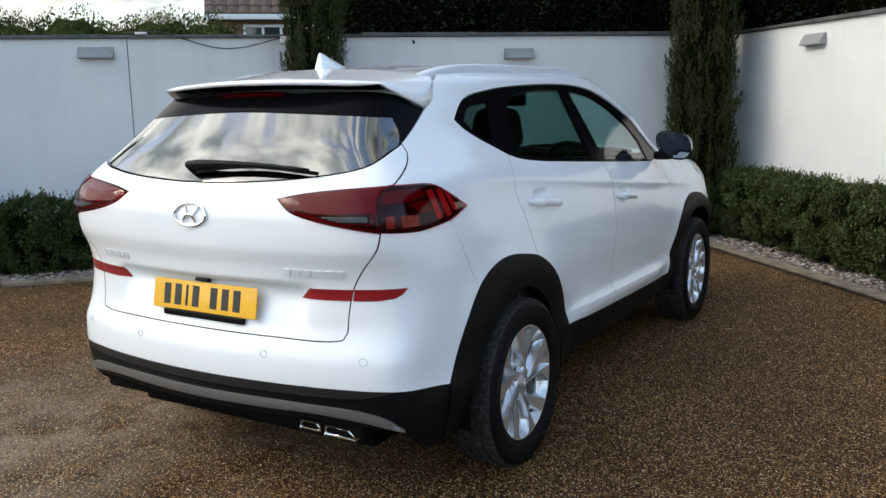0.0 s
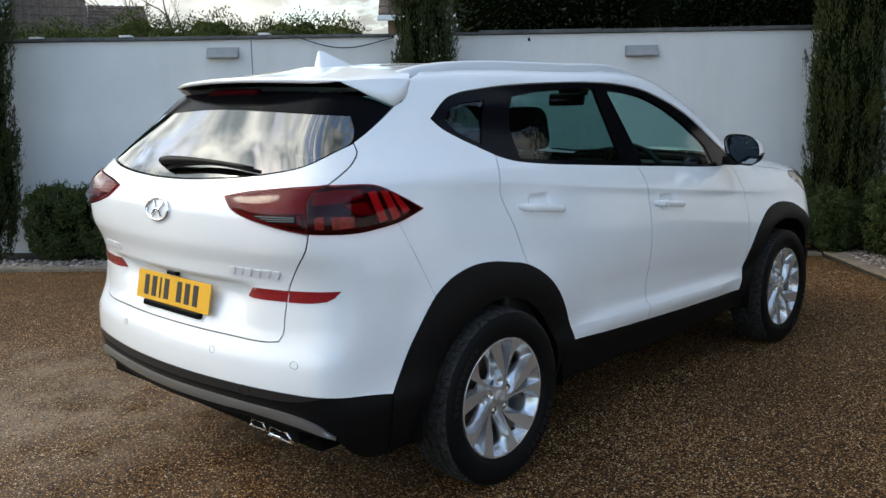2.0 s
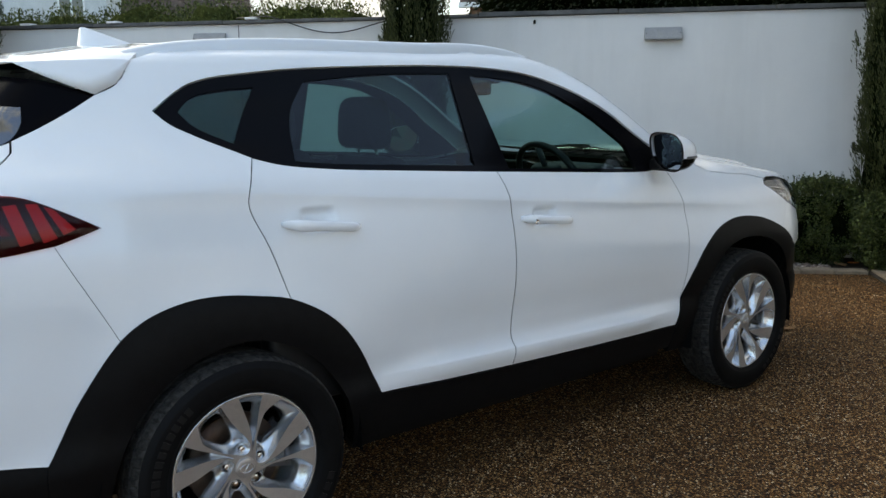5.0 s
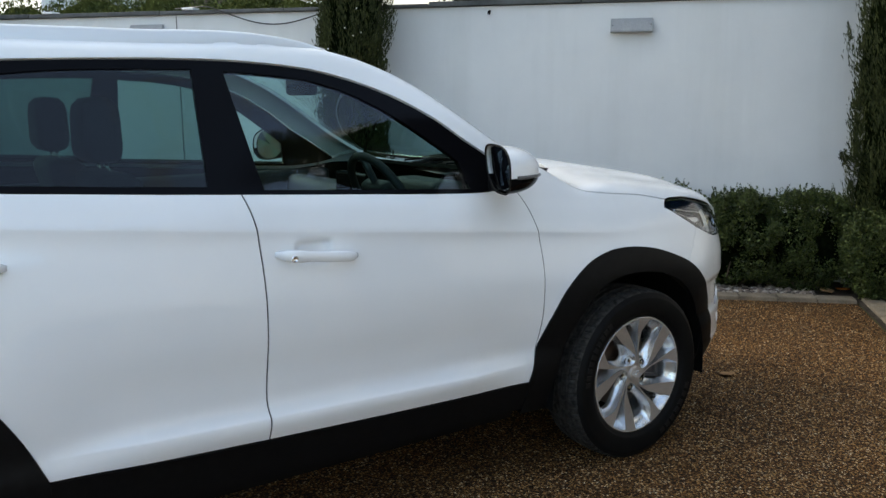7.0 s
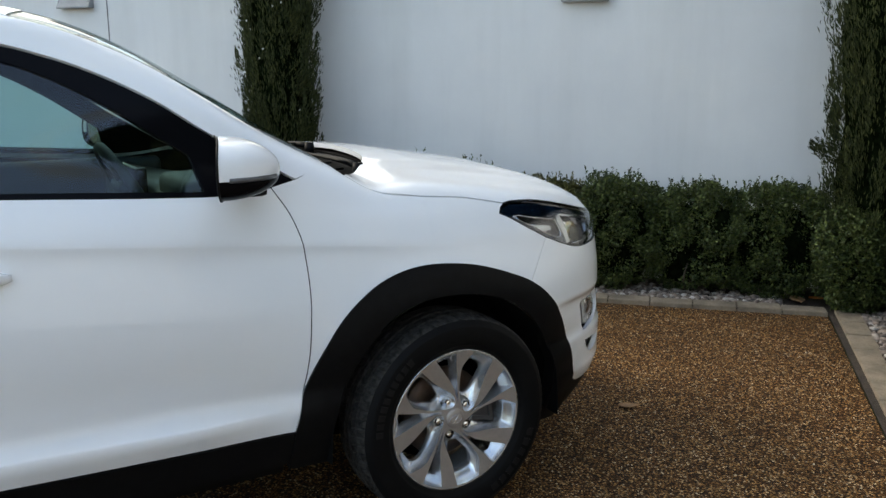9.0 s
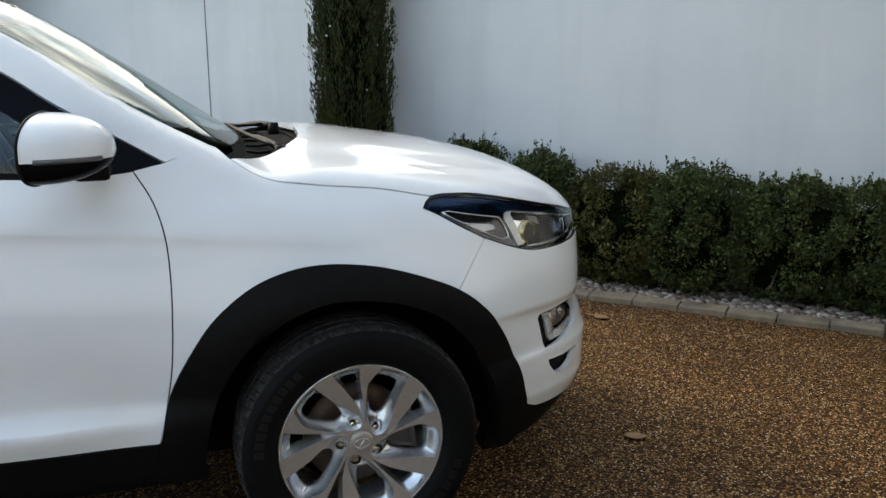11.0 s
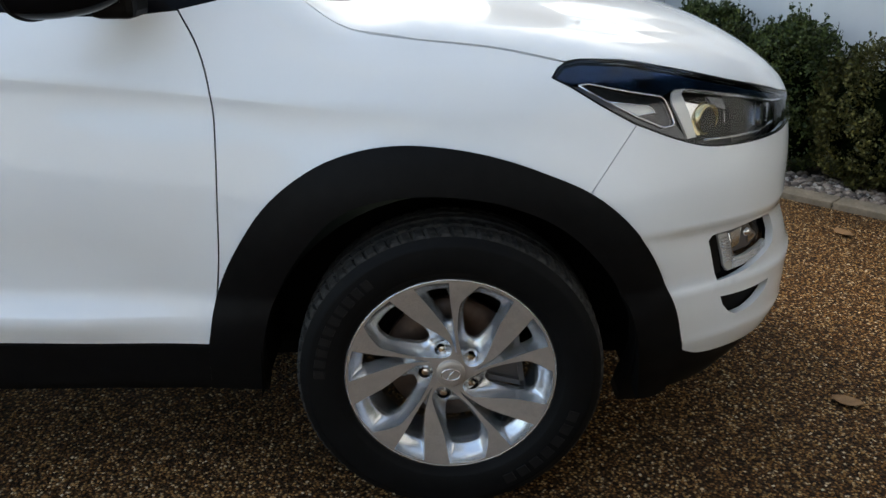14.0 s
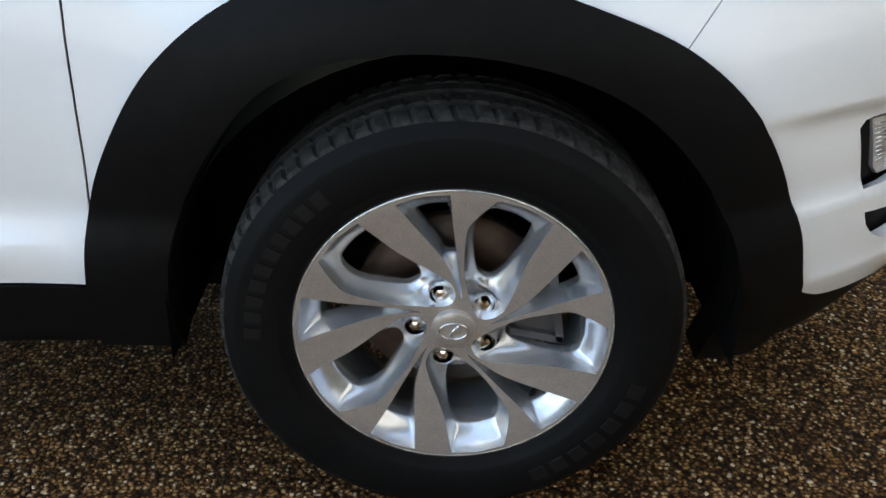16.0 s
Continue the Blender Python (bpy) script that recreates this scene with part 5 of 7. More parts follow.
# painted panels of the flank
quarter = outline(pick(WAIST, (.136, 1.264), (-.172, 1.410)), CANT, [(2.197, 1.140), (2.314, pillar[-1][1])], pillar[::-1], [pillar[0], roof_edge[-1]], roof_edge[::-1],
                  [roof_edge[0], SPOIL_SEAM[-1]], SPOIL_SEAM[::-1], [(-.379, 1.458), (-.594, 1.338)], GATE_UP, pick(LAMP, (-.681, 1.208), (-.362, 1.106)),
                  pick(LAMP_UNDER, (-.362, 1.106), (-.466, 1.070)), SEAM_R, pick(ARCH_R, (-.333, .797), (.181, .836)), GAP_C[::-1])
panel("body_side", quarter, PAINT, both=True, step=.02, gap=.0012)
rear_door = outline(GAP_C, pick(ARCH_R, (.181, .836), (.506, .460)), pick(SILL, (.506, .460), (1.118, .430)), GAP_B[::-1], pick(WAIST, (1.086, 1.168), (.136, 1.264)))
doors_r = panel("rear_door", rear_door, PAINT, both=True, step=.012, gap=.0024)
front_door = outline(GAP_B, pick(SILL, (1.118, .430), (2.134, .406)), GAP_F[::-1], [(2.118, 1.123), (2.112, 1.122)], pick(WAIST, (2.112, 1.122), (1.086, 1.168)))
doors_f = panel("front_door", front_door, PAINT, both=True, step=.012, gap=.0024)
wing = outline(GAP_F, pick(ARCH_F, (2.134, .406), (2.955, .765)), SEAM_F[::-1], pick(HEAD_LOW, (3.060, .896), (2.887, .990)), pick(HEAD_TOP, (2.887, .990), (2.922, 1.018)), BONNET[::-1],
               [(2.364, 1.139), (2.314, pillar[-1][1]), (2.197, 1.140)], [(2.197, 1.140), (2.118, 1.123)])
panel("front_wing", wing, PAINT, both=True, step=.015, gap=.0012)

# bumpers
half = [pick(LAMP_UNDER, (-.466, 1.070), (-.729, 1.061)), GATE_LOW]
low = [BLACK_TOP]
full = [SEAM_R[::-1], *half, across(GATE_LOW, BACK), across(half[0], BACK), across(SEAM_R[::-1], BACK),
        [(2 * BACK - s, z) for s, z in pick(ARCH_R, (-.333, .797), (-.508, .492))],
        [(2 * BACK - s, z) for s, z in BLACK_TOP], BLACK_TOP[::-1], pick(ARCH_R, (-.508, .492), (-.333, .797))]
rear_bumper = panel("rear_bumper", outline(*full), PAINT, gap=.0004)
under_f = pick(HEAD_LOW, (3.060, .896), (3.55, .846))
nose = [(3.55, .846), (3.60, .70), (3.66, .55), (FRONT, .52)]
fog_o = [(3.251, .622), (3.258, .633), (3.319, .638), (3.378, .644), (3.436, .645), (3.461, .641), (3.476, .627), (3.492, .595), (3.488, .566), (3.452, .545), (3.399, .528), (3.341, .520), (3.292, .518), (3.269, .576), (3.251, .622)]
intake_o = [(3.303, .477), (3.345, .474), (3.404, .473), (3.449, .475), (3.477, .477), (3.468, .453), (3.437, .433), (3.396, .420), (3.361, .418), (3.335, .432), (3.313, .454), (3.303, .477)]
fog_hole = outline(fog_o[:13], fog_o[12:])
intake_hole = outline(intake_o[:5], intake_o[4:])
mir = lambda line: [(2 * FRONT - s, z) for s, z in line]
front_full = [SEAM_F[::-1], under_f, nose, mir(nose)[::-1], mir(under_f)[::-1], mir(SEAM_F), mir(pick(ARCH_F, (2.955, .765), (3.208, .362))), mir(BUMP_LOW), BUMP_LOW[::-1], pick(ARCH_F, (3.208, .362), (2.955, .765))]
front_bumper = panel("front_bumper", outline(*front_full), PAINT, holes=[fog_hole, intake_hole, mir(fog_hole), mir(intake_hole)], step=.018, gap=.0004)
panel("grille", outline([(3.60, .90), (3.62, .70), (3.68, .545), (FRONT, .515)], mir([(3.60, .90), (3.62, .70), (3.68, .545), (FRONT, .515)])[::-1], [(2 * FRONT - 3.60, .90), (FRONT, .90), (3.60, .90)]), GLOSS_BLACK, lift=-.012, label="dark gloss front grille")

# tailgate with its window opening below the spoiler
gate = outline(REAR_WIN[1:], across(REAR_WIN[1:], BACK), [(2 * BACK - s, z) for s, z in GATE_UP], [(2 * BACK - s, z) for s, z in pick(LAMP, (-.681, 1.208), (-1.037, 1.164))],
               [(2 * BACK - s, z) for s, z in pick(LAMP_UNDER, (-1.037, 1.164), (-.729, 1.061))], [(2 * BACK - s, z) for s, z in GATE_LOW], GATE_LOW[::-1],
               pick(LAMP_UNDER, (-.729, 1.061), (-1.037, 1.164)), pick(LAMP, (-1.037, 1.164), (-.681, 1.208)), GATE_UP[::-1])
tailgate = panel("tailgate", gate, PAINT, step=.018, gap=.0036)
WIN_TOP = [(-.379, 1.458), (-.52, 1.498), (-.75, 1.520), (-1.1, 1.528), (BACK, 1.53)]
window_o = outline(REAR_WIN, across(REAR_WIN, BACK), [(2 * BACK - s, z) for s, z in WIN_TOP], WIN_TOP[::-1])
CLEAR_EDGE = [(-.600, 1.427), (-.588, 1.390), (-.600, 1.346), (-.662, 1.319), (-.763, 1.274), (-.952, 1.241), (-1.27, 1.221), (BACK, 1.219)]
CLEAR_PART = outline(CLEAR_EDGE, across(CLEAR_EDGE, BACK), [(2 * BACK + .600, 1.427), (2 * BACK + .86, 1.441), (BACK, 1.456), (-.86, 1.441), (-.600, 1.427)])
panel("rear_window_surround", window_o, SHADE_BLACK, tailgate, "gloss black glass surround", holes=[CLEAR_PART], lift=-.006)
panel("rear_window", CLEAR_PART, REAR_GLASS, tailgate, "dark heated rear window", lift=-.006, gap=-.003, deep=.004)

# glazing of the flank: black frame with three openings
q_glass = outline([(-.066, 1.407), (-.018, 1.440), (.026, 1.457), (.10, 1.470), (.205, 1.478)], [(.205, 1.478), (.152, 1.400), (.098, 1.312)], [(.098, 1.312), (.023, 1.345), (-.03, 1.375), (-.066, 1.407)])
r_glass = outline([(.282, 1.250), (.316, 1.396), (.395, 1.497)], [(.395, 1.497), (.634, 1.519), (.82, 1.525), (1.025, 1.526)], [(1.025, 1.526), (1.014, 1.403), (1.003, 1.28), (.995, 1.198)], [(.995, 1.198), (.643, 1.221), (.425, 1.236), (.282, 1.250)])
f_glass = outline([(1.165, 1.178), (1.145, 1.337), (1.125, 1.520)], [(1.125, 1.520), (1.261, 1.511), (1.412, 1.490), (1.545, 1.446), (1.683, 1.372), (1.81, 1.285), (1.90, 1.222)], [(1.90, 1.222), (1.925, 1.129)], [(1.925, 1.129), (1.657, 1.147), (1.165, 1.178)])
dlo = outline(WAIST, CANT[::-1])
frames = panel("window_frame", dlo, GLOSS_BLACK, both=True, label="gloss black side window surround", holes=[q_glass, r_glass, f_glass], lift=-.007, step=.025)
for k in (0, 1):
    for nm, poly, mat in (("quarter_window", q_glass, QUARTER_GLASS), ("rear_door_window", r_glass, PRIVACY), ("front_door_window", f_glass, GLASS)):
        part(nm, sheet(nm, poly, mat, lift=-.012, gap=-.003, deep=.003, flip=bool(k)), None, frames[k], "dark privacy glass" if mat is not GLASS else "green tinted glass")

# roof, windscreen, bonnet
fl = lambda line: [(-x, y) for x, y in reversed(line)]
roof_o = outline([(RAIL_X, 1.42), (pillar_x(1.50), 1.50)], [(pillar_x(1.50), 1.50), (.35, 1.56), (0, 1.58)], [(0, 1.58), (-.35, 1.56), (-pillar_x(1.50), 1.50)], [(-pillar_x(1.50), 1.50), (-RAIL_X, 1.42)],
                 [(-RAIL_X, 1.42), (-RAIL_X, -.10)], [(-RAIL_X, -.10), (-.575, -.158), (0, -.20), (.575, -.158), (RAIL_X, -.10)], [(RAIL_X, -.10), (RAIL_X, 1.42)])
panel("roof", roof_o, PAINT, chart=above, step=.02)
base_ws = [(.690, 2.314), (.60, 2.368), (.35, 2.425), (0, 2.440)]
top_ws = [(pillar_x(1.50), 1.50), (.35, 1.56), (0, 1.58)]
screen_o = outline([(pillar_x(y), y) for y in np.linspace(1.50, 2.314, 8)], base_ws, fl(base_ws), [(-pillar_x(y), y) for y in np.linspace(2.314, 1.50, 8)], fl(top_ws)[::1], top_ws[::-1])
panel("windscreen", screen_o, GLASS, chart=above, step=.05, lift=-.004, deep=.004, label="raked green tinted windscreen")
hood_side = [tuple(around(np.array([q]))[0, :2]) for q in BONNET]
head_top_xy = [tuple(around(np.array([q]))[0, :2]) for q in HEAD_TOP[2:]]
rear_hood = [(hood_side[0][0], hood_side[0][1]), (.68, 2.400), (.60, 2.448), (.53, 2.500), (.46, 2.550), (.347, 2.602), (0, 2.645)]
nose_hood = [head_top_xy[-1], (.40, 3.475), (.2, 3.515), (0, 3.525)]
hood_o = outline(rear_hood[::-1], hood_side, head_top_xy, nose_hood, fl(nose_hood), fl(head_top_xy), fl(hood_side), fl(rear_hood[::-1]))
bonnet = panel("bonnet", hood_o, PAINT, chart=above, step=.035)
cowl_o = outline(base_ws, fl(base_ws), [(-.690, 2.314), (-hood_side[0][0], hood_side[0][1])], fl(rear_hood), rear_hood[::-1], [(hood_side[0][0], hood_side[0][1]), (.690, 2.314)])
panel("cowl", cowl_o, DARK, chart=above, lift=-.036, step=.04, label="black scuttle panel under the wipers")

# spoiler: white lip that carries the roof line back over the window
def spoiler_mesh():
    xs = np.linspace(-1, 1, 61)
    wide = .580 * xs
    lead = -.155 - .045 * (1 - xs * xs)
    tail = -.605 + .135 * np.abs(xs) ** 2.2
    ts = np.linspace(0, 1, 8)
    z0 = above(np.stack([np.minimum(.575, np.abs(wide)), lead], 1))[:, 2]
    y = lead[:, None] + (tail - lead)[:, None] * ts[None]
    fall = lead[:, None] - y
    flat = (1.606 - .024 * xs * xs)[:, None]
    ease = .85 * ts[None] ** .7
    z = z0[:, None] * (1 - ease) + flat * ease + .0025 - fall * .10
    verts, n = [], 11
    for i in range(len(xs)):
        ring = [(wide[i] * (1 - .05 * ts[k]), y[i, k], z[i, k]) for k in range(8)]
        ye, ze = ring[-1][1], ring[-1][2]
        thin = 1 - .85 * min(1, max(0, (abs(xs[i]) - .78) / .22)) ** 2
        ring += [(wide[i] * .95, ye - .004 * thin, ze - .008 * thin), (wide[i] * .95, ye + .003, ze - .016 * thin), (wide[i] * .94, ye + .16, ze - .030 * thin)]
        verts += ring
    faces = [(i * n + k, i * n + k + 1, (i + 1) * n + k + 1, (i + 1) * n + k) for i in range(len(xs) - 1) for k in range(n - 1)]
    me = mesh_of("spoiler", verts, faces, PAINT, True)
    me.materials.append(SHADE_BLACK)
    for i, p in enumerate(me.polygons):
        p.material_index = 1 if i % (n - 1) == n - 2 else 0
    bm = bmesh.new()
    bm.from_mesh(me)
    bmesh.ops.recalc_face_normals(bm, faces=bm.faces[:])
    if sum(f.normal.z for f in bm.faces[:]) < 0:
        bmesh.ops.reverse_faces(bm, faces=bm.faces[:])
    bm.to_mesh(me)
    bm.free()
    return me


def spoiler_end():
    """Upper and lower edge of the spoiler's right cheek, from the roof back to the lip."""
    ends = [Vector(v.co) for v in spoiler.data.vertices[60 * 11:61 * 11]][:9]
    top = [ends[min(8, i)] for i in range(9)]
    down = [Vector(around(np.array([q]))[0]) for q in ((-.262, 1.552), (-.270, 1.520), (-.300, 1.488), (-.379, 1.458))]
    down = [p + Vector((.004, 0, .001)) for p in down]
    down[0] = ends[0] + Vector((.001, 0, -.003))
    low = down + [down[3].lerp(ends[8], t) + Vector((.004 * math.sin(math.pi * t), 0, -.004 * math.sin(math.pi * t))) for t in (.22, .44, .66, .86, 1.0)]
    return top, low


def edge_mid(top, low):
    return [(a + b) * .5 + Vector((.003, 0, .001)) * min(1.0, max(0.0, (a - b).length - .03) / .05) for a, b in zip(top, low)]


spoiler = part("spoiler", spoiler_mesh(), None, tailgate)
# white cheeks that carry the lip down to a point on each flank
edge_top, edge_low = spoiler_end()
for flip in (False, True):
    k = -1 if flip else 1
    rows = [(k * p[0], p[1], p[2]) for p in edge_top] + [(k * p[0], p[1], p[2]) for p in edge_mid(edge_top, edge_low)] + [(k * p[0], p[1], p[2]) for p in edge_low] + [(k * (p[0] - .03), p[1] + .01, p[2] + .004) for p in edge_low]
    n = len(edge_top)
    quads = [(r * n + i, r * n + i + 1, (r + 1) * n + i + 1, (r + 1) * n + i) for r in range(3) for i in range(n - 1)]
    me = mesh_of("spoiler_cheek", rows, quads if flip else [q[::-1] for q in quads], PAINT, True)
    part("spoiler_cheek", me, None, tailgate)

# cladding
clad_r = outline(ARCH_R, [(.506, .460), (.52, .275)], [(.52, .275), (.415, .275)], IN_R[::-1], [(-.392, .275), (-.52, .265)], [(-.52, .265), (-.508, .492)])
panel("rear_arch_trim", clad_r, PLASTIC, both=True, lift=.006, gap=0.0, deep=.05, step=.025, label="black plastic wheel arch trim")
clad_f = outline(ARCH_F, [(3.208, .362), (3.222, .214), (3.098, .218)], [(3.098, .218), (3.092, .275)], IN_F[::-1], [(2.250, .275), (2.12, .28)], [(2.12, .28), (2.134, .406)])
panel("front_arch_trim", clad_f, PLASTIC, both=True, lift=.008, gap=0.0, deep=.05, step=.025, label="black plastic wheel arch trim")
sill_o = outline(SILL, [(2.134, .406), (2.122, .30)], [(2.122, .30), (1.3, .29), (.516, .29)], [(.516, .29), (.506, .460)])
panel("sill_trim", sill_o, PLASTIC, both=True, lift=.005, gap=.001, deep=.04, label="black plastic sill cladding")
sill_low = outline([(.516, .288), (1.3, .288), (2.122, .298)], [(2.122, .298), (2.12, .235)], [(2.12, .235), (.52, .235)], [(.52, .235), (.516, .288)])
panel("sill_underside", sill_low, PLASTIC, both=True, lift=-.030, gap=.001, deep=.04)
MID = [(-.700, .522), (-.800, .496), (-1.012, .490), (BACK, .488)]
SIL_T = [(-.679, .383), (-.732, .424), (-.800, .446), (-1.02, .459), (BACK, .459)]
SIL_B = [(-.679, .375), (-.770, .405), (-.933, .428), (-1.096, .428), (BACK, .426)]
LOW_B = [(-.679, .370), (-.770, .385), (-.933, .400), (-1.096, .398), (BACK, .396)]
bk = lambda line: [(2 * BACK - s, z) for s, z in line]
top_band = outline(pick(BLACK_TOP, (-.700, .522), (BACK, .524)), across(pick(BLACK_TOP, (-.700, .522), (BACK, .524)), BACK), bk(MID), MID[::-1])
panel("bumper_step", top_band, GREY_TRIM, label="dark grey bumper step", gap=.0005, lift=.002)
black_o = outline(pick(BLACK_TOP, (-.508, .492), (-.700, .522)), MID, across(MID, BACK), bk(pick(BLACK_TOP, (-.700, .522), (-.508, .492))), bk([(-.508, .492), (-.52, .25)]), bk([(-.52, .25), (-.60, .27), (-.679, .370)]), bk(LOW_B),
                  LOW_B[::-1], [(-.679, .370), (-.60, .27), (-.52, .25)], [(-.52, .25), (-.508, .492)])
silver_o = outline(SIL_T, across(SIL_T, BACK), bk(SIL_B), SIL_B[::-1])
panel("lower_bumper", black_o, PLASTIC, label="black plastic lower bumper", gap=0.0, deep=.05, lift=-.002)
panel("skid_trim", silver_o, SILVER_TRIM, label="satin silver skid trim strip", gap=0.0, lift=.010, deep=.02, step=.02, bulge=.006)
lip = outline(BUMP_LOW, mir(BUMP_LOW)[::-1], mir([(3.208, .362), (3.222, .214)]), mir([(3.222, .214), (3.35, .226), (3.46, .245), (FRONT, .25)]), [(FRONT, .25), (3.46, .245), (3.35, .226), (3.222, .214)], [(3.222, .214), (3.208, .362)])
panel("front_lip", lip, PLASTIC, gap=0.0, deep=.04, lift=-.004, label="black plastic front lower lip")

# black tubes added along door, wing and tailgate gaps for the shade in them
def gap_tube(name, line, radius, depth):
    path = around(np.array(spline(line, .02)))
    inset = path - normals_at(path) * depth
    for k in (1, -1):
        part(name, mesh_of(name, *tube([(k * p[0], p[1], p[2]) for p in inset], radius, 6), RUBBER, True), None, car)


for line in (GAP_C, GAP_B, GAP_F):
    gap_tube("door_gap_shade", line, .0017, .0026)
for line in (GATE_UP, GATE_LOW):
    gap_tube("tailgate_gap_shade", line, .0028, .0030)

# dark inner shell that closes the joints
inner_side = outline([(-.70, .56), (-.46, .60)], ARCH_R[1:], SILL, ARCH_F[:-1], [(3.163, .49), (3.30, .50)], [(3.30, .50), (3.30, .96)], [(3.30, .96), (2.95, 1.015), (2.38, 1.12), (2.2, 1.125)], [(2.2, 1.125), (1.99, 1.100), (1.086, 1.155), (.425, 1.20), (.136, 1.25), (-.002, 1.31), (-.17, 1.40)], [(-.17, 1.40), (-.40, 1.42)], [(-.40, 1.42), (-.70, 1.25)], [(-.70, 1.25), (-.70, .56)])
panel("inner_shell", inner_side, DARK, both=True, lift=-.022, deep=.004, step=.05)
inner_back = outline([(-.60, .45), (-.60, 1.30), (-.80, 1.24), (BACK, 1.19)], across([(-.60, .45), (-.60, 1.30), (-.80, 1.24), (BACK, 1.19)], BACK), [(2 * BACK + .60, .45), (-.60, .45)])
panel("inner_shell_rear", inner_back, DARK, lift=-.024, deep=.004, step=.05)
inner_front = outline([(3.22, .40), (3.22, .95), (3.62, .88), (FRONT, .86)], mir([(3.22, .40), (3.22, .95), (3.62, .88), (FRONT, .86)])[::-1], [(2 * FRONT - 3.22, .40), (3.22, .40)])
panel("inner_shell_front", inner_front, DARK, lift=-.05, deep=.004, step=.06)
inner_hood = outline([(.70, 2.62), (.72, 3.0), (.55, 3.35), (0, 3.46)], fl([(.70, 2.62), (.72, 3.0), (.55, 3.35), (0, 3.46)]), [(-.70, 2.62), (.70, 2.62)])
panel("engine_bay", inner_hood, DARK, chart=above, lift=-.03, deep=.004, step=.08)
for nm, lo, hi in (("floor_pan", (-.60, -.66, .24), (.60, 3.15, .30)), ("rear_bulkhead", (-.66, -.40, .30), (.66, -.30, .66))):
    part(nm, box_bm(lo, hi, .02), DARK, car)
for x in (-1, 1):
    for y0 in (0.0, 2.67):
        ts = np.linspace(0, math.pi, 30)
        arc = [(.428, .277 if y0 == 0.0 else .262)] + [(.425 * math.cos(t), .335 + .425 * math.sin(t)) for t in ts] + [(-.428, .277)]
        v = [(x * p, y0 + q, h) for q, h in arc for p in (.875, .56)]
        f = [(2 * i, 2 * i + 1, 2 * i + 3, 2 * i + 2) for i in range(len(arc) - 1)]
        part("arch_liner", mesh_of("arch_liner", v, f, DARK, True), None, car)
        wall_v = [(x * .56, y0 + q, h) for q, h in arc]
        part("arch_wall", mesh_of("arch_wall", wall_v, [tuple(range(len(arc)))], DARK), None, car)


# ---- wheels ----
def even(points, n):
    """n places at even steps along a smooth line, its end left out."""
    p = np.array(spline(points, .002))
    d = np.append(0, np.cumsum(np.linalg.norm(np.diff(p, axis=0), axis=1)))
    t = np.linspace(0, d[-1], n, endpoint=False)
    return np.stack([np.interp(t, d, p[:, 0]), np.interp(t, d, p[:, 1])], 1)


rim_height = curve([(.0, -.016), (.032, -.0175), (.06, -.0165), (.10, -.0125), (.15, -.0065), (.20, -.001), (.2285, .0025), (.236, .0025)])
# edges of the two kinds of window in the face: (radius, degrees) along the rim, the broad spoke, the inner end and the slim spoke
BIG_EDGE = [[(.2275, 64.7), (.2290, 54.0), (.2275, 43.5)], [(.2275, 43.5), (.197, 41.8), (.160, 38.8), (.128, 32.8), (.104, 24.5), (.079, 11.5)],
            [(.079, 11.5), (.068, 7.5), (.056, 5.5), (.045, 9.0), (.0395, 22.0), (.043, 40.0), (.054, 54.0), (.066, 62.0)], [(.066, 62.0), (.090, 70.0), (.114, 72.8), (.140, 73.8), (.168, 74.0), (.176, 73.4), (.186, 71.8), (.204, 68.7), (.2275, 64.7)]]
BIG_HOLE = [[(.1985, 62.0), (.2000, 54.0), (.1985, 46.8)], [(.1985, 46.8), (.190, 44.3), (.160, 41.2), (.130, 39.6), (.108, 38.6), (.096, 38.8)],
            [(.096, 38.8), (.088, 41.0), (.0845, 46.0), (.085, 51.0), (.0865, 54.0), (.090, 57.5)], [(.090, 57.5), (.102, 61.8), (.123, 66.0), (.157, 69.3), (.180, 67.6), (.193, 65.0), (.1985, 62.0)]]
SMALL_EDGE = [[(.2275, 28.7), (.2290, 19.0), (.2275, 9.2)], [(.2275, 9.2), (.178, 8.4), (.150, 7.1), (.120, 5.0), (.096, 2.8), (.074, -.6)],
              [(.074, -.6), (.060, -3.4), (.052, -4.2), (.056, -2.4), (.064, .4), (.078, 5.6)], [(.078, 5.6), (.094, 9.4), (.112, 13.0), (.134, 17.6), (.180, 24.4), (.2275, 28.7)]]
SMALL_HOLE = [[(.1985, 23.6), (.2000, 17.0), (.1985, 10.8)], [(.1985, 10.8), (.184, 9.6), (.160, 8.6), (.140, 7.6), (.126, 6.8), (.118, 6.4)],
              [(.118, 6.4), (.1135, 7.0), (.1125, 9.4), (.1135, 12.4), (.1165, 14.2), (.123, 15.4)], [(.123, 15.4), (.132, 16.6), (.150, 19.2), (.172, 21.6), (.190, 23.4), (.1985, 23.6)]]


def flat(points):
    return [(r * math.cos(radians(a)), r * math.sin(radians(a))) for r, a in points]


def window_loop(lines, turn, counts=(12, 22, 18, 22)):
    """A closed loop of places in the rim's plane."""
    p = np.concatenate([even(flat(line), n) for line, n in zip(lines, counts)])
    c, s = math.cos(turn), math.sin(turn)
    return np.stack([p[:, 0] * c - p[:, 1] * s, p[:, 0] * s + p[:, 1] * c], 1)


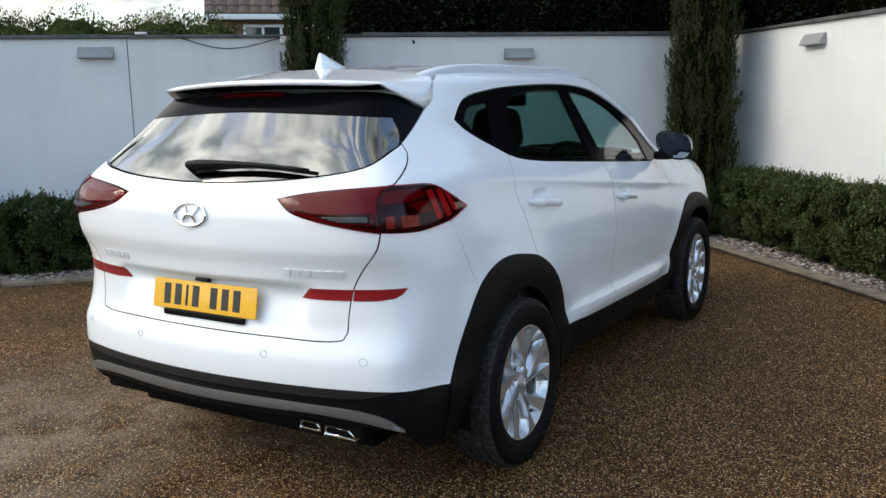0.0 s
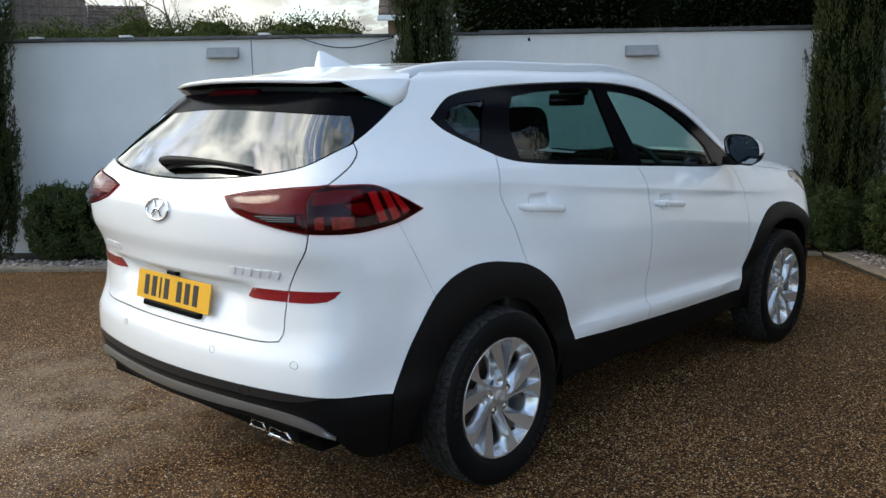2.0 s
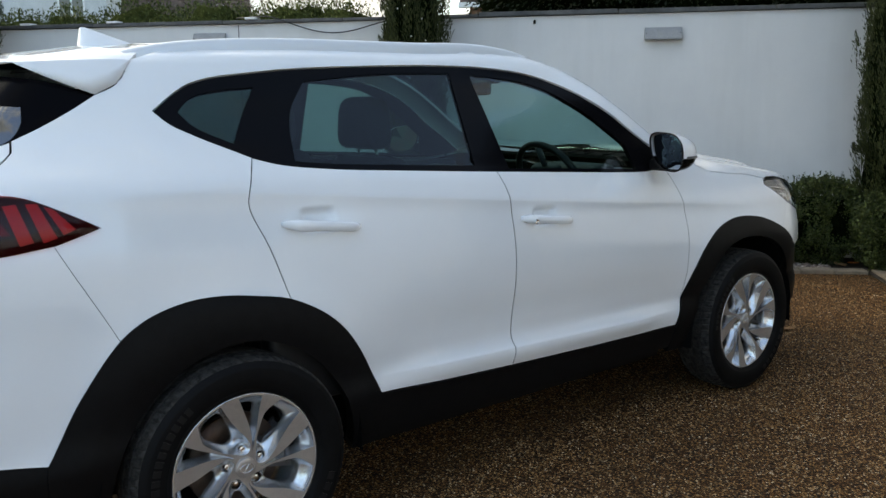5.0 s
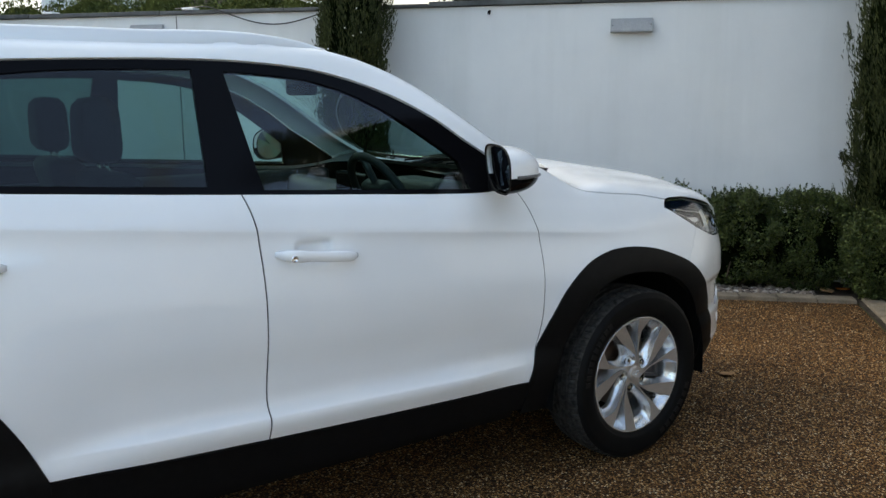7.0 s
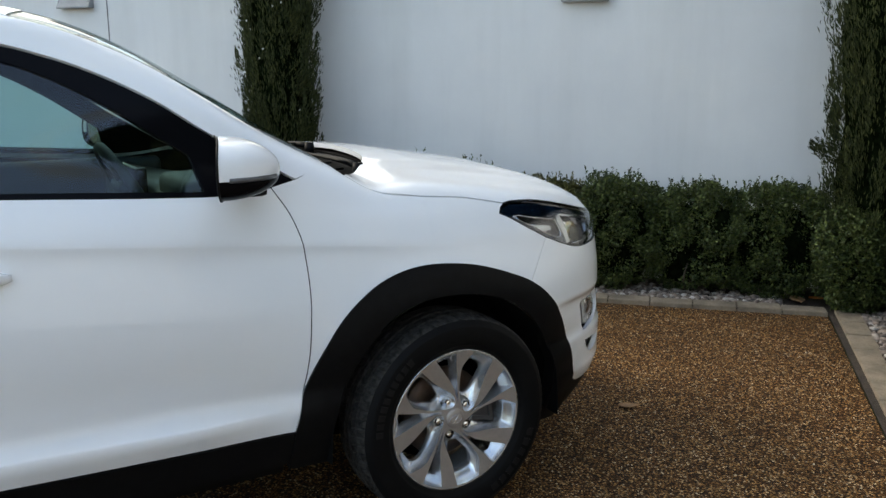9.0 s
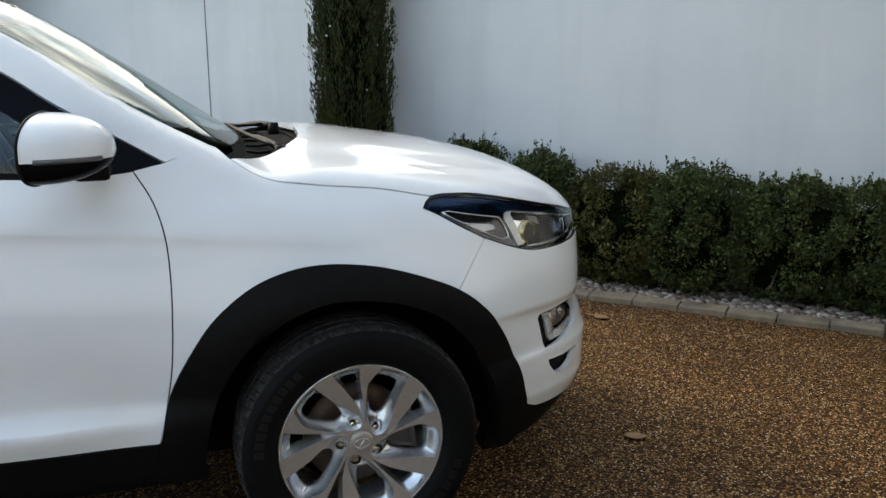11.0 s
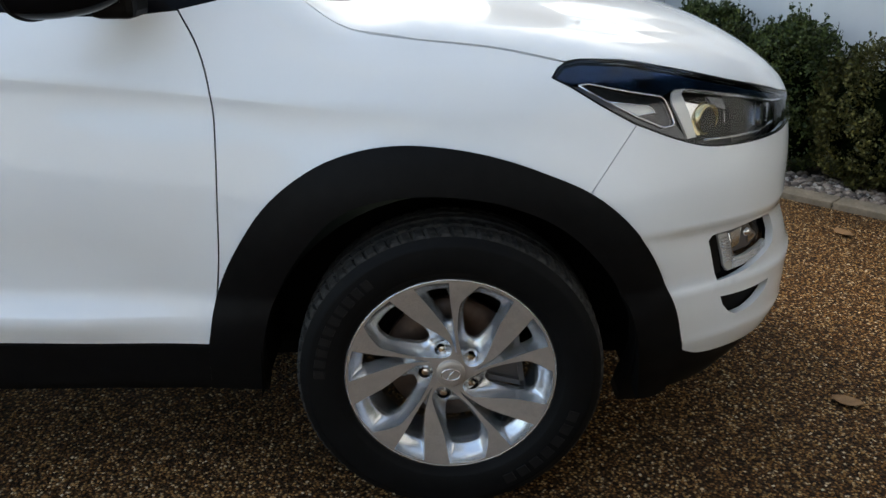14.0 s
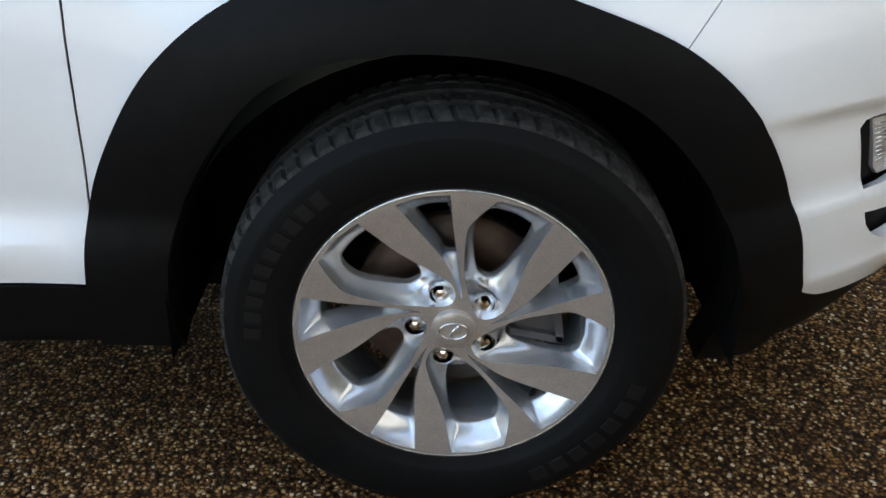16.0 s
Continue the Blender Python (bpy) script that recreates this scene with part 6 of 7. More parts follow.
def rim_mesh():
    """Alloy wheel: machined face cut by ten windows whose silver flanks run down into the barrel."""
    verts, faces, mats = [], [], []

    def add(v, f, m):
        k = len(verts)
        verts.extend(v)
        for q in f:
            faces.append(tuple(i + k for i in q))
            mats.append(m)
    # barrel with its rolled lip
    add(*revolve([(.0025, .2325), (.0035, .2345), (.0020, .2362), (-.006, .2368), (-.012, .232)], 120), 0)
    add(*revolve([(-.034, .214), (-.036, .2010), (-.040, .1995), (-.085, .1985), (-.13, .1965), (-.165, .206), (-.168, .224)], 120), 0)
    loops = []
    for k in range(5):
        for edge, hole in ((BIG_EDGE, BIG_HOLE), (SMALL_EDGE, SMALL_HOLE)):
            a, b = window_loop(edge, radians(72 * k)), window_loop(hole, radians(72 * k))
            loops.append(a)
            n = len(a)
            # rolled edge, hollow flank, then a straight wall into the barrel
            rings = []
            for t, drop in ((0, 0), (.035, .0022), (.12, .0085), (.28, .0165), (.50, .0235), (.74, .0285), (.93, .0320), (1.0, .0345), (1.0, .050)):
                q = a + (b - a) * t
                h = rim_height(np.hypot(a[:, 0], a[:, 1])) * (1 - t) + rim_height(np.hypot(b[:, 0], b[:, 1])) * t - drop
                rings.append(np.stack([h, q[:, 0], q[:, 1]], 1))
            v = [tuple(p) for ring in rings for p in ring]
            f = [(i * n + j, i * n + (j + 1) % n, (i + 1) * n + (j + 1) % n, (i + 1) * n + j) for i in range(len(rings) - 1) for j in range(n)]
            add(v, f, 0)
    # the machined face between the windows
    around_rim = np.linspace(0, 2 * math.pi, 240, endpoint=False)
    rim_loop = np.stack([.2328 * np.cos(around_rim), .2328 * np.sin(around_rim)], 1)
    gx, gy = np.meshgrid(np.arange(-.235, .236, .008), np.arange(-.235, .236, .008))
    grid = np.stack([gx.ravel(), gy.ravel()], 1)
    border = np.concatenate([rim_loop, *loops])
    keep = (np.hypot(grid[:, 0], grid[:, 1]) < .228) & (away(grid, border) > .003)
    for loop in loops:
        keep &= ~inside_of(loop, grid)
    pts = np.concatenate([border, grid[keep]])
    edges, k = [], 0
    for loop in [rim_loop, *loops]:
        edges += [(k + i, k + (i + 1) % len(loop)) for i in range(len(loop))]
        k += len(loop)
    vs, es, fs, *_ = delaunay_2d_cdt([Vector(p) for p in pts], edges, [], 0, 1e-7)
    uv = np.array([tuple(v) for v in vs])
    tri = np.array(fs)
    mid = uv[tri].mean(1)
    ok = np.hypot(mid[:, 0], mid[:, 1]) < .2328
    for loop in loops:
        ok &= ~inside_of(loop, mid)
    h = rim_height(np.hypot(uv[:, 0], uv[:, 1]))
    add([(float(x), float(p[0]), float(p[1])) for x, p in zip(h, uv)], [tuple(int(i) for i in t) for t in tri[ok]], 1)
    # hub behind the face
    add(*revolve([(-.030, .078), (-.046, .074), (-.060, .070), (-.085, .068)], 60), 0)
    me = bpy.data.meshes.new("rim")
    me.from_pydata(verts, [], faces)
    me.materials.append(ALLOY)
    me.materials.append(ALLOY_FACE)
    me.polygons.foreach_set("material_index", mats)
    bm = bmesh.new()
    bm.from_mesh(me)
    bmesh.ops.recalc_face_normals(bm, faces=bm.faces[:])
    bm.to_mesh(me)
    bm.free()
    smooth(me)
    return me


def tyre_mesh(hub_z):
    prof = [(-.170, .215), (-.178, .235), (-.192, .265), (-.196, .290), (-.190, .318), (-.178, .334)]
    outer = [(.006, .334), (.0155, .320), (.0185, .3165), (.0190, .3125), (.0205, .296), (.0195, .275), (.0150, .2570), (.0130, .2530), (.0100, .2510), (.0060, .2420), (.0000, .2350), (-.012, .230)]
    v1, f1 = revolve(outer, 160)
    v2, f2 = revolve(prof, 120)
    v, f = joined([(v1, f1), (v2, f2)])
    v = [(x, y, max(z, -hub_z + .001)) for x, y, z in v]
    return v, f


def tread_mesh(hub_z, n=78):
    """Ribs with cross sipes: four grooves round, shoulder blocks parted by slots."""
    prof = [(.006, .334), (.001, .3395), (-.008, .3425), (-.030, .3450), (-.032, .3385), (-.040, .3385), (-.042, .3460), (-.068, .3470), (-.070, .3395), (-.080, .3395), (-.082, .3470),
            (-.104, .3470), (-.106, .3395), (-.116, .3395), (-.118, .3460), (-.142, .3450), (-.144, .3385), (-.152, .3385), (-.154, .3440), (-.172, .3400), (-.178, .334)]
    shoulder = {1, 2, 3, 17, 18, 19}
    rows = []
    for i in range(n * 5):
        slot = i % 5 == 0
        rows.append([(x, r - (.0055 if slot and k in shoulder else (.003 if slot and k in (6, 7, 14, 15) else 0))) for k, (x, r) in enumerate(prof)])
    m = len(prof)
    verts, faces = [], []
    for i, row in enumerate(rows):
        a0 = 2 * math.pi * (i + (0.30 if i % 5 == 0 else 0)) / len(rows)
        for k, (x, r) in enumerate(row):
            a = a0 + (0.045 * (-.086 - x) / .086 if x > -.05 or x < -.13 else 0)
            verts.append((x, r * math.cos(a), max(r * math.sin(a), -hub_z + .0005)))
    for i in range(len(rows)):
        j = (i + 1) % len(rows)
        for k in range(m - 1):
            faces.append((i * m + k, i * m + k + 1, j * m + k + 1, j * m + k))
    return verts, faces


HUB_Z = .342
rim_data = rim_mesh()
tyre_data = None


def wheel(x, y, turn):
    w = new("wheel")
    w.parent = car
    w.matrix_basis = pose(x, y, HUB_Z, 0, 0, 0 if x > 0 else 180)
    spin = new("rim", rim_data)
    spin.parent = w
    spin.matrix_basis = pose(0, 0, 0, turn, 0, 0)
    global tyre_data
    if tyre_data is None:
        tyre_data = (mesh_of("tyre", *tyre_mesh(HUB_Z), RUBBER, True), mesh_of("tread", *tread_mesh(HUB_Z), TREAD, False))
    for nm, d in zip(("tyre", "tread"), tyre_data):
        ob = new(nm, d)
        ob.parent = w
    v, f = revolve([(-.115, .020), (-.095, .060), (-.095, .075), (-.088, .078), (-.088, .150), (-.110, .150), (-.110, .078)], 64)
    part("brake_disc", mesh_of("brake_disc", v, f, DISC, True), None, w, "rust-stained brake disc")
    cal = bmesh.new()
    bmesh.ops.create_cube(cal, size=1.0)
    for vert in cal.verts:
        a = radians(8) + vert.co.y * .75
        r = .125 + vert.co.z * .075
        vert.co = Vector((-.085 + vert.co.x * .05, r * math.cos(a), r * math.sin(a)))
    bmesh.ops.bevel(cal, geom=cal.edges[:], offset=.012, segments=2, affect='EDGES')
    part("brake_caliper", cal, LAMP_GREY, w, "grey cast brake caliper")
    v, f = revolve([(-.19, .03), (-.185, .19)], 40)
    part("back_plate", mesh_of("back_plate", v, f, DARK, True), None, w)
    v, f = revolve([(-.0085, .0), (-.0078, .018), (-.0085, .0300), (-.0100, .0318), (-.0180, .0330)], 48)
    cap = part("centre_cap", mesh_of("centre_cap", v, f, ALLOY_FACE, True), None, w, "machined grey centre cap")
    ring = []
    for i in range(28):
        t = 2 * math.pi * i / 28
        ring.append((-.0070, .0215 * math.cos(t), .0138 * math.sin(t)))
    v, f = tube(ring + ring[:2], .0014, 6, False)
    part("cap_emblem", mesh_of("cap_emblem", v, f, CHROME, True), None, w, "small chrome oval emblem")
    slash = tube([(-.0072, -.007, -.010), (-.0065, -.0015, 0), (-.0072, .007, .010)], .0022, 6)
    part("cap_emblem", mesh_of("cap_emblem", *slash, CHROME, True), None, w)
    for k in range(5):
        a = radians(turn + 28 + 72 * k)
        cy, cz = .0575 * math.cos(a), .0575 * math.sin(a)
        # black recess walls: the shade deep in the nut holes put into the colour
        for nm, profile, mat in (("nut_ring", [(-.032, .0185), (-.0235, .0172), (-.0225, .0164), (-.0245, .0156)], ALLOY), ("nut_recess", [(-.0245, .0156), (-.036, .0140), (-.044, .0135), (-.044, 0)], GLOSS_BLACK)):
            v, f = revolve(profile, 32)
            part(nm, mesh_of(nm, [(p, q + cy, r + cz) for p, q, r in v], f, mat, True), None, w)
        v, f = revolve([(-.042, .0105), (-.030, .0100), (-.024, .0085), (-.0225, .004), (-.0225, 0)], 6)
        part("wheel_nut", mesh_of("wheel_nut", [(p, q + cy, r + cz) for p, q, r in v], f, CHROME), None, w, "chrome wheel nut")
    a = radians(turn - 163 + 36)
    v, f = tube([(-.045, .190 * math.cos(a), .190 * math.sin(a)), (-.020, .176 * math.cos(a), .176 * math.sin(a)), (-.010, .170 * math.cos(a), .170 * math.sin(a))], [.006, .005, .0035], 8)
    part("valve", mesh_of("valve", v, f, RUBBER, True), None, w)
    # raised bars where the side wall carries moulded lettering
    for start, count, size in ((-62, 7, 7.2), (128, 10, 5.4)):
        for k in range(count):
            c0 = radians(turn * 0 + start + k * size)
            vs, fs = [], []
            for t in (-.34, .34):
                for r, x in ((.277, .0165), (.2785, .0218), (.3015, .0222), (.303, .0175)):
                    ang = c0 + radians(size) * t
                    vs.append((x, r * math.cos(ang), r * math.sin(ang)))
            fs = [(0, 1, 5, 4), (1, 2, 6, 5), (2, 3, 7, 6), (0, 3, 2, 1), (4, 5, 6, 7)]
            part("moulded_bar", mesh_of("moulded_bar", vs, fs, MOULDED), None, w)
    return w


wheel(.898, 2.67, 82)
wheel(.898, 0.0, 66)
wheel(-.898, 2.67, 75)
wheel(-.898, 0.0, 20)


# ---- lamps ----
def chart_poly(points, step=.01):
    return outline(*[[a, b] for a, b in zip(points, points[1:] + points[:1])], step=step)


def tail_lamp(flip):
    outer_o = outline(pick(LAMP, (-.681, 1.208), (-.362, 1.106)), pick(LAMP_UNDER, (-.362, 1.106), (-.729, 1.061)), SPLIT[::-1])
    inner_o = outline(pick(LAMP, (-1.037, 1.164), (-.681, 1.208)), SPLIT, pick(LAMP_UNDER, (-.729, 1.061), (-1.037, 1.164)))
    how = dict(flip=flip, gap=.0015)
    lamp = part("tail_lamp", sheet("tail_lamp", outer_o, DEEP_RED, lift=-.001, deep=.03, step=.02, **how), None, car, "dark red wrap-round tail lamp")
    side_tag = [("light_bar", [(-.566, 1.180), (-.541, 1.183), (-.505, 1.084), (-.531, 1.078)], BRIGHT_RED), ("light_bar", [(-.523, 1.182), (-.499, 1.180), (-.458, 1.090), (-.486, 1.081)], BRIGHT_RED),
                ("light_bar", [(-.486, 1.172), (-.466, 1.163), (-.419, 1.108), (-.445, 1.097)], BRIGHT_RED), ("red_band", [(-.716, 1.187), (-.656, 1.194), (-.585, 1.190), (-.578, 1.166), (-.64, 1.152), (-.722, 1.150)], RED_LENS),
                ("red_band", [(-.64, 1.145), (-.575, 1.150), (-.548, 1.106), (-.60, 1.11)], RED_LENS),
                ("indicator", [(-.715, 1.112), (-.690, 1.114), (-.690, 1.074), (-.712, 1.074)], AMBER), ("indicator", [(-.672, 1.112), (-.610, 1.106), (-.610, 1.072), (-.668, 1.071)], AMBER)]
    for nm, pts, mat in side_tag:
        part(nm, sheet(nm, chart_poly(pts), mat, lift=.0046, deep=.002, step=.02, flip=flip, gap=0.0), None, lamp)
    inner = part("gate_lamp", sheet("gate_lamp", inner_o, RED_LENS, lift=-.001, deep=.03, step=.02, **how), None, tailgate, "dark red inner tail lamp on the tailgate")
    part("reversing_light", sheet("reversing_light", chart_poly([(-.895, 1.108), (-.756, 1.115), (-.754, 1.095), (-.825, 1.094)], .006), GLOSS_BLACK, lift=.0205, deep=.004, step=.02, flip=flip, gap=0.0), None, inner, "clear reversing light strip")
    for z0, s0 in ((1.1085, -.880), (1.1035, -.862), (1.0985, -.842)):
        part("reversing_louvre", sheet("reversing_louvre", chart_poly([(s0, z0 + .0012), (-.760, z0 + .003), (-.760, z0 + .0005), (s0, z0 - .0012)], .006), LAMP_GREY, lift=.0215, deep=.002, step=.02, flip=flip, gap=0.0), None, inner)
    for nm, pts, mat in (
                         ("dark_band", [(-.985, 1.137), (-.915, 1.118), (-.744, 1.124), (-.742, 1.119), (-.905, 1.112), (-.975, 1.128)], DEEP_RED),
                         ("dark_band", [(-.745, 1.118), (-.741, 1.118), (-.737, 1.070), (-.80, 1.082), (-.90, 1.104), (-.83, 1.088), (-.747, 1.088)], DEEP_RED)):
        part(nm, sheet(nm, chart_poly(pts, .006), mat, lift=.0046, deep=.002, step=.02, flip=flip, gap=0.0), None, inner)
    part("lens_cover", sheet("lens_cover", outer_o, RED_COVER, lift=.010, deep=.012, step=.02, bulge=.010, **how), None, lamp, "glossy smoked red lens")
    part("lens_cover", sheet("lens_cover", inner_o, RED_COVER, lift=.010, deep=.012, step=.02, bulge=.010, **how), None, inner, "glossy smoked red lens")


def head_lamp(flip):
    edge = outline(HEAD_TOP, HEAD_NOSE[::-1], HEAD_LOW[::-1])
    lamp = part("head_lamp", sheet("head_lamp", edge, GLOSS_BLACK, lift=-.034, deep=.006, step=.03, flip=flip, gap=-.004), None, car, "dark headlamp with clear lens and silver reflectors")
    sgn = -1 if flip else 1

    def bit(nm, pts, mat, lift, label="", deep=.006, soft=None):
        part(nm, sheet(nm, soft or chart_poly(pts), mat, lift=lift, deep=deep, step=.02, flip=flip, gap=0.0), None, lamp, label)

    def wire(nm, pts, radius, depth, mat):
        """A thin bright rim that follows points under the lens."""
        path = around(np.array([q for a, b in zip(pts, pts[1:]) for q in (a, tuple(.5 * (np.array(a) + np.array(b))))] + [pts[-1]]))
        nr = normals_at(path)
        part(nm, mesh_of(nm, *tube([(sgn * (p[0] - n[0] * depth), p[1] - n[1] * depth, p[2] - n[2] * depth) for p, n in zip(path, nr)], radius, 6), mat, True), None, lamp)
    # dark hood over the bowls and the grey frame under them
    bit("lamp_hood", [(2.900, .992), (2.918, 1.008), (2.953, 1.014), (3.050, 1.010), (3.165, .990), (3.330, .954), (3.480, .920), (3.560, .902), (3.470, .912), (3.320, .942), (3.190, .962), (3.160, .962), (3.130, .952), (2.970, .982), (2.930, .978)], HOOD_SHEEN, -.006, "black upper hood of the lamp")
    bit("lower_bezel", [(2.918, .978), (2.955, .972), (3.060, .910), (3.120, .884), (3.155, .890), (3.182, .856), (3.225, .848), (3.222, .843), (3.150, .863), (3.060, .898), (2.982, .941)], LAMP_GREY, -.008, "grey lower frame of the lamp")
    ind = [(2.945, .976), (2.968, .979), (3.035, .966), (3.124, .951), (3.132, .944), (3.149, .896), (3.143, .889), (3.120, .888), (3.061, .914), (2.995, .949), (2.945, .976)]
    bit("indicator_bowl", ind[:-1], LAMP_DARK, -.016, "smoked indicator bowl")
    bit("indicator_reflector", [(3.001, .946), (3.090, .935), (3.100, .930), (3.106, .920), (3.064, .915)], RUN_LIGHT, -.011, "pale indicator reflector")
    wire("indicator_rim", ind, .0020, .006, CHROME)
    wire("reflector_rim", [(3.001, .946), (3.090, .935), (3.100, .930), (3.106, .920), (3.064, .915), (3.001, .946)], .0012, .009, CHROME)
    bit("light_guide", [(3.150, .946), (3.156, .958), (3.167, .964), (3.189, .965), (3.177, .953), (3.204, .862), (3.182, .860), (3.150, .933)], RUN_LIGHT, -.008, "white light guide bar")
    bit("light_guide", [(3.189, .965), (3.319, .946), (3.466, .917), (3.550, .900), (3.475, .907), (3.314, .938), (3.185, .957)], LAMP_SILVER, -.009)
    bit("reflector_side", [(3.190, .940), (3.231, .930), (3.230, .899), (3.199, .898)], LAMP_SILVER, -.022, "bright reflector beside the projector")
    bit("reflector_side", [(3.199, .897), (3.228, .898), (3.223, .863), (3.213, .866)], BRASS, -.020, "straw-coloured reflector wall")
    bit("reflector_side", [(3.256, .925), (3.303, .910), (3.304, .884), (3.284, .860), (3.262, .860)], LAMP_SILVER, -.026)
    bit("shutter_box", [(3.248, .944), (3.290, .936), (3.296, .912), (3.258, .926)], LAMP_GREY, -.014)
    bit("reflector_step", [(3.372, .925), (3.430, .912), (3.424, .868), (3.368, .862)], LAMP_DARK, -.020)
    for s0 in (3.395, 3.425, 3.450):
        bit("reflector_fin", [(s0, .908), (s0 + .009, .906), (s0 - .006, .866), (s0 - .015, .866)], LAMP_SILVER, -.014)
    wire("lower_strip", [(3.222, .854), (3.300, .852), (3.397, .854), (3.454, .864)], .0026, .008, LAMP_SILVER)
    c = around(np.array([[3.246, .892]]))[0]
    n = normals_at(around(np.array([[3.246, .892]])))[0]
    v, f = revolve([(-.012, .036), (.004, .034), (.006, .029), (-.004, .025)], 40)
    ob = part("projector_ring", mesh_of("projector_ring", v, f, BRASS, True), None, lamp, "straw-coloured ring round the projector")
    facing = Vector((sgn * n[0], n[1] * 1.4, 0)).normalized()
    m = facing.to_track_quat('X', 'Z').to_matrix().to_4x4()
    m.translation = Vector((sgn * (c[0] - n[0] * .022), c[1] - n[1] * .022, c[2] - .002))
    ob.matrix_basis = m
    lens = bmesh.new()
    bmesh.ops.create_uvsphere(lens, u_segments=24, v_segments=12, radius=.028)
    ball = part("projector_lens", lens, CLEAR_GLASS, lamp, "round glass projector lens", shade=True)
    ball.matrix_basis = m @ Matrix.Translation((-.015, 0, 0))
    wire("lens_seal", [*HEAD_LOW[::-1], *HEAD_TOP[1:]], .0045, .004, GLOSS_BLACK)
    part("lamp_lens", sheet("lamp_lens", edge, CLEAR, lift=.002, deep=.012, step=.03, flip=flip, gap=.001), None, lamp, "clear moulded lens cover")


CLEAR_GLASS = material("solid_lamp_glass", (0.9, 0.92, 0.9), 0.02, 0.0, 0.0, Transmission_Weight=1.0, IOR=1.5)


def fog_lamp(flip):
    lamp = part("fog_lamp", sheet("fog_lamp", fog_hole, GLOSS_BLACK, lift=-.028, deep=.004, step=.02, flip=flip, gap=-.006), None, car, "front fog lamp in a black recess")

    def bit(nm, pts, mat, lift, label="", deep=.008):
        part(nm, sheet(nm, chart_poly(pts), mat, lift=lift, deep=deep, step=.015, flip=flip, gap=0.0), None, lamp, label)
    bit("recess_wall", [(3.258, .624), (3.284, .628), (3.318, .532), (3.296, .524)], PLASTIC, -.014)
    strip = [(3.288, .625), (3.317, .626), (3.340, .575), (3.350, .553), (3.393, .554), (3.432, .565), (3.470, .577), (3.478, .560), (3.441, .542), (3.389, .532), (3.338, .529), (3.325, .540)]
    bit("running_light", strip, RUN_LIGHT, -.012, "clear L-shaped running light")
    sgn = -1 if flip else 1

    def rod(nm, pts, radius, depth, mat):
        path = around(np.array(pts))
        nr = normals_at(path)
        part(nm, mesh_of(nm, *tube([(sgn * (p[0] - n[0] * depth), p[1] - n[1] * depth, p[2] - n[2] * depth) for p, n in zip(path, nr)], radius, 6), mat, True), None, lamp)
    # moulded ribs across the running light, and its bright rim
    for k in range(9):
        t = k / 8
        rod("light_rib", [(3.292 + .030 * t, .618 - .066 * t), (3.316 + .026 * t, .616 - .060 * t)], .0016, .010, CHROME)
    for k in range(4):
        rod("light_rib", [(3.345 + .002 * k, .549 - .005 * k), (3.395, .551 - .005 * k), (3.435, .562 - .006 * k), (3.472, .574 - .005 * k)], .0014, .010, CHROME)
    rod("light_rim", [(3.317, .626), (3.340, .575), (3.350, .553)], .0018, .008, CHROME)
    bit("fog_bowl", [(3.328, .622), (3.375, .632), (3.409, .628), (3.452, .590), (3.419, .569), (3.356, .565)], LAMP_GREY, -.024, "grey fog lamp bowl")
    bit("fog_reflector", [(3.338, .620), (3.378, .627), (3.372, .586), (3.352, .576)], LAMP_SILVER, -.020)
    bit("fog_reflector", [(3.398, .624), (3.414, .614), (3.436, .590), (3.410, .580)], LAMP_SILVER, -.020)
    c = around(np.array([[3.392, .612]]))[0]
    bm = bmesh.new()
    bmesh.ops.create_uvsphere(bm, u_segments=16, v_segments=10, radius=.011)
    bm.transform(Matrix.Translation((sgn * (c[0] - .014), c[1] - .012, c[2])))
    part("bulb", bm, CHROME, lamp, shade=True)
    part("fog_lens", sheet("fog_lens", chart_poly([(3.326, .624), (3.375, .634), (3.411, .630), (3.456, .589), (3.420, .567), (3.353, .563)]), CLEAR, lift=-.009, deep=.006, step=.02, flip=flip, gap=0.0), None, lamp, "clear fog lamp lens")
    part("lower_intake", sheet("lower_intake", intake_hole, PLASTIC, lift=-.025, deep=.004, step=.02, flip=flip, gap=-.006), None, car, "black lower intake blank")


for flip in (False, True):
    tail_lamp(flip)
    head_lamp(flip)
    fog_lamp(flip)
    part("reflector", sheet("reflector", outline([(-.650, .868), (-.803, .863)], [(-.803, .863), (-.808, .822)], [(-.808, .822), (-.729, .825), (-.690, .832), (-.668, .845), (-.650, .868)]), REFLECTOR, lift=.002, deep=.01, flip=flip, gap=.0005), None, car, "red bumper reflector")
    part("reflector", sheet("reflector", chart_poly([(-.805, .863), (-.944, .860), (-.977, .818), (-.812, .822)]), REFLECTOR, lift=.002, deep=.01, flip=flip, gap=.001), None, tailgate, "red tailgate reflector")
brake = part("brake_light", sheet("brake_light", chart_poly([(-1.14, 1.532), (BACK, 1.536), (2 * BACK + 1.14, 1.532), (2 * BACK + 1.14, 1.512), (BACK, 1.514), (-1.14, 1.512)]), DEEP_RED, lift=-.004, deep=.01, gap=0.0), None, tailgate, "dark red high brake light strip")
for k in range(14):
    s0 = -1.18 - k * .033
    part("brake_led", sheet("brake_led", chart_poly([(s0, 1.527), (s0 - .02, 1.527), (s0 - .02, 1.519), (s0, 1.519)]), RED_LENS, lift=-.003, deep=.003, step=.01, gap=0.0), None, tailgate)


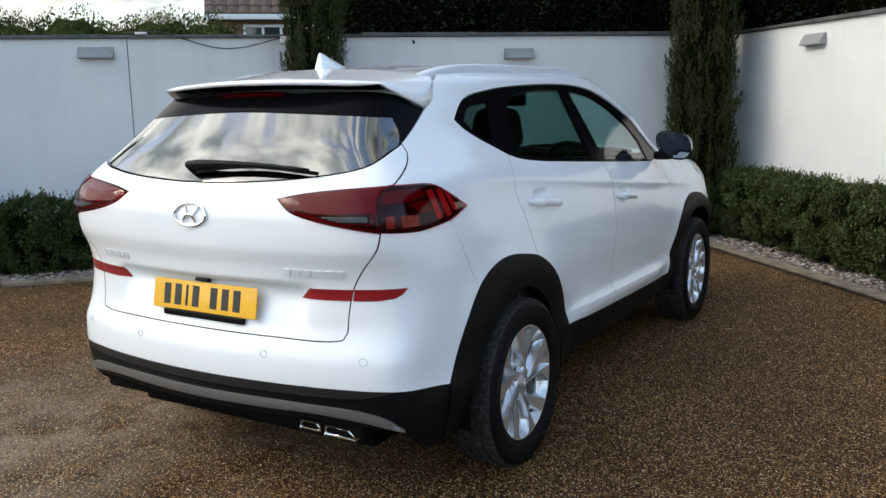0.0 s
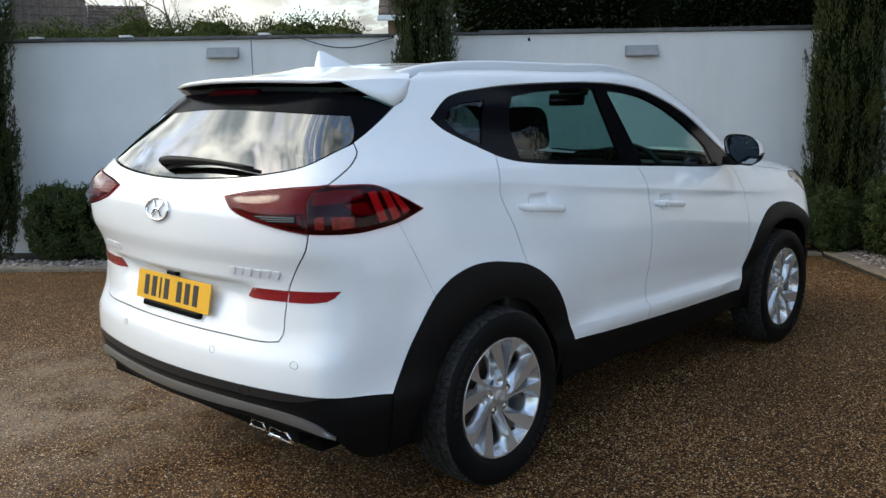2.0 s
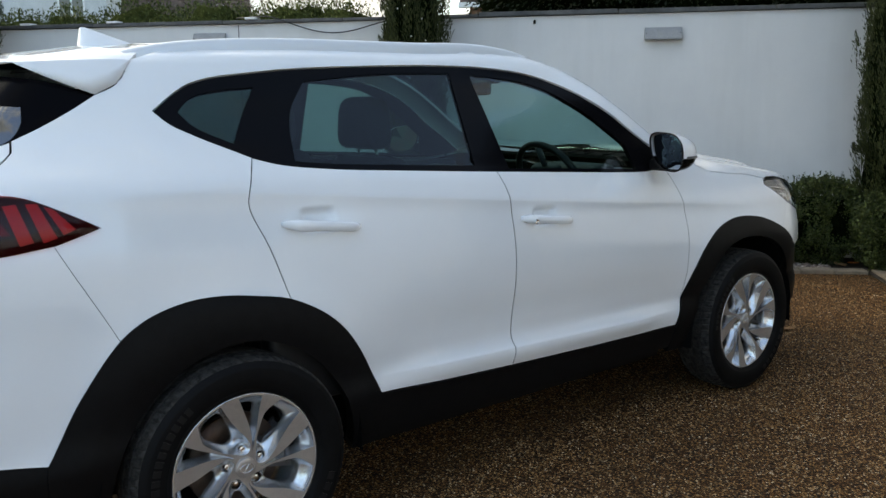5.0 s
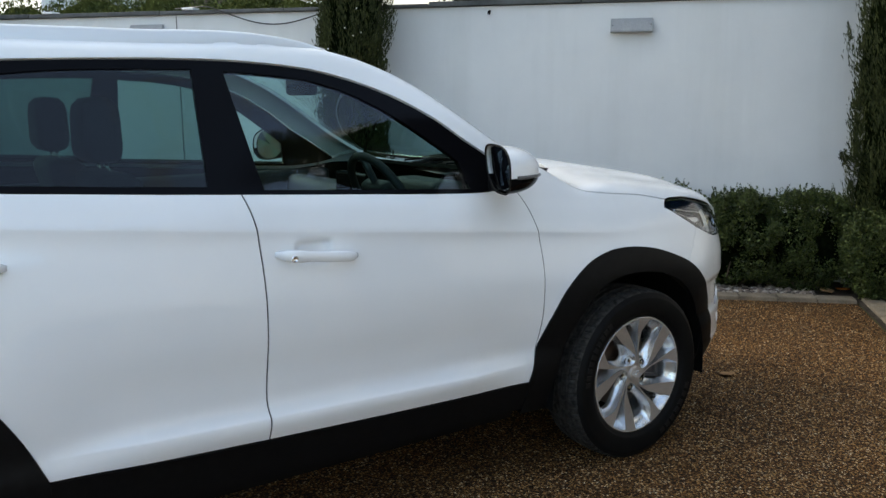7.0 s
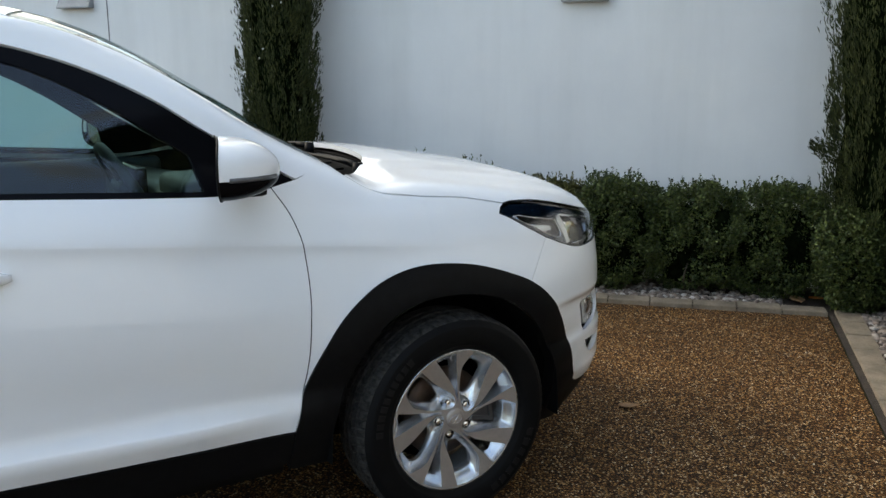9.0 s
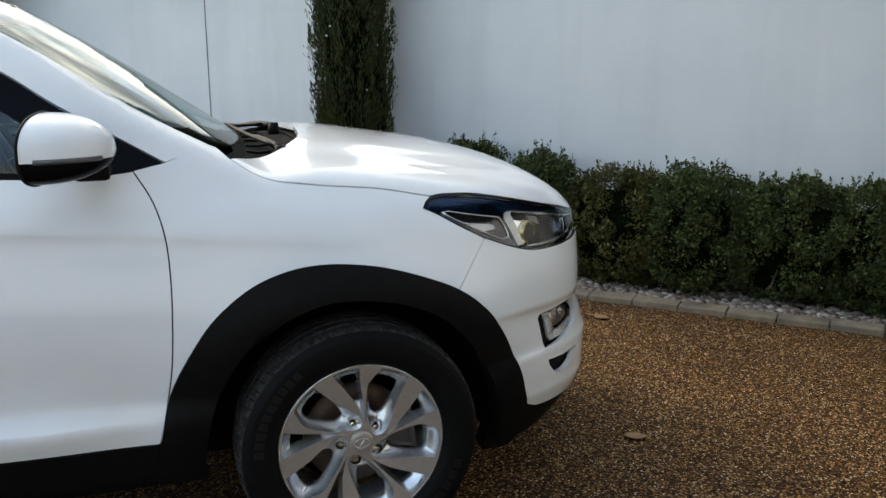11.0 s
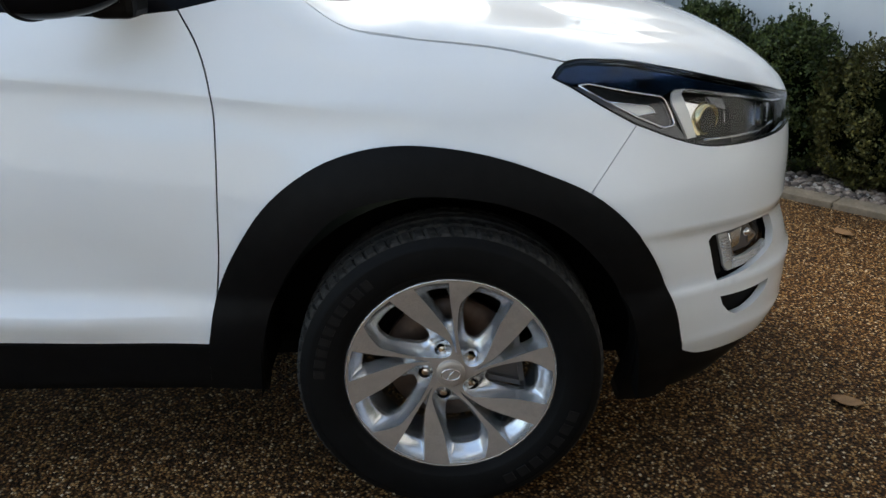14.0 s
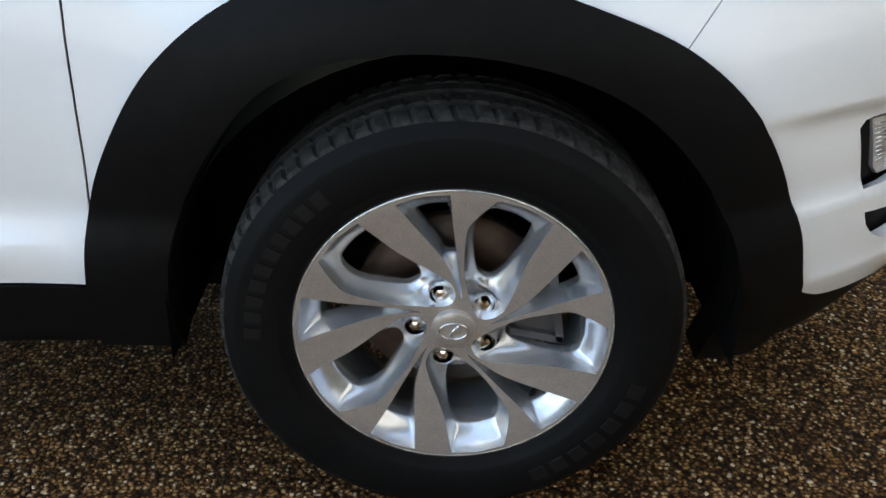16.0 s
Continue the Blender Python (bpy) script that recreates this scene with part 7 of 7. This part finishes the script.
# ---- handles, mirrors, rails ----
def door_handle(c, z, fall, parent, flip, key):
    sgn = -1 if flip else 1
    pts, nr = [], None
    verts, faces = [], []
    n = 13
    for i in range(n):
        t = i / (n - 1)
        y = c + .272 * (t - .5)
        zz = z - fall * (t - .5)
        x0 = float(side_of(np.array([y]), np.array([zz]))[0])
        if abs(t - .5) < .35:
            x0 = max(x0, float(side_of(np.array([c - .12]), np.array([z]))[0]) * .5 + float(side_of(np.array([c + .12]), np.array([z]))[0]) * .5)
        h = .0165 * (1 - .55 * max(0, abs(t - .5) - .38) / .12) * (1.12 if t < .3 else 1.0)
        out = .034 * (1 - (2 * abs(t - .5)) ** 7)
        near = .016 if .10 < t < .90 else -.004
        for k in range(10):
            a = 2 * math.pi * k / 10
            dx = .5 * (out + near) + .5 * (out - near + .004) * math.copysign(abs(math.cos(a)) ** .7, math.cos(a))
            verts.append((sgn * (x0 + dx), y, zz + h * math.copysign(abs(math.sin(a)) ** .7, math.sin(a))))
    for i in range(n - 1):
        for k in range(10):
            q = (i * 10 + k, i * 10 + (k + 1) % 10, (i + 1) * 10 + (k + 1) % 10, (i + 1) * 10 + k)
            faces.append(q[::-1] if not flip else q)
    faces += [tuple(range(10)) if not flip else tuple(reversed(range(10))), tuple(reversed(range((n - 1) * 10, n * 10))) if not flip else tuple(range((n - 1) * 10, n * 10))]
    part("door_handle", mesh_of("door_handle", verts, faces, PAINT, True), None, parent, "white painted door handle")
    if key:
        y, zz = c - .092, z + .003
        x0 = float(side_of(np.array([c - .12]), np.array([z]))[0]) + .034
        v, f = revolve([(0, .0105), (.0025, .0095), (.003, .0075), (.001, .0065), (.001, 0)], 20)
        part("lock", mesh_of("lock", [(sgn * (p + x0), q + y, r + zz) for p, q, r in v], f, CHROME, True), None, parent, "small round key lock")


for k, flip in ((0, False), (1, True)):
    door_handle(1.295, .975, .028, doors_f[k], flip, True)
    door_handle(.322, 1.046, .030, doors_r[k], flip, False)


def door_mirror(flip):
    sgn = -1 if flip else 1
    m = new("door_mirror")
    m.parent = car
    n_u, n_v = 56, 26
    glass_y = 1.925

    def place_at(u, v):
        """u runs round the rim, v from the rim (0) to the front (1)."""
        a = 2 * math.pi * u
        ca, sa = math.cos(a), math.sin(a)
        rx = .108 * (1 + .10 * sa)
        x = .940 + rx * math.copysign(abs(ca) ** .75, ca) - .012 * sa
        z = 1.203 + .078 * math.copysign(abs(sa) ** .8, sa) - .010 * ca
        shrinkage = math.sqrt(max(0.0, 1 - v ** 2.2))
        cx, cz = .925, 1.195
        return (sgn * (cx + (x - cx) * shrinkage), glass_y + .165 * v ** .9 * (1 - .10 * (1 + ca) * (1 - v)) - .035 * ca * (1 - v), cz + (z - cz) * shrinkage)
    verts = [place_at(i / n_u, j / n_v) for j in range(n_v + 1) for i in range(n_u)]
    quads = [(j * n_u + i, j * n_u + (i + 1) % n_u, (j + 1) * n_u + (i + 1) % n_u, (j + 1) * n_u + i) for j in range(n_v) for i in range(n_u)]

    def trimmed(name, keep_up, mat):
        me = mesh_of(name, verts, quads, mat, True)
        bm = bmesh.new()
        bm.from_mesh(me)
        bmesh.ops.remove_doubles(bm, verts=bm.verts[:], dist=.0003)
        bmesh.ops.bisect_plane(bm, geom=bm.verts[:] + bm.edges[:] + bm.faces[:], plane_co=(0, 0, 1.180), plane_no=(0, 0, 1), clear_inner=keep_up, clear_outer=not keep_up)
        bmesh.ops.recalc_face_normals(bm, faces=bm.faces[:])
        if sum(f.normal.y * f.calc_area() for f in bm.faces) < 0:
            bmesh.ops.reverse_faces(bm, faces=bm.faces[:])
        bm.to_mesh(me)
        bm.free()
        smooth(me)
        return me
    part("mirror_cap", trimmed("mirror_cap", True, PAINT), None, m, "white painted mirror cap")
    part("mirror_base", trimmed("mirror_base", False, GLOSS_BLACK), None, m, "black mirror underside")
    rim = [place_at(i / n_u, 0) for i in range(n_u)]
    part("mirror_rim", mesh_of("mirror_rim", *tube(rim + rim[:2], .0035, 6, False), PLASTIC, True), None, m)
    c = Vector((sum(p[0] for p in rim) / n_u, sum(p[1] for p in rim) / n_u + .012, sum(p[2] for p in rim) / n_u))
    gv = [tuple(c)] + [tuple(c + (Vector(p) + Vector((0, .012, 0)) - c) * .93) for p in rim]
    gf = [(0, 1 + i, 1 + (i + 1) % n_u) for i in range(n_u)]
    gf = gf if flip else [q[::-1] for q in gf]
    part("mirror_glass", mesh_of("mirror_glass", gv, gf, MIRROR), None, m, "mirror glass")
    strip = [(p[0] + sgn * .003, p[1], 1.182) for p in [place_at(.97, .15), place_at(.965, .40), place_at(.955, .65), place_at(.945, .85)]]
    part("side_repeater", mesh_of("side_repeater", *tube(strip, .006, 6), LAMP_GREY, True), None, m, "smoked indicator strip")
    arm = frame_box((0, 0, 0), Vector((1, 0, 0)), Vector((0, 1, 0)), (min(sgn * .80, sgn * .90), 1.985, 1.115), (max(sgn * .80, sgn * .90), 2.07, 1.165), .015)
    part("mirror_arm", arm, PLASTIC, m)


door_mirror(False)
door_mirror(True)


def roof_rail(flip):
    sgn = -1 if flip else 1
    verts, faces = [], []
    n = 44
    ts = np.linspace(0, 1, n)
    bases = above(np.stack([.512 + .024 * ts, -.175 + 1.66 * ts], 1))[:, 2]
    for i in range(n):
        t = i / (n - 1)
        y = -.175 + 1.66 * t
        x = .512 + .024 * t
        base = float(bases[i])
        up = .034 * (1 - abs(2 * t - 1) ** 5) + .001
        for dx, dz in ((-.020, -.02), (-.018, up - .004), (-.012, up), (.012, up - .002), (.019, up - .010), (.021, -.02)):
            verts.append((sgn * (x + dx), y, base + dz))
    for i in range(n - 1):
        for k in range(5):
            q = (i * 6 + k, i * 6 + k + 1, (i + 1) * 6 + k + 1, (i + 1) * 6 + k)
            faces.append(q if flip else q[::-1])
    part("roof_rail", mesh_of("roof_rail", verts, faces, RAIL, True), None, car, "satin silver roof rail")


roof_rail(False)
roof_rail(True)

# aerial fin
fin_v, fin_f = [], []
n = 14
for i in range(n):
    t = i / (n - 1)
    for k in range(9):
        h = k / 8
        tip_y = -.128 + .010 * h
        front = .115 - .215 * h ** .85
        y = tip_y + (front - tip_y) * t
        w = .034 * (1 - h) ** .8 * math.sin(math.pi * min(1, .12 + .88 * t) ** .8) + .0025 * (1 - t)
        fin_v += [(w, y, h), (-w, y, h)]
base_z = float(above(np.array([[0.0, 0.0]]))[0, 2])
fin_v = [(x, y, (base_z - .006 - .02 * max(0, -y)) + .068 * h) for x, y, h in fin_v]
for i in range(n - 1):
    for k in range(8):
        a, b = i * 18 + 2 * k, (i + 1) * 18 + 2 * k
        fin_f += [(a, b, b + 2, a + 2), (a + 3, b + 3, b + 1, a + 1)]
for k in range(8):
    fin_f += [(2 * k, 2 * k + 2, 2 * k + 3, 2 * k + 1), ((n - 1) * 18 + 2 * k + 1, (n - 1) * 18 + 2 * k + 3, (n - 1) * 18 + 2 * k + 2, (n - 1) * 18 + 2 * k)]
part("aerial_fin", mesh_of("aerial_fin", fin_v, fin_f, PAINT, True), None, car, "white shark fin aerial")


# ---- rear fittings ----
def all_on_rear(places):
    """Points over the shell for a list of (s, z, lift)."""
    q = np.array(list(places), float)
    p = around(q[:, :2])
    return [Vector(v) for v in p + normals_at(p) * q[:, 2:]]


def on_rear(s, z, lift=0.0):
    return all_on_rear([(s, z, lift)])[0]


# plate: blank bars stand for the characters
plate = new("number_plate")
plate.parent = tailgate
plate.matrix_basis = pose(.004, -.862, .788, 79, 0, 0)
part("plate_board", box_bm((-.26, -.0555, 0), (.26, .0555, .004), .0015, 1), PLATE_YELLOW, plate, "yellow number plate")
x = -.203
for k, w in enumerate((.034, .034, .012, .034, 0, .034, .034, .034)):
    if not w:
        x += .034
        continue
    part("plate_bar", box_bm((x, -.0385, .0042), (x + w, .0395, .0052), .0008, 1), INK, plate)
    x += w + .0225
part("plate_tray", box_bm((-.20, -.080, -.016), (.20, -.056, .006), .006), GLOSS_BLACK, plate, "black plate holder edge")
part("camera_pod", box_bm((-.045, .058, -.012), (.020, .072, .010), .005), GLOSS_BLACK, plate, "black reversing camera pod")


def badge_bars(s_from, s_to, z, h, count, mat, slant):
    for k in range(count):
        a = s_from + (s_to - s_from) * k / count
        b = a + (s_to - s_from) / count * .72
        d = slant * h
        part("badge_bar", sheet("badge_bar", chart_poly([(a, z), (b, z), (b + d, z + h), (a + d, z + h)]), mat, lift=.0045, deep=.004, step=.02, gap=0.0), None, tailgate)


badge_bars(-1.035, -.825, .900, .026, 6, RAIL, .35)
badge_bars(2 * BACK + 1.02, 2 * BACK + .85, .902, .026, 7, RAIL, 0.0)
ring = all_on_rear((BACK + .078 * math.cos(t) , 1.099 + .040 * math.sin(t), .004) for t in np.linspace(0, 2 * math.pi, 40, endpoint=False))
part("emblem_ring", mesh_of("emblem_ring", *tube(ring + ring[:2], .0055, 8, False), CHROME, True), None, tailgate, "chrome oval emblem ring")
for a, b, c in (((-.040, -.026), (-.012, .0), (-.030, .028)), ((.040, .028), (.012, .0), (.030, -.026)), ((-.022, -.006), (0, 0), (.022, .006))):
    pts = [on_rear(BACK + u, 1.099 + v, .004) for u, v in (a, b, c)]
    part("emblem_bar", mesh_of("emblem_bar", *tube(pts, [.004, .0065, .004], 8), CHROME, True), None, tailgate)

for s0 in (-.788, -1.112, 2 * BACK + 1.112, 2 * BACK + .788):
    loop = all_on_rear((s0 + .012 * math.cos(t), .624 + .012 * math.sin(t), .0005) for t in np.linspace(0, 2 * math.pi, 24, endpoint=False))
    part("parking_sensor", mesh_of("parking_sensor", *tube(loop + loop[:2], .0007, 5, False), LAMP_GREY, True), None, rear_bumper, "round parking sensor")
loop = all_on_rear((-.971 + .021 * math.cos(t), .508 + .018 * math.sin(t), .004) for t in np.linspace(0, 2 * math.pi, 28, endpoint=False))
part("tow_cover", mesh_of("tow_cover", *tube(loop + loop[:2], .0012, 5, False), INK, True), None, rear_bumper, "round towing eye cover")

# rear wiper
arm = all_on_rear((-1.487 + .56 * t, 1.250 + .012 * math.sin(math.pi * (t * .9 + .08)) - .004 * t, .030 - .008 * t) for t in np.linspace(0, 1, 12))
wiper = part("rear_wiper", mesh_of("rear_wiper", *tube(arm, [.014, .017, .016, .014, .012, .011, .010, .009, .009, .008, .008, .005], 8), PLASTIC, True), None, tailgate, "black rear wiper arm")
blade = all_on_rear((-1.44 + .54 * t, 1.243 + .020 * math.sin(math.pi * t) - .002, .012) for t in np.linspace(0, 1, 12))
part("wiper_blade", mesh_of("wiper_blade", *tube(blade, .0075, 6), PLASTIC, True), None, wiper)
part("wiper_pivot", mesh_of("wiper_pivot", *tube([on_rear(-1.47, 1.250, -.01), on_rear(-1.47, 1.252, .030)], .017, 12), PLASTIC, True), None, wiper)


def tail_pipe(x0, x1, z0, z1, slant):
    def quad(k, y, dz=0.0):
        return [(x0 + k, y, z0 + k + dz), (x1 - k - slant * 0, y, z0 + k + dz), (x1 - k - slant, y, z1 - k + dz), (x0 + k + .01, y, z1 - k + dz)]
    rings = [quad(0, -.50), quad(0, -.785), quad(-.002, -.800), quad(.004, -.802), quad(.006, -.780), quad(.006, -.60)]
    verts = [p for r in rings for p in r]
    faces = [(i * 4 + k, (i + 1) * 4 + k, (i + 1) * 4 + (k + 1) % 4, i * 4 + (k + 1) % 4) for i in range(5) for k in range(4)]
    me = mesh_of("tail_pipe", verts, faces, CHROME)
    bm = bmesh.new()
    bm.from_mesh(me)
    bmesh.ops.bevel(bm, geom=[e for e in bm.edges if abs(e.verts[0].co.y - e.verts[1].co.y) > .005], offset=.006, segments=3, affect='EDGES')
    bmesh.ops.recalc_face_normals(bm, faces=bm.faces[:])
    bm.to_mesh(me)
    bm.free()
    smooth(me)
    pipe = part("tail_pipe", me, None, car, "chrome trapezoid exhaust tip")
    part("pipe_inside", box_bm((x0 + .012, -.62, z0 + .010), (x1 - .012, -.60, z1 - .010)), DARK, pipe)


tail_pipe(.375, .472, .330, .362, .010)
tail_pipe(.486, .628, .322, .360, .028)
part("silencer", box_bm((.15, -.62, .25), (.62, -.30, .38), .04), DARK, car)
part("rear_valance", box_bm((-.66, -.80, .33), (.66, -.55, .42), .02), DARK, car)

# front wipers in the scuttle: each with its arm, blade and spindle cap
def scuttle(x, y, up):
    return Vector(above(np.array([[x, y]]))[0]) + Vector((0, 0, up))


def front_wiper(x0, y0, x1, y1):
    arm = [scuttle(x0 + (x1 - x0) * t, y0 + (y1 - y0) * t, -.016 + .018 * math.sin(math.pi * (.15 + .75 * t))) for t in np.linspace(0, 1, 9)]
    w = part("front_wiper", mesh_of("front_wiper", *tube(arm, [.013, .012, .011, .010, .009, .008, .007, .006, .005], 8), PLASTIC, True), None, car, "black windscreen wiper arm")
    d = Vector((x1 - x0, y1 - y0, 0)).normalized()
    blade = [scuttle(x1 - d.x * u, y1 - d.y * u - .012, .002) for u in np.linspace(-.16, .34, 9)]
    part("wiper_blade", mesh_of("wiper_blade", *tube(blade, [.004, .006, .007, .007, .007, .007, .007, .006, .004], 6), PLASTIC, True), None, w)
    part("spindle_cap", mesh_of("spindle_cap", *tube([scuttle(x0, y0, -.045), scuttle(x0, y0, .004)], [.022, .017], 14), PLASTIC, True), None, w, "domed wiper spindle cap")


front_wiper(.47, 2.535, .10, 2.462)
front_wiper(-.10, 2.590, -.48, 2.450)
for k in range(9):
    x = .52 - .13 * k
    slat = [scuttle(x, 2.462 - .05 * (x / .6) ** 2 + .075 * t, -.026) for t in (0, .5, 1)]
    part("scuttle_rib", mesh_of("scuttle_rib", *tube(slat, .005, 6), PLASTIC, True), None, car)


# ---- cabin ----
def soft_box(lo, hi, bevel):
    return box_bm(lo, hi, bevel, 3)


def seat(cx, y, back_y):
    s = new("seat")
    s.parent = car
    part("cushion", soft_box((cx - .25, y - .02, .50), (cx + .25, y + .50, .68), .05), SEAT, s, shade=True)
    bm = soft_box((cx - .24, back_y - .07, .60), (cx + .24, back_y + .07, 1.22), .06)
    for v in bm.verts:
        v.co.y -= (v.co.z - .6) * .28
        v.co.x = cx + (v.co.x - cx) * (1 - .22 * max(0, v.co.z - .9) / .32)
    part("backrest", bm, SEAT, s, shade=True)
    bm = soft_box((cx - .135, back_y - .245, 1.245), (cx + .135, back_y - .135, 1.445), .052)
    for v in bm.verts:
        v.co.x = cx + (v.co.x - cx) * (1 - .30 * max(0.0, (v.co.z - 1.30) / .145) ** 2)
    part("headrest", bm, SEAT, s, shade=True)
    for dx in (-.06, .06):
        v, f = tube([(cx + dx, back_y - .165, 1.18), (cx + dx, back_y - .185, 1.27)], .006, 8)
        part("headrest_post", mesh_of("headrest_post", v, f, CHROME, True), None, s)


seat(.37, 1.02, .99)
seat(-.37, 1.02, .99)
bench = new("rear_bench")
bench.parent = car
part("cushion", soft_box((-.62, .15, .50), (.62, .62, .70), .05), SEAT, bench, shade=True)
bm = soft_box((-.64, .02, .62), (.64, .16, 1.16), .05)
for v in bm.verts:
    v.co.y -= (v.co.z - .6) * .25
part("backrest", bm, SEAT, bench, shade=True)
for cx in (-.38, .38):
    part("headrest", soft_box((cx - .13, -.155, 1.17), (cx + .13, -.06, 1.345), .04), SEAT, bench, shade=True)
dash = new("dashboard")
dash.parent = car
bm = soft_box((-.74, 1.91, .70), (.74, 2.28, 1.075), .06)
for v in bm.verts:
    if v.co.z > 1.0:
        v.co.z -= .06 * max(0.0, (v.co.y - 1.95)) / .3
part("dash_top", bm, CABIN, dash, shade=True)
part("instrument_hood", soft_box((.20, 1.93, 1.03), (.55, 2.08, 1.125), .035), CABIN, dash, shade=True)
part("centre_screen", soft_box((-.13, 1.88, .99), (.13, 1.915, 1.13), .012), GLOSS_BLACK, dash)
part("console", soft_box((-.12, 1.0, .45), (.12, 1.95, .80), .04), CABIN, dash, shade=True)
wheel_ring = []
mt = Matrix.Translation((.37, 1.82, 1.06)) @ Matrix.Rotation(radians(-62), 4, 'X')
for i in range(40):
    t = 2 * math.pi * i / 40
    wheel_ring.append(mt @ Vector((.185 * math.cos(t), .185 * math.sin(t), 0)))
steer = part("steering_wheel", mesh_of("steering_wheel", *tube(wheel_ring + wheel_ring[:2], .016, 8, False), CABIN, True), None, car, "dark leather steering wheel")
hub = soft_box((-.085, -.075, -.03), (.085, .065, .03), .025)
hub.transform(mt)
part("airbag_pad", hub, CABIN, steer, shade=True)
for a, b in (((-.18, .01, 0), (-.05, 0, 0)), ((.18, .01, 0), (.05, 0, 0)), ((0, -.18, 0), (0, -.05, 0))):
    v, f = tube([mt @ Vector(a), mt @ Vector(b)], .014, 8)
    part("spoke", mesh_of("spoke", v, f, LAMP_GREY, True), None, steer)
part("interior_mirror", soft_box((-.12, 1.655, 1.445), (.12, 1.69, 1.515), .02), GLOSS_BLACK, car, shade=True)
part("sensor_housing", soft_box((-.07, 1.68, 1.50), (.07, 1.80, 1.565), .02), GLOSS_BLACK, car, shade=True)
liner_o = outline([(.50, -.25), (.52, 1.42)], [(.52, 1.42), (0, 1.50), (-.52, 1.42)], [(-.52, 1.42), (-.50, -.25)], [(-.50, -.25), (.50, -.25)])
part("headliner", sheet("headliner", liner_o, HEADLINER, chart=above, lift=-.030, deep=.004, step=.1), None, car)
for x in (-1, 1):
    trim = soft_box((.70 * 1.0, .15, .45), (.79, 2.15, 1.09), .03)
    if x < 0:
        for v in trim.verts:
            v.co.x *= -1
        bmesh.ops.reverse_faces(trim, faces=trim.faces[:])
    part("door_trim", trim, CABIN, car, shade=True)
part("cabin_floor", box_bm((-.70, -.30, .30), (.70, 2.2, .40), .02), CABIN, car)
part("boot_cover", box_bm((-.62, -.62, 1.02), (.62, -.05, 1.05), .01), CABIN, car)
